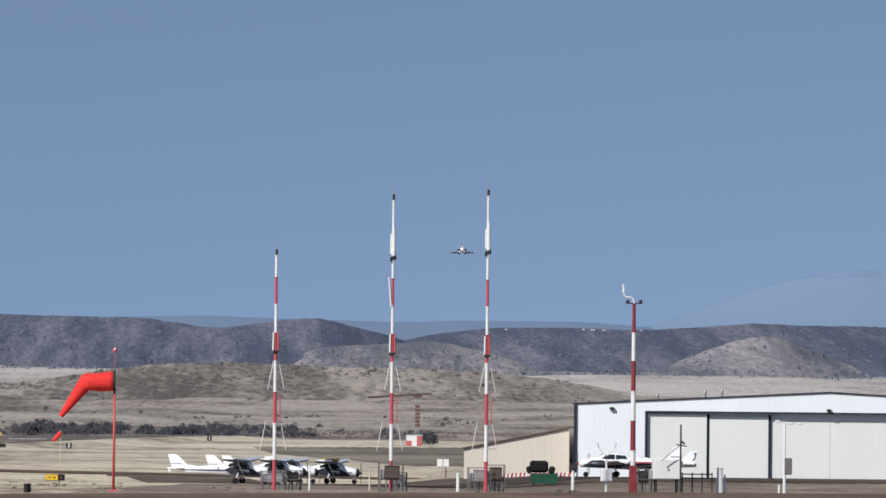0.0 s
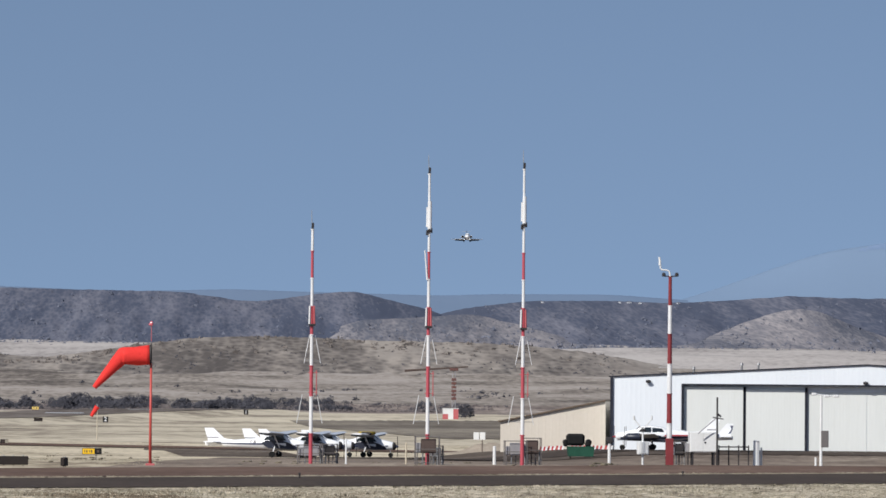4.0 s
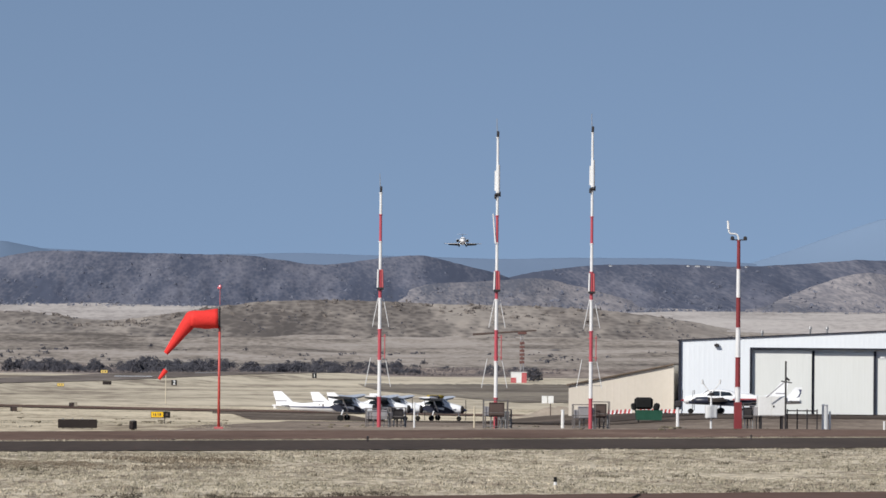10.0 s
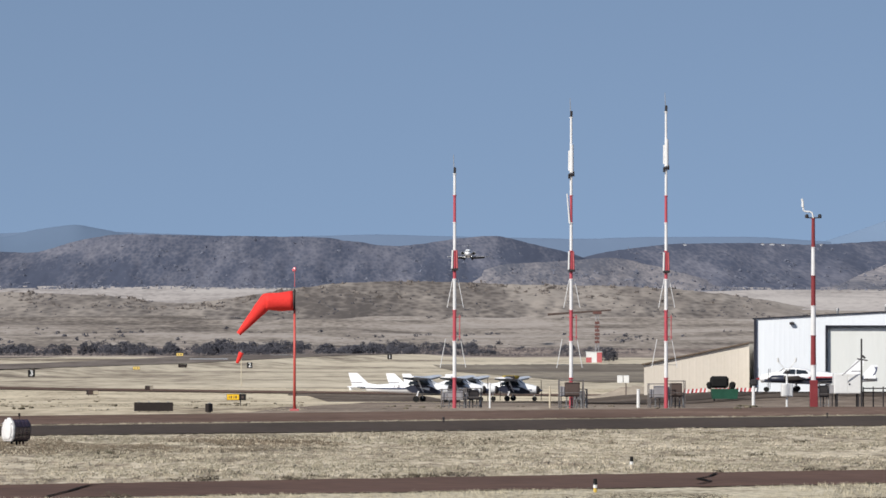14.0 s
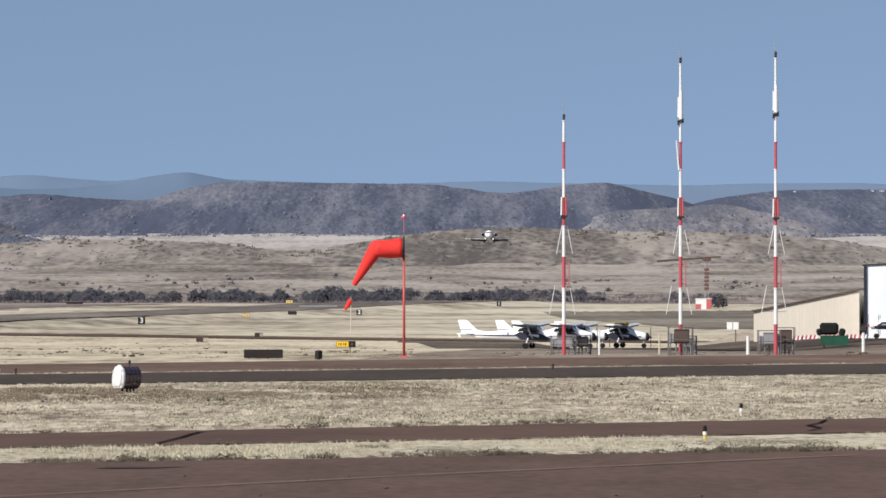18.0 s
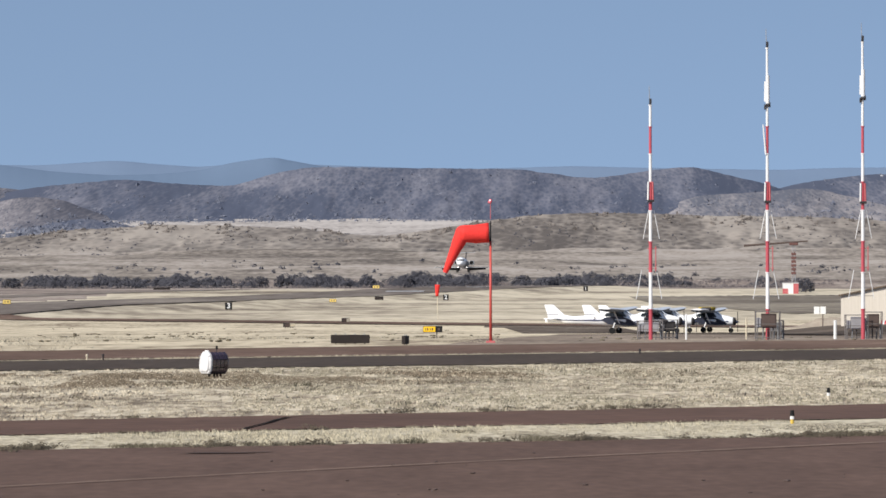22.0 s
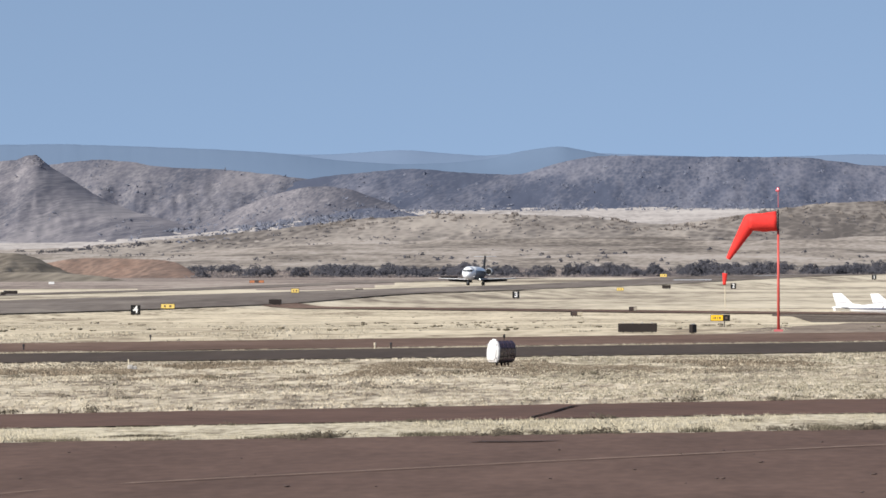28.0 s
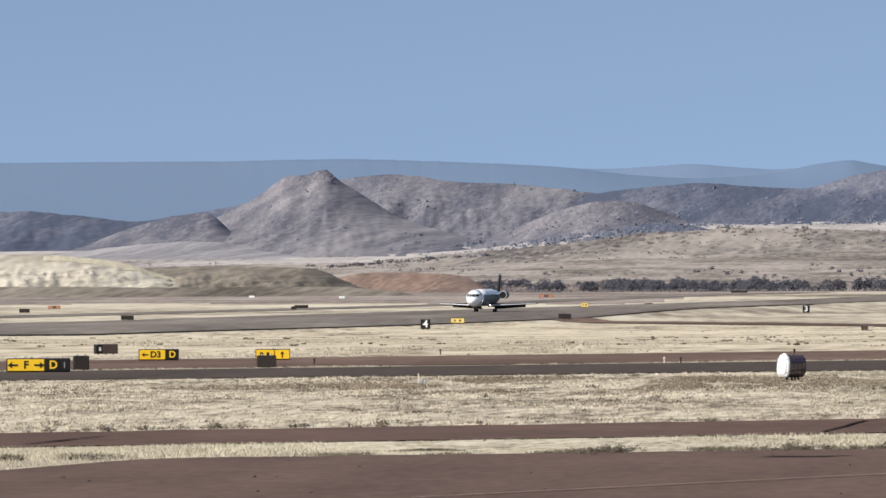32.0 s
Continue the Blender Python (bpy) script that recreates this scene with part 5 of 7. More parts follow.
def stub_post(x, y, tall, r, material, label, lamp=None):
    g = ground_z(x, y)
    ob = thing("marker_post", pose(x, y, g), label, "post")
    bm = bmesh.new()
    rod(bm, (0, 0, -0.05), (0, 0, tall), r, r * 0.9, 8)
    part("post", bm, material, ob)
    bm = bmesh.new()
    if lamp == "lamp":
        box(bm, (0.02, 0, tall + 0.12), (0.36, 0.34, 0.34), bevel=0.05)
        part("lamp_head", bm, DARKBOX, ob, "dark lamp head")
    elif lamp == "cap":
        rod(bm, (0, 0, tall), (0, 0, tall + 0.11), r * 1.2, r * 0.9, 8)
        part("cap", bm, BLACK, ob, "black cap")
        bm = bmesh.new()
        rod(bm, (0, 0, tall * 0.62), (0, 0, tall * 0.98), r * 1.12, r * 1.08, 8)
        part("band", bm, WHITE, ob, "white reflective band")
    else:
        rod(bm, (0, 0, tall), (0, 0, tall + 0.04), r * 1.15, r * 0.7, 8)
        part("cap", bm, material, ob)
    return ob


stub_post(17.45, 237, 0.95, 0.09, WHITE, "short white post beside the masts")
stub_post(9.55, 234.5, 1.3, 0.05, WHITE, "slim white conduit post at a mast foot")
stub_post(12.75, 236, 1.1, 0.05, BEIGE, "slim pale post beside a cage")
stub_post(24.4, 246, 1.25, 0.09, WHITE, "white post carrying a dark lamp head", "lamp")
stub_post(5.55, 86.6, 0.17, 0.036, mat("post_yellow", (0.72, 0.50, 0.10), rough=0.7, scale=0.2), "yellow edge marker post with a black top", "cap")
stub_post(7.40, 102.6, 0.19, 0.036, BEIGE, "pale edge marker post with a black top", "cap")


def sensor_cabinet():
    x, y = 26.55, 249.0
    ob = thing("sensor_cabinet", pose(x, y, ground_z(x, y)), "white weather sensor cabinet with a forked head on a pole", "weather sensor")
    bm = bmesh.new()
    box(bm, (0, 0, 0.95), (0.62, 0.5, 0.72), bevel=0.03)
    cab = part("cabinet", bm, WHITE, ob)
    bm = bmesh.new()
    box(bm, (0, -0.26, 0.95), (0.5, 0.02, 0.6), bevel=0.006)
    part("door", bm, WHITE, cab)
    bm = bmesh.new()
    rod(bm, (0, 0, -0.05), (0, 0, 1.9), 0.06, 0.05, 8)
    part("pole", bm, WHITE, ob)
    bm = bmesh.new()
    bmesh.ops.create_uvsphere(bm, u_segments=10, v_segments=6, radius=0.14, matrix=Matrix.Translation((0.02, 0, 1.92)) @ Matrix.Diagonal((1.2, 1, 0.7, 1)))
    part("sensor_body", bm, DARKBOX, ob)
    for s in (-1, 1):
        bm = bmesh.new()
        rod(bm, (0, 0, 1.95), (s * 0.48, 0, 2.55), 0.03, 0.025, 8)
        rod(bm, (s * 0.48, 0, 2.5), (s * 0.5, -0.06, 2.72), 0.06, 0.05, 8)
        part("sensor_arm", bm, WHITE, ob)
    return ob


sensor_cabinet()


def big_cabinet():
    x, y = 30.6, 255.0
    ob = thing("equipment_cabinet", pose(x, y, ground_z(x, y)), "large white steel equipment cabinet on short legs", "equipment cabinet")
    bm = bmesh.new()
    box(bm, (0, 0, 1.32), (1.55, 1.0, 1.14), bevel=0.03)
    cab = part("body", bm, WHITE, ob)
    for s in (-0.38, 0.38):
        bm = bmesh.new()
        box(bm, (s, -0.51, 1.32), (0.72, 0.02, 1.04), bevel=0.006)
        part("door", bm, WHITE, cab)
    bm = bmesh.new()
    box(bm, (0.08, -0.535, 1.3), (0.09, 0.03, 0.09))
    part("latch", bm, DARKBOX, cab, "dark latch")
    bm = bmesh.new()
    box(bm, (-0.88, 0.05, 1.0), (0.2, 0.5, 0.5), bevel=0.02)
    part("side_box", bm, GREY, ob)
    for s in (-1, 1):
        for d in (-1, 1):
            bm = bmesh.new()
            box(bm, (s * 0.6, d * 0.35, 0.36), (0.09, 0.09, 0.82))
            part("leg", bm, DARKBOX, ob)
    return ob


big_cabinet()


def dark_pole():
    x, y = 31.3, 254.0
    ob = thing("antenna_pole", pose(x, y, ground_z(x, y)), "dark slim antenna pole with a cross bar and a sloping stay", "pole")
    bm = bmesh.new()
    rod(bm, (0, 0, -0.05), (0, 0, 3.85), 0.055, 0.05, 8)
    part("pole", bm, DARKBOX, ob)
    bm = bmesh.new()
    rod(bm, (-0.25, 0, 2.72), (0.35, 0, 2.62), 0.035, 0.03, 6)
    part("cross_bar", bm, DARKBOX, ob)
    bm = bmesh.new()
    rod(bm, (0.02, 0, 2.9), (0.22, 0, 2.75), 0.07, 0.05, 6)
    part("sensor", bm, DARKBOX, ob)
    bm = bmesh.new()
    rod(bm, (-0.05, 0, 2.68), (-1.08, 0.1, 1.78), 0.03, 0.03, 6)
    part("stay", bm, GREY, ob)


dark_pole()


def frame_rail(x, y, w, tall, n, label):
    ob = thing("steel_frame", pose(x, y, ground_z(x, y)), label, "frame")
    for k in range(n):
        bm = bmesh.new()
        px = -w / 2 + w * k / (n - 1)
        rod(bm, (px, 0, -0.05), (px, 0, tall), 0.04, 0.04, 6)
        part("post", bm, DARKBOX, ob)
    bm = bmesh.new()
    rod(bm, (-w / 2, 0, tall * 0.92), (w / 2, 0, tall * 0.92), 0.035, 0.035, 6)
    part("rail", bm, DARKBOX, ob)


frame_rail(32.5, 256, 1.7, 1.15, 4, "low dark steel frame beside the white cabinet")
frame_rail(29.5, 257, 1.0, 1.25, 3, "low dark steel frame near the weather mast")
stub_post(33.8, 256, 1.4, 0.19, WHITE, "stout white post near the weather station")
stub_post(34.15, 256.5, 1.0, 0.06, WHITE, "thin white post near the weather station")


def cabinet_pole():
    x, y = 37.5, 256.0
    ob = thing("floodlight_pole", pose(x, y, ground_z(x, y)), "white pole with a grey box and three small floodlights", "pole")
    bm = bmesh.new()
    rod(bm, (0, 0, -0.05), (0, 0, 4.0), 0.085, 0.07, 8)
    part("pole", bm, WHITE, ob)
    bm = bmesh.new()
    rod(bm, (-0.42, 0, 4.12), (0.9, 0, 3.95), 0.03, 0.03, 6)
    part("arm", bm, WHITE, ob)
    for s, z in ((-0.42, 4.1), (0.3, 4.0), (0.86, 4.0)):
        bm = bmesh.new()
        box(bm, (s, -0.05, z), (0.28, 0.22, 0.15), bevel=0.03)
        part("floodlight", bm, WHITE, ob)
    bm = bmesh.new()
    box(bm, (0.2, -0.05, 1.55), (0.42, 0.3, 0.95), bevel=0.03)
    part("control_box", bm, RACKGREY, ob, "dark grey control box")
    bm = bmesh.new()
    rod(bm, (-0.3, 0, -0.05), (-0.3, 0, 0.5), 0.06, 0.06, 8)
    part("stub", bm, WHITE, ob)


cabinet_pole()


def dumpster():
    x, y = 29.5, 318.0
    ob = thing("waste_skip", pose(x, y, ground_z(x, y)), "dark green steel waste skip with its black lid raised", "waste skip")
    bm = bmesh.new()
    slab(bm, [(-0.85, 0, 0.15), (0.85, 0, 0.15), (0.95, 0, 0.85), (-0.95, 0, 0.85)], (0, 1, 0), 1.2)
    part("bin", bm, GREEN, ob)
    bm = bmesh.new()
    box(bm, (-0.35, 0.2, 1.32), (1.3, 0.7, 0.85), bevel=0.16)
    box(bm, (0.28, 0.1, 1.18), (0.42, 0.6, 0.55), pose(0, 0, 0, 0, 14, 0), bevel=0.12)
    box(bm, (-0.82, 0.1, 1.28), (0.34, 0.5, 0.5), pose(0, 0, 0, 0, -12, 0), bevel=0.1)
    part("lid", bm, BLACK, ob, "black raised lid")
    for s in (-0.8, 0.8):
        bm = bmesh.new()
        rod(bm, (s, -0.35, 0.12), (s + 0.08, -0.35, 0.12), 0.14, 0.14, 10)
        part("wheel", bm, BLACK, ob)


dumpster()


def barrier():
    ob = thing("traffic_barrier", pose(33.0, 391, ground_z(33.0, 391) + 0.06), "low red and white striped traffic barrier on the asphalt", "barrier", "barriers before the tan shed")
    for k in range(4):
        bm = bmesh.new()
        slab(bm, [(0, -0.2, 0), (0, 0.2, 0), (0, 0.12, 0.12), (0, 0.1, 0.34), (0, -0.1, 0.34), (0, -0.12, 0.12)], (1, 0, 0), 0.16)
        for v in bm.verts:
            v.co.x += 0.165 * k - 0.25 + 0.25 * v.co.z
        part("stripe", bm, BARRIERRED if k % 2 == 0 else WHITE, ob, "red block" if k % 2 == 0 else "white block")
    return ob


first = barrier()
for bx in (33.72, 34.44, 35.75, 36.45, 37.2, 37.95, 38.7):
    by = 391 + 0.3 * math.sin(bx * 3)
    copy_thing(first, pose(bx, by, ground_z(bx, by) + 0.06))


# ---- hangar and shed ----
def cladding(bm, x0, x1, y, z0, ztop, pitch=0.42, depth=0.004):
    """Ribbed sheet from x0 to x1 facing -y; ztop(x) gives its upper edge."""
    n = max(2, int((x1 - x0) / pitch))
    prev = None
    for k in range(n + 1):
        xa = x0 + (x1 - x0) * k / n
        for dx, dy in ((0, 0), (0.12, 0), (0.16, -depth), (0.28, -depth), (0.32, 0)):
            x = min(x1, xa + dx)
            col = (bm.verts.new((x, y + dy, z0)), bm.verts.new((x, y + dy, ztop(x))))
            if prev and col[0].co.x > prev[0].co.x + 1e-4:
                bm.faces.new((prev[0], col[0], col[1], prev[1]))
            prev = col
    return bm


def hangar():
    ob = thing("hangar", pose(39.8, 400, 0, 0, 0, -8) @ pose(-39.8, -400, 0), "large white metal hangar with pale sliding doors and slate trim", "hangar")
    y, g = 400.0, -2.05
    top = lambda x: 4.62 + 0.053 * (x - 39.8) if x < 62.4 else 5.82 - 0.053 * (x - 62.4)
    for name, x0, x1, z0, zt in (("wall_panel", 39.95, 46.1, g, top), ("wall_panel", 46.1, 79.6, 4.05, top), ("wall_panel", 79.6, 86.2, g, top)):
        bm = bmesh.new()
        cladding(bm, x0, x1, y, z0, zt)
        part(name, bm, HANGARWHITE, ob)
    bm = bmesh.new()
    slab(bm, [(39.8, 415.3, g), (39.8, 415.3, 4.6), (62.4, 415.3, 5.77), (86.3, 415.3, 4.6), (86.3, 415.3, g)], (0, 1, 0), 29.0)
    part("shell", bm, HANGARWHITE, ob)
    bm = bmesh.new()
    for a, b in (((39.6, 4.68), (62.4, 5.89)), ((62.4, 5.89), (86.5, 4.66))):
        slab(bm, [(a[0], 414.5, a[1]), (b[0], 414.5, b[1]), (b[0], 414.5, b[1] - 0.11), (a[0], 414.5, a[1] - 0.11)], (0, 1, 0), 29.3)
    part("roof", bm, TRIM, ob, "slate metal roof edge")
    bm = bmesh.new()
    box(bm, (39.85, 399.96, 1.2), (0.24, 0.3, 6.7))
    part("corner_trim", bm, TRIM, ob)
    for x0, x1, zt, yy in ((46.25, 51.5, 3.80, 400.35), (51.76, 56.95, 3.6, 400.55), (57.2, 62.4, 3.42, 400.75), (62.44, 67.5, 3.42, 400.75), (67.8, 73.0, 3.6, 400.55), (73.2, 79.3, 3.8, 400.35)):
        bm = bmesh.new()
        cladding(bm, x0, x1, yy, g + 0.1, lambda x: zt, 0.5, 0.003)
        box(bm, ((x0 + x1) / 2, yy + 0.06, (zt + g) / 2 + 0.05), (x1 - x0, 0.08, zt - g - 0.12))
        part("sliding_door", bm, DOORCREAM, ob, "pale ribbed sliding door")
    bm = bmesh.new()
    box(bm, (62.85, 400.0, 3.98), (33.6, 0.16, 0.14))
    part("door_header", bm, TRIM, ob)
    for x in (46.12, 79.55):
        bm = bmesh.new()
        box(bm, (x, 399.98, 0.95), (0.16, 0.16, 6.0))
        part("door_jamb", bm, TRIM, ob)
    for x in (51.63, 57.08, 67.65, 73.1):
        bm = bmesh.new()
        box(bm, (x, 400.7, 0.9), (0.24, 0.3, 5.8))
        part("door_stile", bm, TRIM, ob)
    bm = bmesh.new()
    box(bm, (63, 400.95, 1.0), (33.0, 0.06, 6.0))
    part("door_backing", bm, TRIM, ob)
    bm = bmesh.new()
    box(bm, (62.85, 400.2, g + 0.12), (33.4, 1.4, 0.24))
    part("door_track", bm, DARKBOX, ob)
    for x in (43.1, 62.3):
        bm = bmesh.new()
        box(bm, (x, 399.75, 4.22), (0.42, 0.35, 0.24), pose(0, 0, 0), bevel=0.05)
        rod(bm, (x, 399.98, 4.35), (x, 399.7, 4.3), 0.04, 0.04, 6)
        part("wall_lamp", bm, DARKBOX, ob, "dark wall floodlight")
    for x, tall in ((47.0, 0.35), (51.3, 0.5), (52.8, 0.45)):
        bm = bmesh.new()
        z = top(x)
        rod(bm, (x, 405, z), (x, 405, z + tall + 0.2), 0.09, 0.09, 8)
        rod(bm, (x, 405, z + tall), (x, 405, z + tall + 0.25), 0.16, 0.1, 8)
        part("roof_vent", bm, STEEL, ob)


hangar()


def shed():
    ob = thing("shed", pose(39.8, 403, 0, 0, 0, -8) @ pose(-39.8, -403, 0), "tan metal shed with a sloping roof beside the hangar", "shed")
    g = -2.2
    bm = bmesh.new()
    slab(bm, [(30.2, 411, g), (39.6, 411, g), (39.6, 411, 2.4), (30.2, 411, 0.5)], (0, 1, 0), 16)
    part("body", bm, TAN, ob)
    bm = bmesh.new()
    cladding(bm, 30.2, 39.6, 402.95, g, lambda x: 0.48 + 0.203 * (x - 30.2), 0.6, 0.006)
    part("wall_panel", bm, TAN, ob)
    bm = bmesh.new()
    slab(bm, [(30.0, 411, 0.48), (39.62, 411, 2.43), (39.62, 411, 2.56), (30.0, 411, 0.6)], (0, 1, 0), 16.6)
    part("roof", bm, TANROOF, ob)


shed()


# ---- light aircraft ----
def light_plane(label, low=False, stripe=BLUESTRIPE, cover=False, group="parked light aircraft"):
    """A four-seat aircraft, nose along +x, standing on z = 0 with its main wheels near x = 0."""
    ob = thing("light_aircraft", pose(0, 0, 0), label, "aircraft", group)
    bm = bmesh.new()
    st = [(2.55, 1.12, 0.10, 0.10), (2.4, 1.15, 0.36, 0.33), (1.9, 1.2, 0.46, 0.42), (1.2, 1.27, 0.54, 0.50), (0.7, 1.32, 0.58, 0.58), (-0.6, 1.34, 0.57, 0.58), (-1.6, 1.32, 0.44, 0.47), (-3.0, 1.28, 0.27, 0.33), (-5.2, 1.25, 0.08, 0.19)]
    loft(bm, [oval(*((x, 0, z, w, h))) for x, z, w, h in st])
    part("fuselage", bm, AIRWHITE, ob, smooth=True)
    bm = bmesh.new()
    rings = [oval(1.25, 0, 1.55, 0.40, 0.16, 12), oval(0.75, 0, 1.72, 0.50, 0.34, 12), oval(0.0, 0, 1.78, 0.50, 0.36, 12), oval(-0.9, 0, 1.68, 0.44, 0.32, 12), oval(-1.7, 0, 1.5, 0.28, 0.16, 12)]
    loft(bm, rings)
    cabin = part("cabin", bm, AIRWHITE, ob, smooth=True)
    for s in (-1, 1):
        bm = bmesh.new()
        slab(bm, [(0.85, s * 0.50, 1.55), (0.55, s * 0.50, 1.93), (-0.1, s * 0.51, 1.95), (-0.1, s * 0.54, 1.52)], (0, 1, 0), 0.05)
        part("side_window", bm, GLASS, cabin)
        bm = bmesh.new()
        slab(bm, [(-0.2, s * 0.54, 1.52), (-0.2, s * 0.51, 1.93), (-0.9, s * 0.46, 1.85), (-1.1, s * 0.44, 1.55)], (0, 1, 0), 0.05)
        part("side_window", bm, GLASS, cabin)
    bm = bmesh.new()
    slab(bm, [(1.2, -0.36, 1.62), (1.2, 0.36, 1.62), (0.72, 0.4, 2.02), (0.72, -0.4, 2.02)], (0.7, 0, 0.7), 0.05)
    part("windscreen", bm, GLASS, cabin)
    zw = 0.95 if low else 2.1
    for s in (-1, 1):
        bm = bmesh.new()
        wing_half(bm, (0.75, s * (0.5 if low else 0.0), zw), (0.6, s * 5.4, zw + (0.5 if low else 0.17)), 1.62, 1.1, 0.24)
        wing = part("wing", bm, AIRWHITE, ob)
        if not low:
            # Thin navy sheet below the wing; the shade there is its colour.
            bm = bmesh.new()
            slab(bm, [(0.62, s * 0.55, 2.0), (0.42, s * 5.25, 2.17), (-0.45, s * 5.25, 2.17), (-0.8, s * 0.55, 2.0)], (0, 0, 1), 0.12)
            part("wing_underside", bm, NAVY, wing, "navy underside with the wing's shade in its colour")
        bm = bmesh.new()
        if not low:
            rod(bm, (0.25, s * 0.52, 0.98), (0.2, s * 2.6, 2.1), 0.05, 0.05, 6)
            part("wing_strut", bm, AIRWHITE, ob)
        else:
            bm.free()
        bm = bmesh.new()
        slab(bm, [(-4.1, s * 0.1, 1.38), (-4.35, s * 1.7, 1.40), (-5.0, s * 1.7, 1.40), (-5.15, s * 0.1, 1.38)], (0, 0, 1), 0.08)
        part("tailplane", bm, AIRWHITE, ob)
        bm = bmesh.new()
        rod(bm, (-0.2, s * 1.22, 0.26), (-0.2, s * 1.38, 0.26), 0.26, 0.26, 12)
        wheel = part("main_wheel", bm, BLACK, ob, "black tyre")
        bm = bmesh.new()
        rod(bm, (-0.15, s * 0.45, 0.95), (-0.2, s * 1.3, 0.28), 0.06, 0.045, 6)
        part("gear_leg", bm, AIRWHITE, ob)
        bm = bmesh.new()
        slab(bm, [(1.9, s * 0.47, 1.22), (-1.5, s * 0.47, 1.32), (-4.4, s * 0.17, 1.32), (-4.4, s * 0.17, 1.26), (-1.5, s * 0.47, 1.2), (1.9, s * 0.47, 1.12)], (0, 1, 0), 0.03)
        part("stripe", bm, stripe, ob, "painted stripe")
        if low:
            # Navy band over the lower side; the shadow lying there is painted in.
            bm = bmesh.new()
            slab(bm, [(2.2, s * 0.40, 0.86), (2.2, s * 0.43, 1.08), (0.8, s * 0.59, 1.16), (-1.2, s * 0.53, 1.16), (-3.6, s * 0.22, 1.2), (-3.2, s * 0.2, 1.06), (-1.2, s * 0.40, 0.84), (0.8, s * 0.45, 0.76)], (0, 1, 0), 0.05)
            part("lower_flank", bm, NAVY, ob, "navy lower flank with the underside's shade in its colour")
        if not low:
            # Navy panel stands for the wing's shadow on the cabin side, and dark paint.
            bm = bmesh.new()
            slab(bm, [(1.75, s * 0.48, 1.02), (1.1, s * 0.55, 1.34), (0.5, s * 0.60, 1.56), (-0.9, s * 0.58, 1.54), (-1.3, s * 0.53, 1.3), (-0.7, s * 0.56, 0.92), (0.7, s * 0.53, 0.84), (1.7, s * 0.45, 0.86)], (0, 1, 0), 0.06)
            part("flank_panel", bm, NAVY, ob, "navy flank panel, dark paint and the wing's shadow in one")
            for k in range(5):
                bm = bmesh.new()
                bx = -1.75 - 0.26 * k
                box(bm, (bx, s * (0.42 - 0.028 * 2 * k - 0.02), 1.42 - 0.005 * k), (0.17, 0.05, 0.24))
                part("marking", bm, GREY, ob, "grey painted bar")
    bm = bmesh.new()
    slab(bm, [(-2.9, 0, 1.5), (-3.9, 0, 1.72), (-4.65, 0, 2.72), (-5.25, 0, 2.72), (-5.0, 0, 1.5), (-5.05, 0, 1.25)], (0, 1, 0), 0.11)
    fin = part("fin", bm, AIRWHITE, ob)
    for sy in (-0.06, 0.06):
        bm = bmesh.new()
        if low and stripe is BLUESTRIPE:
            slab(bm, [(-4.75, sy, 1.62), (-5.02, sy, 1.75), (-5.16, sy, 2.1), (-5.22, sy, 2.5), (-4.95, sy, 2.5), (-5.06, sy, 2.2), (-4.98, sy, 1.95)], (0, 1, 0), 0.012)
        else:
            slab(bm, [(-4.25, sy, 1.72), (-5.05, sy, 1.72), (-5.06, sy, 1.84), (-4.32, sy, 1.84)], (0, 1, 0), 0.012)
        part("fin_marking", bm, stripe if stripe is BLUESTRIPE and low else GREY, fin, "dark painted fin marking")
    bm = bmesh.new()
    rod(bm, (2.0, 0, 0.7), (2.05, 0, 0.22), 0.05, 0.04, 6)
    part("nose_leg", bm, AIRWHITE, ob)
    bm = bmesh.new()
    rod(bm, (2.05, -0.07, 0.22), (2.05, 0.07, 0.22), 0.22, 0.22, 12)
    part("nose_wheel", bm, BLACK, ob, "black tyre")
    bm = bmesh.new()
    loft(bm, [oval(2.28, 0, 1.155, 0.40, 0.37), oval(2.42, 0, 1.15, 0.375, 0.345), oval(2.57, 0, 1.12, 0.13, 0.13)])
    part("cowling", bm, DARKBOX if not low else AIRWHITE, ob, "dark nose cowling" if not low else "")
    bm = bmesh.new()
    rod(bm, (2.5, 0, 1.12), (2.8, 0, 1.12), 0.16, 0.03, 10)
    part("spinner", bm, stripe, ob)
    bm = bmesh.new()
    slab(bm, [(2.66, -0.07, 0.2), (2.66, 0.07, 0.2), (2.68, 0.09, 1.12), (2.66, 0.07, 2.04), (2.66, -0.07, 2.04), (2.68, -0.09, 1.12)], (1, 0, 0), 0.03)
    part("propeller", bm, DARKBOX, ob)
    if low and stripe is REDSTRIPE:
        for s in (-1, 1):
            bm = bmesh.new()
            loft(bm, [oval(x, s * 1.75, 1.12, r, r * 0.9, 12) for x, r in ((1.75, 0.2), (1.6, 0.34), (0.9, 0.38), (-0.2, 0.3), (-0.9, 0.12))])
            # Dark pods; the shadow below the wing is partly put into their navy.
            pod = part("engine_pod", bm, NAVY, ob, "dark engine pod", True)
            bm = bmesh.new()
            rod(bm, (1.72, s * 1.75, 1.12), (1.95, s * 1.75, 1.12), 0.15, 0.04, 8)
            slab(bm, [(1.84, s * 1.75 - 0.07, 0.25), (1.84, s * 1.75 + 0.07, 0.25), (1.84, s * 1.75 + 0.07, 2.0), (1.84, s * 1.75 - 0.07, 2.0)], (1, 0, 0), 0.04)
            part("propeller", bm, DARKBOX, pod)
    if cover:
        bm = bmesh.new()
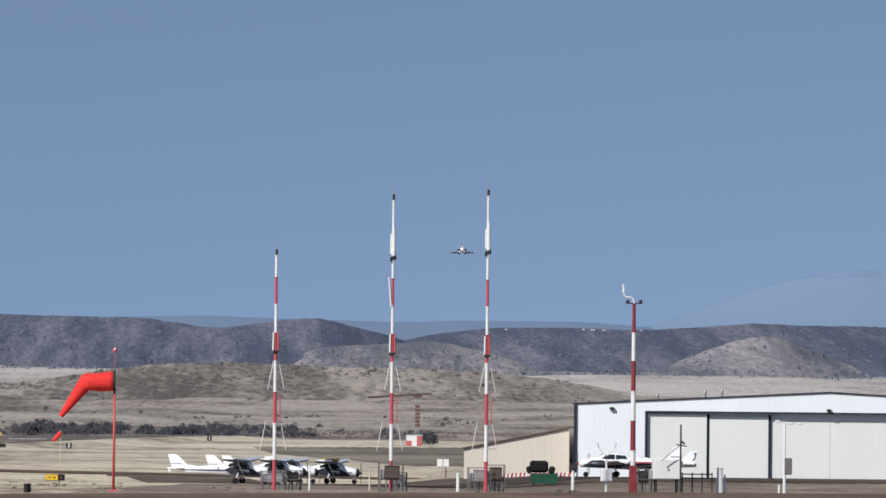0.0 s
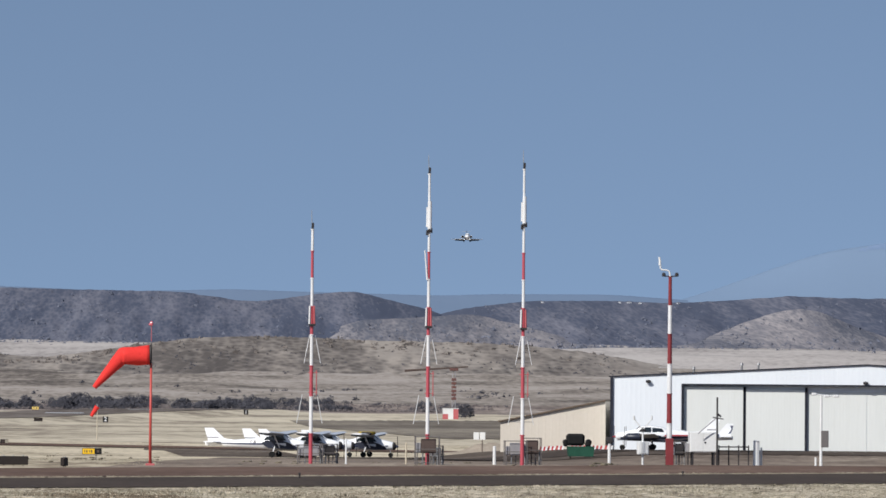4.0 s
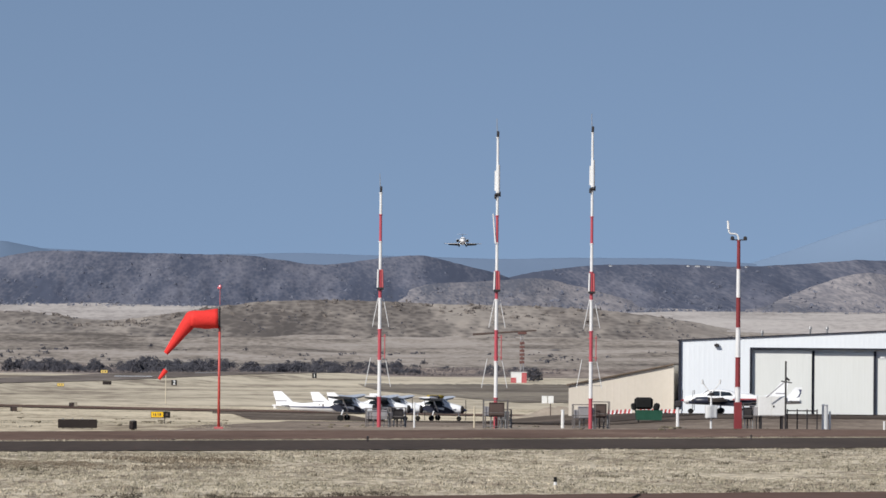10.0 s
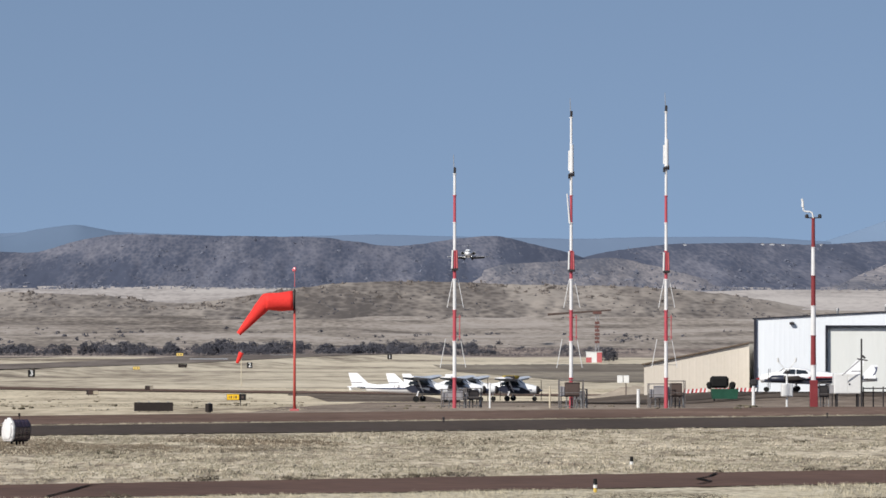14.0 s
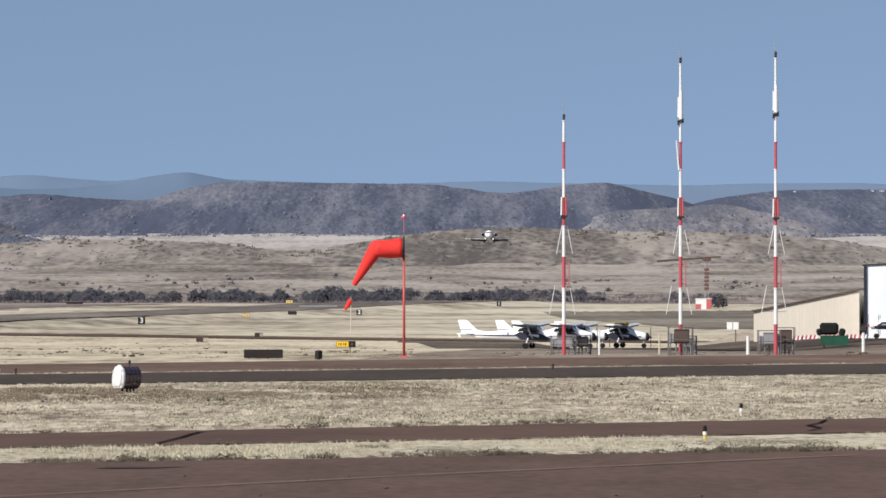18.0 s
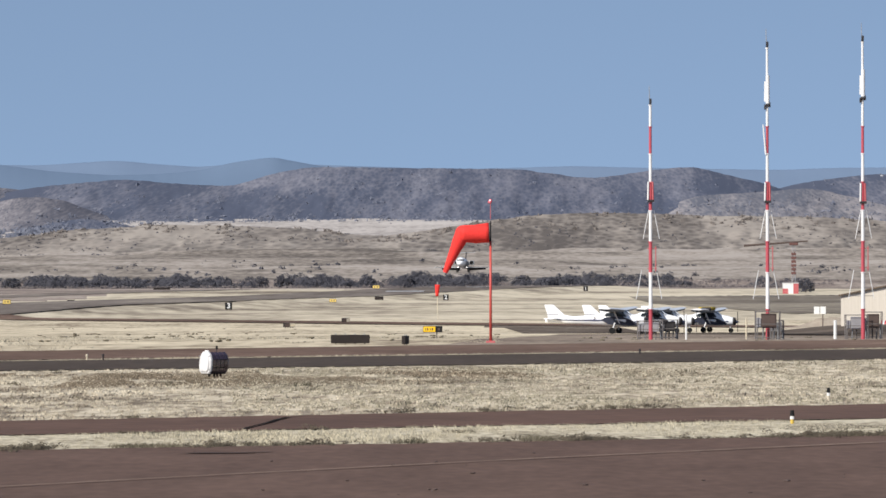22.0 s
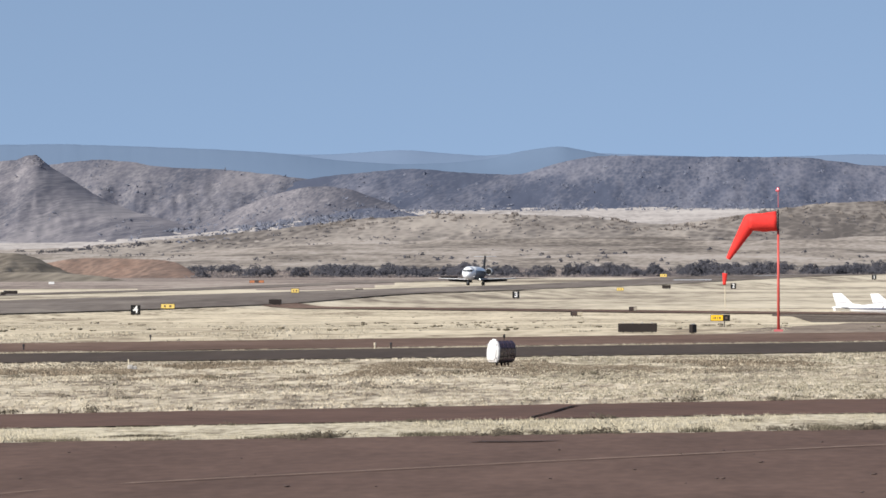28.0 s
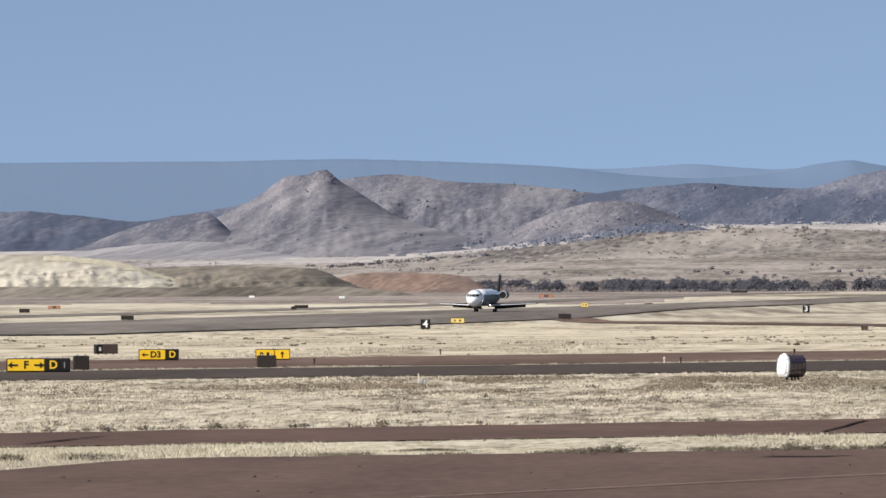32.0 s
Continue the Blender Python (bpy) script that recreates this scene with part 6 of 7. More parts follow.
        box(bm, (0.15, -1.4, 2.32), (1.3, 1.7, 0.3), bevel=0.1)
        part("wing_cover", bm, YELLOWTIE, ob, "yellow-brown cover on the wing")
        bm = bmesh.new()
        box(bm, (0.3, -2.3, 2.3), (0.9, 0.6, 0.3), bevel=0.1)
        part("wing_cover", bm, DARKBOX, ob, "dark cover on the wing")
    return ob


def stretch(ob):
    """A longer tail cone, a lower fin and a low stance."""
    for o in ob.children_recursive:
        if "wheel" not in o.name and "leg" not in o.name:
            o.data.transform(Matrix.Translation((0, 0, -0.14)))
        for v in o.data.vertices:
            if v.co.x < -1.2:
                v.co.x = -1.2 + (v.co.x + 1.2) * 1.25
                if v.co.z > 1.45:
                    v.co.z = 1.45 + (v.co.z - 1.45) * 0.85
    return ob


def park(ob, x, y, yaw):
    ob.matrix_basis = pose(x, y, ground_z(x, y) + 0.06, 0, 0, yaw)


CESSNA = "white high-wing light aircraft with a dark stripe on the apron"
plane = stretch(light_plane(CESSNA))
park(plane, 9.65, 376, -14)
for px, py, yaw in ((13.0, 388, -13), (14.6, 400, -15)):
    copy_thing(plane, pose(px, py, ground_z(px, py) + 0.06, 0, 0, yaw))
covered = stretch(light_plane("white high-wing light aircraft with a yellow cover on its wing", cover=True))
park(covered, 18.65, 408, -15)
low = light_plane("white low-wing twin with red stripes before the hangar", low=True, stripe=REDSTRIPE)
low.matrix_basis = pose(40.9, 378, ground_z(40.9, 378) + 0.06, 0, 0, 172) @ Matrix.Diagonal((1.12, 1.0, 0.98, 1))
second = light_plane("white low-wing aircraft with a dark-tipped tail before the hangar", low=True, stripe=BLUESTRIPE)
park(second, 44.2, 390, 175)
second.matrix_basis = second.matrix_basis @ Matrix.Diagonal((1.0, 1.0, 0.86, 1))


# ---- the landing airliner ----
def airliner():
    """A regional jet, nose along +x, its main wheels on z = 0 at x = 0."""
    ob = thing("regional_jet", pose(0, 0, 0), "white regional jet with rear engines landing with its gear down", "airliner")
    bm = bmesh.new()
    fat = 1.1
    nose = [(13.2, 2.6, 0.14, 0.14), (12.95, 2.64, 0.60, 0.58), (12.2, 2.82, 1.10, 1.10), (11.1, 3.06, 1.50, 1.54), (9.6, 3.2, 1.64, 1.68)]
    tube = [nose[-1], (4, 3.2, 1.64, 1.68), (-4.5, 3.2, 1.64, 1.68), (-8, 3.45, 1.28, 1.28), (-11, 3.65, 0.66, 0.72), (-13.4, 4.0, 0.14, 0.2)]
    nose, tube = ([(x, z + 0.12, w * fat, h * fat) for x, z, w, h in row] for row in (nose, tube))
    loft(bm, [oval(x, 0, z, w, h, 20) for x, z, w, h in tube])
    body = part("fuselage", bm, AIRWHITE, ob, "white fuselage", smooth=True)
    bm = bmesh.new()
    loft(bm, [oval(x, 0, z, w, h, 20) for x, z, w, h in nose])
    part("nose", bm, AIRWHITE, ob, "bright white nose", smooth=True)
    table = sorted(nose)

    def skin(t, z, grow=1.02):
        """The point of the nose at angle t round it and height z."""
        for x in np.arange(12.9, 9.6, -0.04):
            zc, w, h = (float(np.interp(x, [s[0] for s in table], [s[k] for s in table])) for k in (1, 2, 3))
            if zc + h * grow * math.sin(radians(t)) >= z:
                break
        return x, w * grow * math.cos(radians(t)), zc + h * grow * math.sin(radians(t))

    for lo, hi in ((27, 56), (59, 88), (92, 121), (124, 153)):
        bm = bmesh.new()
        rows = [[bm.verts.new(skin(t, z)) for t in np.linspace(lo, hi, 6)] for z in (3.55, 3.85, 4.15)]
        for u, v in zip(rows, rows[1:]):
            for i in range(5):
                bm.faces.new((u[i], u[i + 1], v[i + 1], v[i]))
        thicken(part("cockpit_window", bm, GLASS, ob, "dark cockpit glass"), 0.04)
    for s in (-1, 1):
        for k in range(13):
            x = 8.2 - 1.05 * k
            bm = bmesh.new()
            slab(bm, [(x, s * 1.79, 3.6), (x - 0.3, s * 1.79, 3.6), (x - 0.3, s * 1.73, 4.0), (x, s * 1.73, 4.0)], (0, 1, 0), 0.05)
            part("cabin_window", bm, GLASS, body)
        # Flank sheet darker than the body: the shaded side is put into its paint.
        bm = bmesh.new()
        rows = []
        for x, z, w, h in ((8.8, 3.32, 1.83, 1.87), (7.0, 3.32, 1.83, 1.87), (-4.5, 3.32, 1.83, 1.87), (-8, 3.57, 1.43, 1.43)):
            rows.append([bm.verts.new((x, s * w * math.cos(radians(t)), z + h * math.sin(radians(t)))) for t in np.linspace(-68, 22, 8)])
        for u, v in zip(rows, rows[1:]):
            for i in range(7):
                bm.faces.new((u[i], u[i + 1], v[i + 1], v[i]))
        thicken(part("lower_flank", bm, LINER, body, "lower flank in dark paint, its shade put into the colour"), 0.02)
        bm = bmesh.new()
        wing_half(bm, (2.6, s * 1.0, 1.62), (-2.2, s * 10.8, 1.98), 4.6, 1.6, 0.8)
        wing = part("wing", bm, WINGGREY, ob, "grey metal wing")
        bm = bmesh.new()
        rod(bm, (2.58, s * 1.3, 1.66), (-2.2, s * 10.8, 2.01), 0.09, 0.06, 8)
        part("leading_edge", bm, AIRWHITE, wing, "bright metal leading edge")
        bm = bmesh.new()
        slab(bm, [(-1.85, s * 1.4, 1.42), (-3.0, s * 1.4, 0.85), (-3.6, s * 8.2, 1.3), (-2.9, s * 8.2, 1.78)], (0.3, 0, 0.9), 0.14)
        part("flap", bm, WINGGREY, wing, "lowered grey flap")
        bm = bmesh.new()
        loft(bm, [oval(x, s * 2.8, z, r, r, 16) for x, z, r in ((-4.6, 3.85, 0.78), (-4.75, 3.85, 0.88), (-5.6, 3.87, 0.95), (-7.0, 3.9, 0.88), (-8.2, 3.93, 0.62))], cap=False)
        eng = part("engine", bm, LINER, ob, smooth=True)
        bm = bmesh.new()
        rod(bm, (-4.58, s * 2.8, 3.85), (-4.9, s * 2.8, 3.85), 0.80, 0.80, 16)
        part("intake", bm, BLACK, eng, "dark engine intake")
        bm = bmesh.new()
        loft(bm, [oval(x, s * 2.8, 3.85, r, r, 16) for x, r in ((-4.6, 0.79), (-4.5, 0.82), (-4.5, 0.86), (-4.75, 0.91))], cap=False)
        part("intake_lip", bm, AIRWHITE, eng, "white intake lip")
        bm = bmesh.new()
        bmesh.ops.create_uvsphere(bm, u_segments=8, v_segments=6, radius=0.13, matrix=Matrix.Translation((2.75, s * 1.7, 1.72)))
        part("landing_light", bm, LANDING, ob, "lit landing light")
        bm = bmesh.new()
        slab(bm, [(-5.2, s * 1.2, 3.75), (-5.4, s * 1.9, 3.8), (-7.2, s * 1.9, 3.85), (-7.4, s * 1.1, 3.8)], (0, 0, 1), 0.2)
        part("pylon", bm, AIRWHITE, eng)
        bm = bmesh.new()
        rod(bm, (0, s * 2.1, 1.35), (0, s * 2.1, 0.4), 0.11, 0.09, 8)
        part("main_gear_leg", bm, STEEL, ob)
        bm = bmesh.new()
        box(bm, (0.1, s * 2.45, 1.05), (0.9, 0.06, 0.9), bevel=0.02)
        part("gear_door", bm, WINGGREY, ob, "dark gear door")
        for d in (-0.24, 0.24):
            bm = bmesh.new()
            rod(bm, (0, s * 2.1 + d - 0.15, 0.45), (0, s * 2.1 + d + 0.15, 0.45), 0.45, 0.45, 14)
            part("main_wheel", bm, BLACK, ob, "black tyre")
        bm = bmesh.new()
        slab(bm, [(-13.2, s * 0.05, 8.2), (-14.1, s * 3.2, 8.25), (-14.8, s * 3.2, 8.25), (-15.1, s * 0.05, 8.2)], (0, 0, 1), 0.07)
        part("tailplane", bm, AIRGREY, ob, "pale grey tailplane")
    bm = bmesh.new()
    slab(bm, [(-9.4, 0, 4.2), (-11.2, 0, 5.0), (-13.1, 0, 8.4), (-14.9, 0, 8.4), (-13.0, 0, 4.0)], (0, 1, 0), 0.2)
    part("fin", bm, WINGGREY, ob, "dark fin")
    bm = bmesh.new()
    rod(bm, (11.2, 0, 1.5), (11.3, 0, 0.3), 0.08, 0.07, 8)
    part("nose_leg", bm, STEEL, ob)
    for d in (-0.17, 0.17):
        bm = bmesh.new()
        rod(bm, (11.3, d - 0.07, 0.23), (11.3, d + 0.07, 0.23), 0.23, 0.23, 12)
        part("nose_wheel", bm, BLACK, ob, "black tyre")
    return ob


JET = airliner()


# ---- airfield signs ----
def glyph(text, size, material, parent, x, z, y=-0.06, turn=0):
    cu = bpy.data.curves.new("glyph", "FONT")
    cu.body, cu.size, cu.extrude, cu.align_x, cu.align_y, cu.offset = text, size, 0.006, "CENTER", "CENTER", size * 0.022
    tmp = bpy.data.objects.new("glyph", cu)
    scene.collection.objects.link(tmp)
    me = bpy.data.meshes.new_from_object(tmp.evaluated_get(bpy.context.evaluated_depsgraph_get()))
    bpy.data.objects.remove(tmp)
    me.materials.clear()
    me.materials.append(material)
    ob = new("lettering", me)
    ob.parent = parent
    ob.matrix_basis = pose(x, y, z, 90, turn, 0)
    return ob


def arrow(parent, x, z, size, turn, material, y=-0.07):
    bm = bmesh.new()
    s = size / 2
    slab(bm, [(-s, 0, 0), (-s * 0.15, 0, s * 0.62), (-s * 0.15, 0, s * 0.17), (s, 0, s * 0.17), (s, 0, -s * 0.17), (-s * 0.15, 0, -s * 0.17), (-s * 0.15, 0, -s * 0.62)], (0, 1, 0), 0.012)
    ob = part("arrow", bm, material, parent)
    ob.matrix_basis = pose(x, y, z, 0, turn, 0)


def sign(x, y, yaw, panels, h, label, name="airfield_sign", lift=0.04, deep=0.2, group="airfield signs", back=SIGNBACK, posts=0):
    """A low cabinet on stub legs; panels are (width, face material, glyphs) from left to right."""
    g = ground_z(x, y)
    ob = thing(name, pose(x, y, g, 0, 0, yaw), label, "sign", group)
    w = sum(p[0] for p in panels)
    bm = bmesh.new()
    box(bm, (0, 0, lift + h / 2), (w + 0.06 * h, deep, h), bevel=min(0.03, h * 0.06))
    cab = part("cabinet", bm, back, ob)
    px = -w / 2
    for pw, face, marks in panels:
        if face:
            bm = bmesh.new()
            box(bm, (px + pw / 2, -deep / 2 - 0.008, lift + h / 2), (pw * 0.95, 0.03, h * 0.84), bevel=0.008)
            fc = part("sign_face", bm, face, cab)
            for kind, dx, size, m in marks:
                if kind in ("left", "right", "up"):
                    arrow(fc, px + pw / 2 + dx, lift + h / 2, size, {"left": 0, "right": 180, "up": 90}[kind], m, -deep / 2 - 0.028)
                elif kind == "bar":
                    bm = bmesh.new()
                    box(bm, (px + pw / 2 + dx, -deep / 2 - 0.028, lift + h / 2), (size, 0.012, h * 0.4))
                    part("marking", bm, m, fc)
                else:
                    glyph(kind, size, m, fc, px + pw / 2 + dx, lift + h / 2, -deep / 2 - 0.03)
        px += pw
    n = posts or max(2, int(round(w / max(0.7, h))) + 1)
    for k in range(n):
        lx = -w / 2 + w * (k + 0.5) / n if n > 1 else w * 0.22
        bm = bmesh.new()
        rod(bm, (lx, 0, -0.05), (lx, 0, lift + 0.02), 0.03 if h < 0.7 else 0.06, 0.03 if h < 0.7 else 0.06, 6)
        part("leg", bm, DARKBOX, ob)
        bm = bmesh.new()
        rod(bm, (lx, 0, lift + h), (lx, 0, lift + h + 0.05), 0.035, 0.025, 8)
        part("sign_lamp", bm, STEEL, ob)
    return ob


K, Yw, WT = SIGNBLACK, SIGNYELLOW, WHITE
sign(-34.54, 147.6, 13, [(1.28, Yw, [("left", -0.44, 0.34, K), ("F", 0, 0.36, K), ("right", 0.44, 0.34, K)]), (0.5, K, [("D", 0.02, 0.38, Yw)]), (0.32, K, [("bar", -0.02, 0.03, GREY)])], 0.46, "yellow and black taxiway sign reading F and D")
sign(-34.2, 152.6, 20, [(0.52, None, [])], 0.48, "back of a small dark brown airfield sign")
sign(-36.05, 174.8, 13, [(1.06, Yw, [("left", -0.3, 0.26, K), ("D3", 0.12, 0.34, K)]), (0.5, K, [("D", 0, 0.36, Yw)])], 0.44, "yellow and black taxiway sign reading D3 and D")
sign(-31.7, 176.0, 10, [(0.74, Yw, [("bar", 0.1, 0.1, K), ("bar", -0.15, 0.12, K)]), (0.6, Yw, [("up", 0.0, 0.26, K)])], 0.42, "yellow taxiway sign with a black upward arrow")
sign(-28.6, 157.5, 12, [(0.66, None, [])], 0.42, "dark back of a small airfield sign")
sign(-42.5, 194.6, 40, [(0.3, K, [("bar", 0.05, 0.1, WT)]), (0.8, BROWNBOX, [])], 0.42, "dark brown airfield sign seen from behind")
sign(-7.35, 219.0, 2, [(0.93, None, []), (0.93, None, [])], 0.42, "long black airfield sign seen from behind")
sign(-4.6, 215.5, 70, [(0.5, None, [])], 0.40, "narrow dark airfield sign seen edge-on", lift=0.04)
sign(-3.95, 258.0, -3, [(0.72, Yw, [("bar", -0.22, 0.04, BROWNBOX), ("bar", -0.1, 0.07, BROWNBOX), ("bar", 0.05, 0.04, BROWNBOX), ("bar", 0.17, 0.08, BROWNBOX)]), (0.36, K, [("bar", 0, 0.12, BROWNBOX)])], 0.36, "small yellow and black taxiway sign on one post", lift=0.36, posts=1)
U = (0.159, 0.9873)
for i, n in enumerate("4321"):
    sx, sy = -114.1 + 304.8 * i * U[0], 784.4 + 304.8 * i * U[1]
    sign(sx, sy, math.degrees(math.atan2(-sx, sy)), [(1.6, K, [(n, 0, 1.75, WT)])], 1.7, "black runway distance sign with a white " + n, "distance_sign", lift=0.2, deep=0.5, group="runway distance signs", back=K)
for sx, sy, w, h in ((-103.3, 905, 2.5, 1.0), (-36.0, 1325, 2.5, 1.0), (-217, 1250, 3.8, 0.9), (-175, 820, 2.3, 0.8), (-268, 1130, 2.6, 1.0), (-213, 1215, 1.4, 0.8), (-143, 1900, 7.0, 0.9), (-124, 1300, 2.3, 0.9)):
    sign(sx, sy, math.degrees(math.atan2(-sx, sy)), [(w, None, [])], h, "dark back of a far airfield sign", lift=0.2, deep=0.4)
for sx, sy, w, h in ((-115, 832, 2.6, 0.95), (-119, 1085, 1.9, 1.1), (-46.8, 1252, 1.9, 0.9), (-45.9, 1650, 2.5, 1.2), ):
    sign(sx, sy, math.degrees(math.atan2(-sx, sy)), [(w, PALEYELLOW, [("bar", -w * 0.2, w * 0.12, BROWNBOX), ("bar", w * 0.18, w * 0.16, BROWNBOX)])], h, "far yellow airfield sign with dark markings", lift=0.2, deep=0.4)
for sx, sy, w, h in ((-191, 1615, 5.2, 0.9), (-289, 1255, 3.4, 0.8)):
    sign(sx, sy, math.degrees(math.atan2(-sx, sy)), [(w * 0.36, FADEDORANGE, []), (w * 0.28, BROWNBOX, []), (w * 0.36, FADEDORANGE, [])], h, "far low orange barrier board beside the taxiway", lift=0.2, deep=0.4)
for sx, sy, w, h in ((-35.5, 754, 1.8, 0.7), (-28.9, 836, 1.3, 0.75)):
    sign(sx, sy, 25, [(w * 0.5, BROWNBOX, []), (w * 0.5, BEIGE, [])], h, "small pale and brown airfield box on the dry grass", lift=0.15, deep=0.8)
for sx, sy in ((-301, 1628), (-262, 1594)):
    sign(sx, sy, 10, [(2.0, WHITE, [])], 0.8, "small white box beside the far taxiway", lift=0.1, deep=0.8, back=WHITE)


def drum_sign():
    """A cabinet with a bulged front of four panels, seen obliquely, and a white pressed end plate."""
    x, y = -8.5, 132.8
    ob = thing("mandatory_sign", pose(x, y, ground_z(x, y), 0, 0, 44), "glossy maroon-faced sign cabinet with a white end plate", "sign")
    prof = [(-0.15, -0.30), (-0.22, -0.22), (-0.255, -0.06), (-0.255, 0.08), (-0.21, 0.23), (-0.12, 0.31), (0.10, 0.31), (0.17, 0.24), (0.225, 0.08), (0.245, -0.06), (0.23, -0.22), (0.16, -0.30)]
    zc = 0.445
    bm = bmesh.new()
    loft(bm, [[(dx, a * k, zc + b * k) for a, b in prof] for dx, k in ((-0.24, 0.985), (0.38, 0.985), (0.41, 0.93))])
    body = part("cabinet", bm, MAROON, ob)
    for k in range(4):
        bm = bmesh.new()
        c = -0.15 + 0.15 * k
        rows = [[bm.verts.new((c + dx, a * g, zc + b * g)) for a, b in prof[1:6]] for dx, g in ((-0.066, 1.0), (-0.06, 1.03), (0.06, 1.03), (0.066, 1.0))]
        for u, v in zip(rows, rows[1:]):
            for i in range(4):
                bm.faces.new((u[i], u[i + 1], v[i + 1], v[i]))
        part("sign_panel", bm, MAROONGLOSS, body, "glossy dark maroon panel")
    for z in (0.10, -0.14):
        bm = bmesh.new()
        box(bm, (0.07, -0.257, zc + z), (0.6, 0.03, 0.012))
        part("seam", bm, BLACK, body)
    bm = bmesh.new()
    loft(bm, [[(dx, a * k, zc + b * k) for a, b in prof] for dx, k in ((-0.235, 1.06), (-0.29, 1.06), (-0.31, 1.0), (-0.325, 0.86), (-0.355, 0.82), (-0.37, 0.55))])
    end = part("end_plate", bm, CHALK, ob, "chalky white end plate")
    for a, b in ((-0.21, 0.2), (0.21, 0.2), (-0.21, -0.19), (0.21, -0.19), (0.0, 0.26)):
        bm = bmesh.new()
        rod(bm, (-0.30, a, zc + b), (-0.335, a, zc + b), 0.018, 0.016, 6)
        part("bolt", bm, GREY, end)
    bm = bmesh.new()
    box(bm, (-0.27, -0.05, zc + 0.345), (0.05, 0.16, 0.05), bevel=0.012)
    part("lifting_lug", bm, WHITE, end)
    bm = bmesh.new()
    box(bm, (0.06, 0, zc - 0.315), (0.62, 0.3, 0.035), bevel=0.008)
    part("base_rail", bm, BLACK, ob)
    for lx in (-0.14, 0.05, 0.17, 0.30):
        bm = bmesh.new()
        rod(bm, (lx, 0, -0.05), (lx, 0, 0.14), 0.032, 0.032, 8)
        rod(bm, (lx, 0, -0.02), (lx, 0, 0.02), 0.07, 0.06, 8)
        part("leg", bm, RUST if lx > 0.1 else BLACK, ob)
    bm = bmesh.new()
    rod(bm, (0.24, 0.1, zc + 0.30), (0.24, 0.1, zc + 0.41), 0.010, 0.010, 6)
    rod(bm, (0.24, 0.1, zc + 0.40), (0.24, 0.1, zc + 0.50), 0.036, 0.028, 8)
    part("sign_lamp", bm, BLACK, ob)


drum_sign()


def edge_light(x, y, tall=0.2, material=None):
    ob = thing("edge_light", pose(x, y, ground_z(x, y)), "small taxiway edge light on a stub", "light", "taxiway edge lights")
    bm = bmesh.new()
    rod(bm, (0, 0, -0.03), (0, 0, tall), 0.03, 0.03, 6)
    part("stub", bm, material or DARKBOX, ob)
    bm = bmesh.new()
    rod(bm, (0, 0, tall), (0, 0, tall + 0.09), 0.05, 0.04, 8)
    part("lens", bm, material or DARKBOX, ob)


for x, y in ((-15.4, 167.6), (-14.8, 167.6), (-28.2, 165.2), (-27.5, 193.5), (5.5, 180.5), (22.6, 195.5)):
    edge_light(x, y, 0.16, BEIGE if x == -15.4 else None)


def concrete_block(x, y):
    ob = thing("concrete_marker", pose(x, y, ground_z(x, y), 0, 0, 20), "small pale broken concrete marker in the grass", "marker")
    bm = bmesh.new()
    box(bm, (0, 0, 0.07), (0.17, 0.15, 0.15), bevel=0.04)
    box(bm, (0.12, 0, 0.05), (0.12, 0.12, 0.12), bevel=0.02)
    part("block", bm, CONCRETE, ob)
    bm = bmesh.new()
    rod(bm, (-0.04, 0, 0.15), (-0.06, 0, 0.3), 0.03, 0.02, 6)
    part("stub", bm, BEIGE, ob)


concrete_block(-18.8, 128.2)


# ---- far radar hut and tower ----
def far_tower():
    x, y = polar(-3.69, 1600)
    g = ground_z(x, y)
    ob = thing("lattice_tower", pose(x, y, g), "far red and white lattice antenna tower", "tower")
    tall = 17.0
    for s in (-1, 1):
        for d in (-1, 1):
            bm = bmesh.new()
            rod(bm, (s * 0.6, d * 0.6, -0.2), (s * 0.5, d * 0.5, tall), 0.13, 0.11, 6)
            part("leg", bm, GREY, ob)
    for k in range(8):
        bm = bmesh.new()
        z0, z1 = tall * k / 8, tall * (k + 1) / 8
        for s in (-1, 1):
            rod(bm, (-0.55, s * 0.55, z0), (0.55, s * 0.55, z1), 0.1, 0.1, 5)
            rod(bm, (s * 0.55, -0.55, z0), (s * 0.55, 0.55, z1), 0.1, 0.1, 5)
        part("brace", bm, RUST if 3 <= k <= 6 else GREY, ob)
    bm = bmesh.new()
    for k in range(6):
        box(bm, (0, 0, 7.2 + 1.35 * k), (1.7 - 0.1 * (k % 2), 1.5, 0.9), bevel=0.08)
    part("antenna_stack", bm, RUST, ob, "rust-brown antenna boxes up the tower")
    bm = bmesh.new()
    box(bm, (0, 0, tall + 0.5), (3.0, 2.4, 0.9), bevel=0.1)
    part("platform", bm, RUST, ob)
    bm = bmesh.new()
    rod(bm, (-17.5, 0, tall - 0.1), (5.0, 0, tall + 1.5), 0.42, 0.26, 6)
    part("antenna_boom", bm, BROWNBOX, ob)
    hut = thing("equipment_hut", pose(x - 1.5, y - 6, ground_z(x - 1.5, y - 6)), "small red and white checked equipment hut", "hut")
    for i in range(3):
        for j in range(2):
            bm = bmesh.new()
            box(bm, (-1.8 + 1.8 * i, 0, 0.9 + 1.8 * j), (1.8, 3.0, 1.8))
            part("wall_panel", bm, MASTPINK if (i, j) in ((0, 0), (2, 0), (2, 1)) else WHITE, hut)
    bm = bmesh.new()
    box(bm, (0, 0, 3.7), (5.7, 3.3, 0.2))
    part("roof", bm, WHITE, hut)
    return ob


far_tower()
tree(-3.84, 1640, 5.5, 7.0, 77)


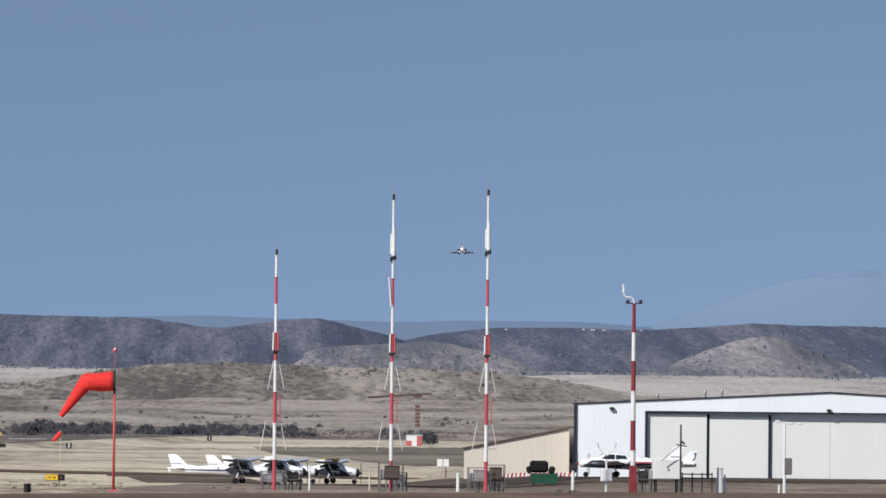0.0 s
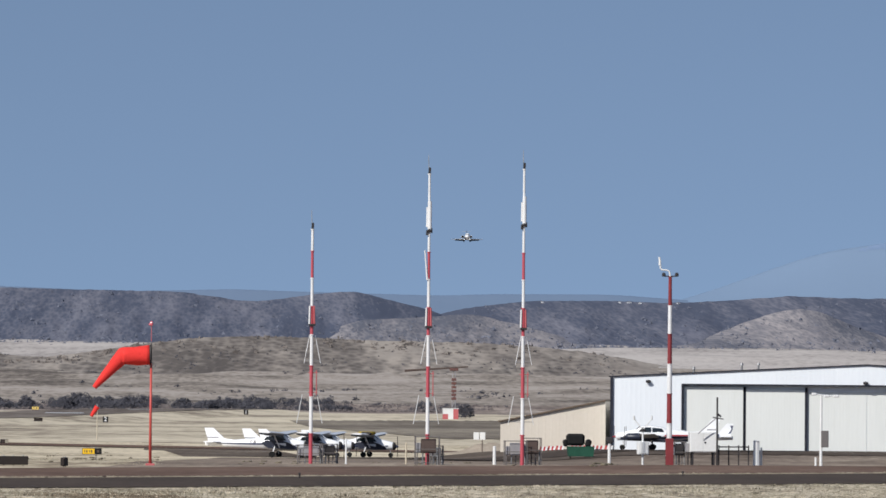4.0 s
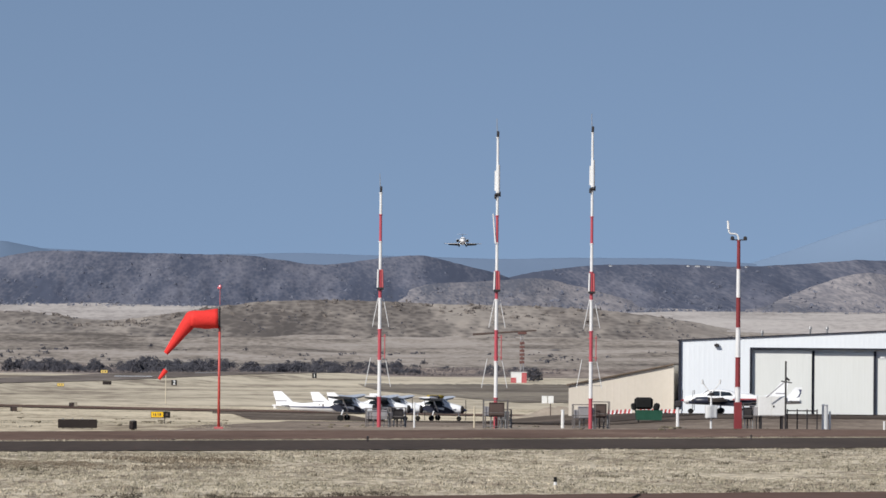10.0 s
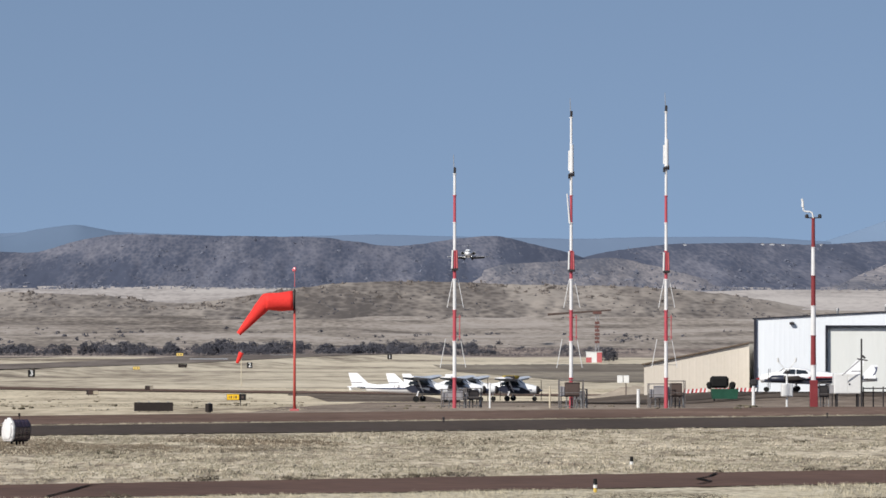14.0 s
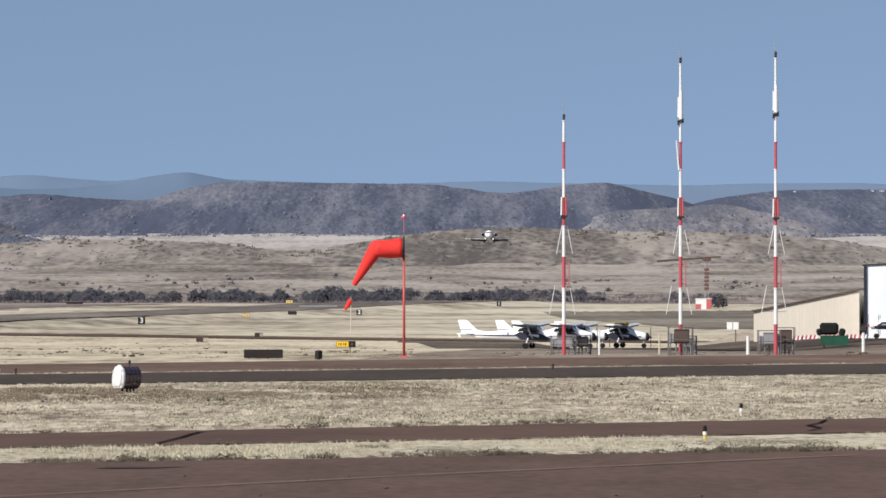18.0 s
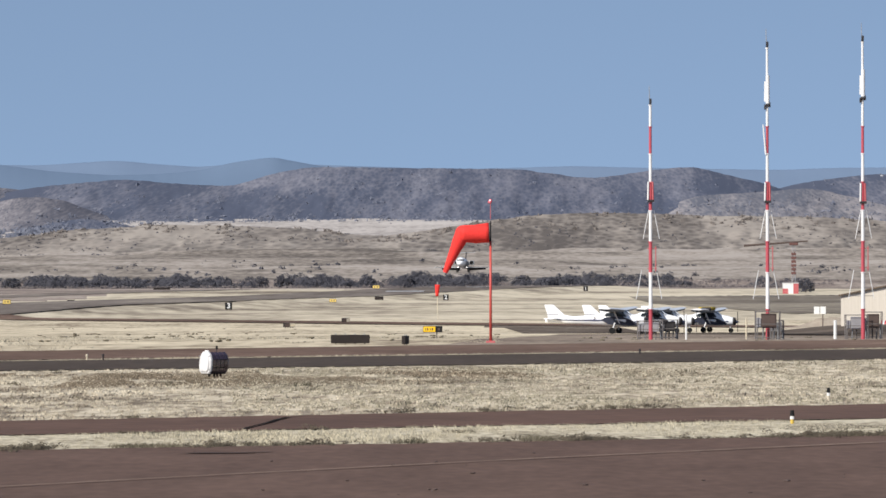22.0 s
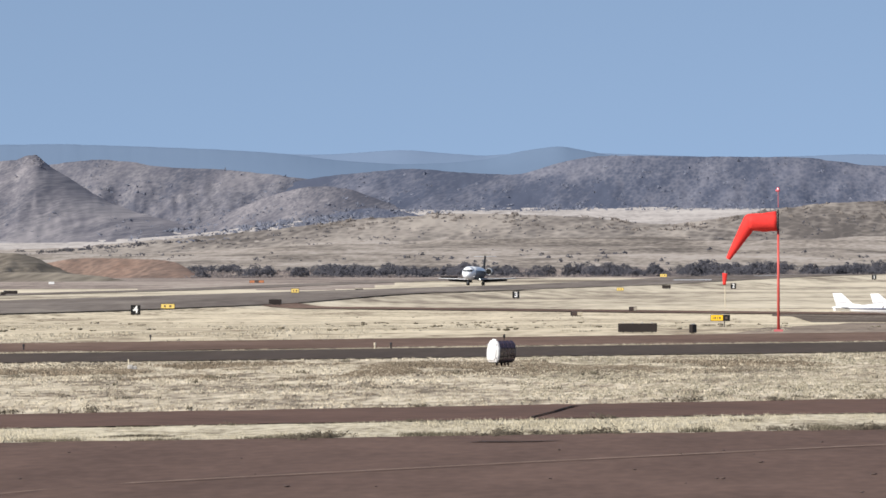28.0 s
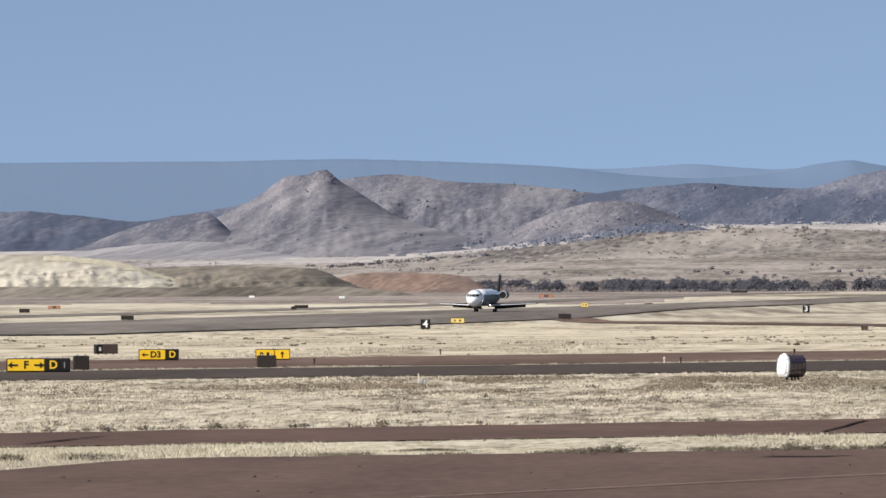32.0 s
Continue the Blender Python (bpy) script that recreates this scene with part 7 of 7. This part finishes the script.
def twin_boxes():
    x, y = polar(-4.02, 480)
    g = ground_z(x, y)
    ob = thing("utility_cabinet", pose(x, y, g), "pair of white utility cabinets on a post", "cabinet")
    bm = bmesh.new()
    rod(bm, (0.3, 0, -0.1), (0.3, 0, 2.0), 0.06, 0.06, 6)
    part("post", bm, BROWNBOX, ob)
    for s in (-0.33, 0.33):
        bm = bmesh.new()
        box(bm, (s, 0, 1.7), (0.58, 0.4, 0.8), bevel=0.03)
        part("box", bm, WHITE, ob)


twin_boxes()


def dirt_pile():
    x, y = polar(-4.03, 520)
    g = ground_z(x, y)
    bm = bmesh.new()
    rings = []
    for r, z in ((1, -0.3), (0.93, 0.12), (0.82, 0.3), (0.68, 0.5), (0.52, 0.72), (0.38, 1.0), (0.22, 1.18), (0.07, 1.25)):
        ring = []
        for i in range(44):
            t = 2 * math.pi * i / 44
            x1, y1 = r * math.cos(t) * (1 + 0.2 * noise.noise((t, r, 1))), r * math.sin(t)
            tall = 1.35 * ease(-0.6, 0.35, x1) + 0.35
            ring.append((5.6 * x1, 3.5 * y1, 0.62 * z * tall * (1 + 0.5 * noise.noise((x1 * 4, y1 * 3, 2)) + 0.3 * noise.noise((x1 * 11, y1 * 8, 5)))))
        rings.append(ring)
    loft(bm, rings)
    ob = finish("earth_mound", bm, mat("pale_bare_dirt", (0.42, 0.36, 0.29), (0.30, 0.25, 0.20), 1.0, scale=2, bump=0.1), smooth=True)
    ob.matrix_basis = pose(x, y, g)
    tagged(ob, "pale tan heap of dug earth beyond the apron", "mound")


dirt_pile()


def motions():
    t_s_z = [(0, 2528, 127.0), (1, 2470, 122.8), (2, 2402, 118.2), (3, 2343, 113.3), (6, 2150, 96.3), (7, 2076, 89.1), (8, 1995, 81.8), (9, 1913, 75.1), (10, 1833, 69.0),
             (11, 1749, 62.6), (12, 1665, 55.9), (13, 1592, 50.2), (14, 1513, 44.4), (15, 1434, 39.1), (15.5, 1394, 36.5), (17.5, 1239, 26.2), (18, 1201, 23.5), (19, 1123, 17.8),
             (20, 1051, 12.7), (21, 978, 8.4), (22, 906, 4.4), (23, 826, 1.9), (24, 750, 0.6), (25, 674, 0.4), (25.5, 636, 0.2), (27.5, 490, -1.3), (28, 455, -1.8),
             (29, 386, -2.6), (30, 318, -2.9), (31, 251, -2.9), (31.5, 219, -2.9), (32, 187, -2.9)]
    rows = []
    for t, s, z in t_s_z:
        p = RW0 + s * RWU + 0.8 * ease(22.3, 24, t) * (1 - ease(25, 28, t)) * RWN
        tilt = -2.5 - 1.5 * ease(21, 23, t) + 3.0 * ease(23.2, 24.8, t) + 1.0 * ease(28.5, 31, t)
        crab = -1.0 + 7.8 * (1 - ease(21.2, 23.7, t)) + 4.2 * ease(24.8, 29.5, t)
        rows.append((t, pose(p.x, p.y, z - 2.75, 0, tilt, -99.15 + crab)))
    walk(JET, rows)
    sway = [(0, 52), (3, 48), (6, 45), (9, 52), (11, 50), (13, 46), (15.5, 52), (17.5, 56), (19, 58), (21, 61), (23, 65), (25.5, 61), (28, 57), (30, 60), (32, 58)]
    walk(SOCK_END, [(t, pose(-1.28, 0, 0.04, 0, -a, 0)) for t, a in sway])
    droop = [(0, 50), (3, 56), (6, 62), (9, 48), (13, 82), (15.5, 42), (17.5, 62), (19, 58), (21, 84), (23, 88), (25.5, 80), (28, 86), (30, 70), (32, 74)]
    walk(SMALL_SOCK, [(t, pose(0, 0, 0, 0, -a, 0)) for t, a in droop])


motions()
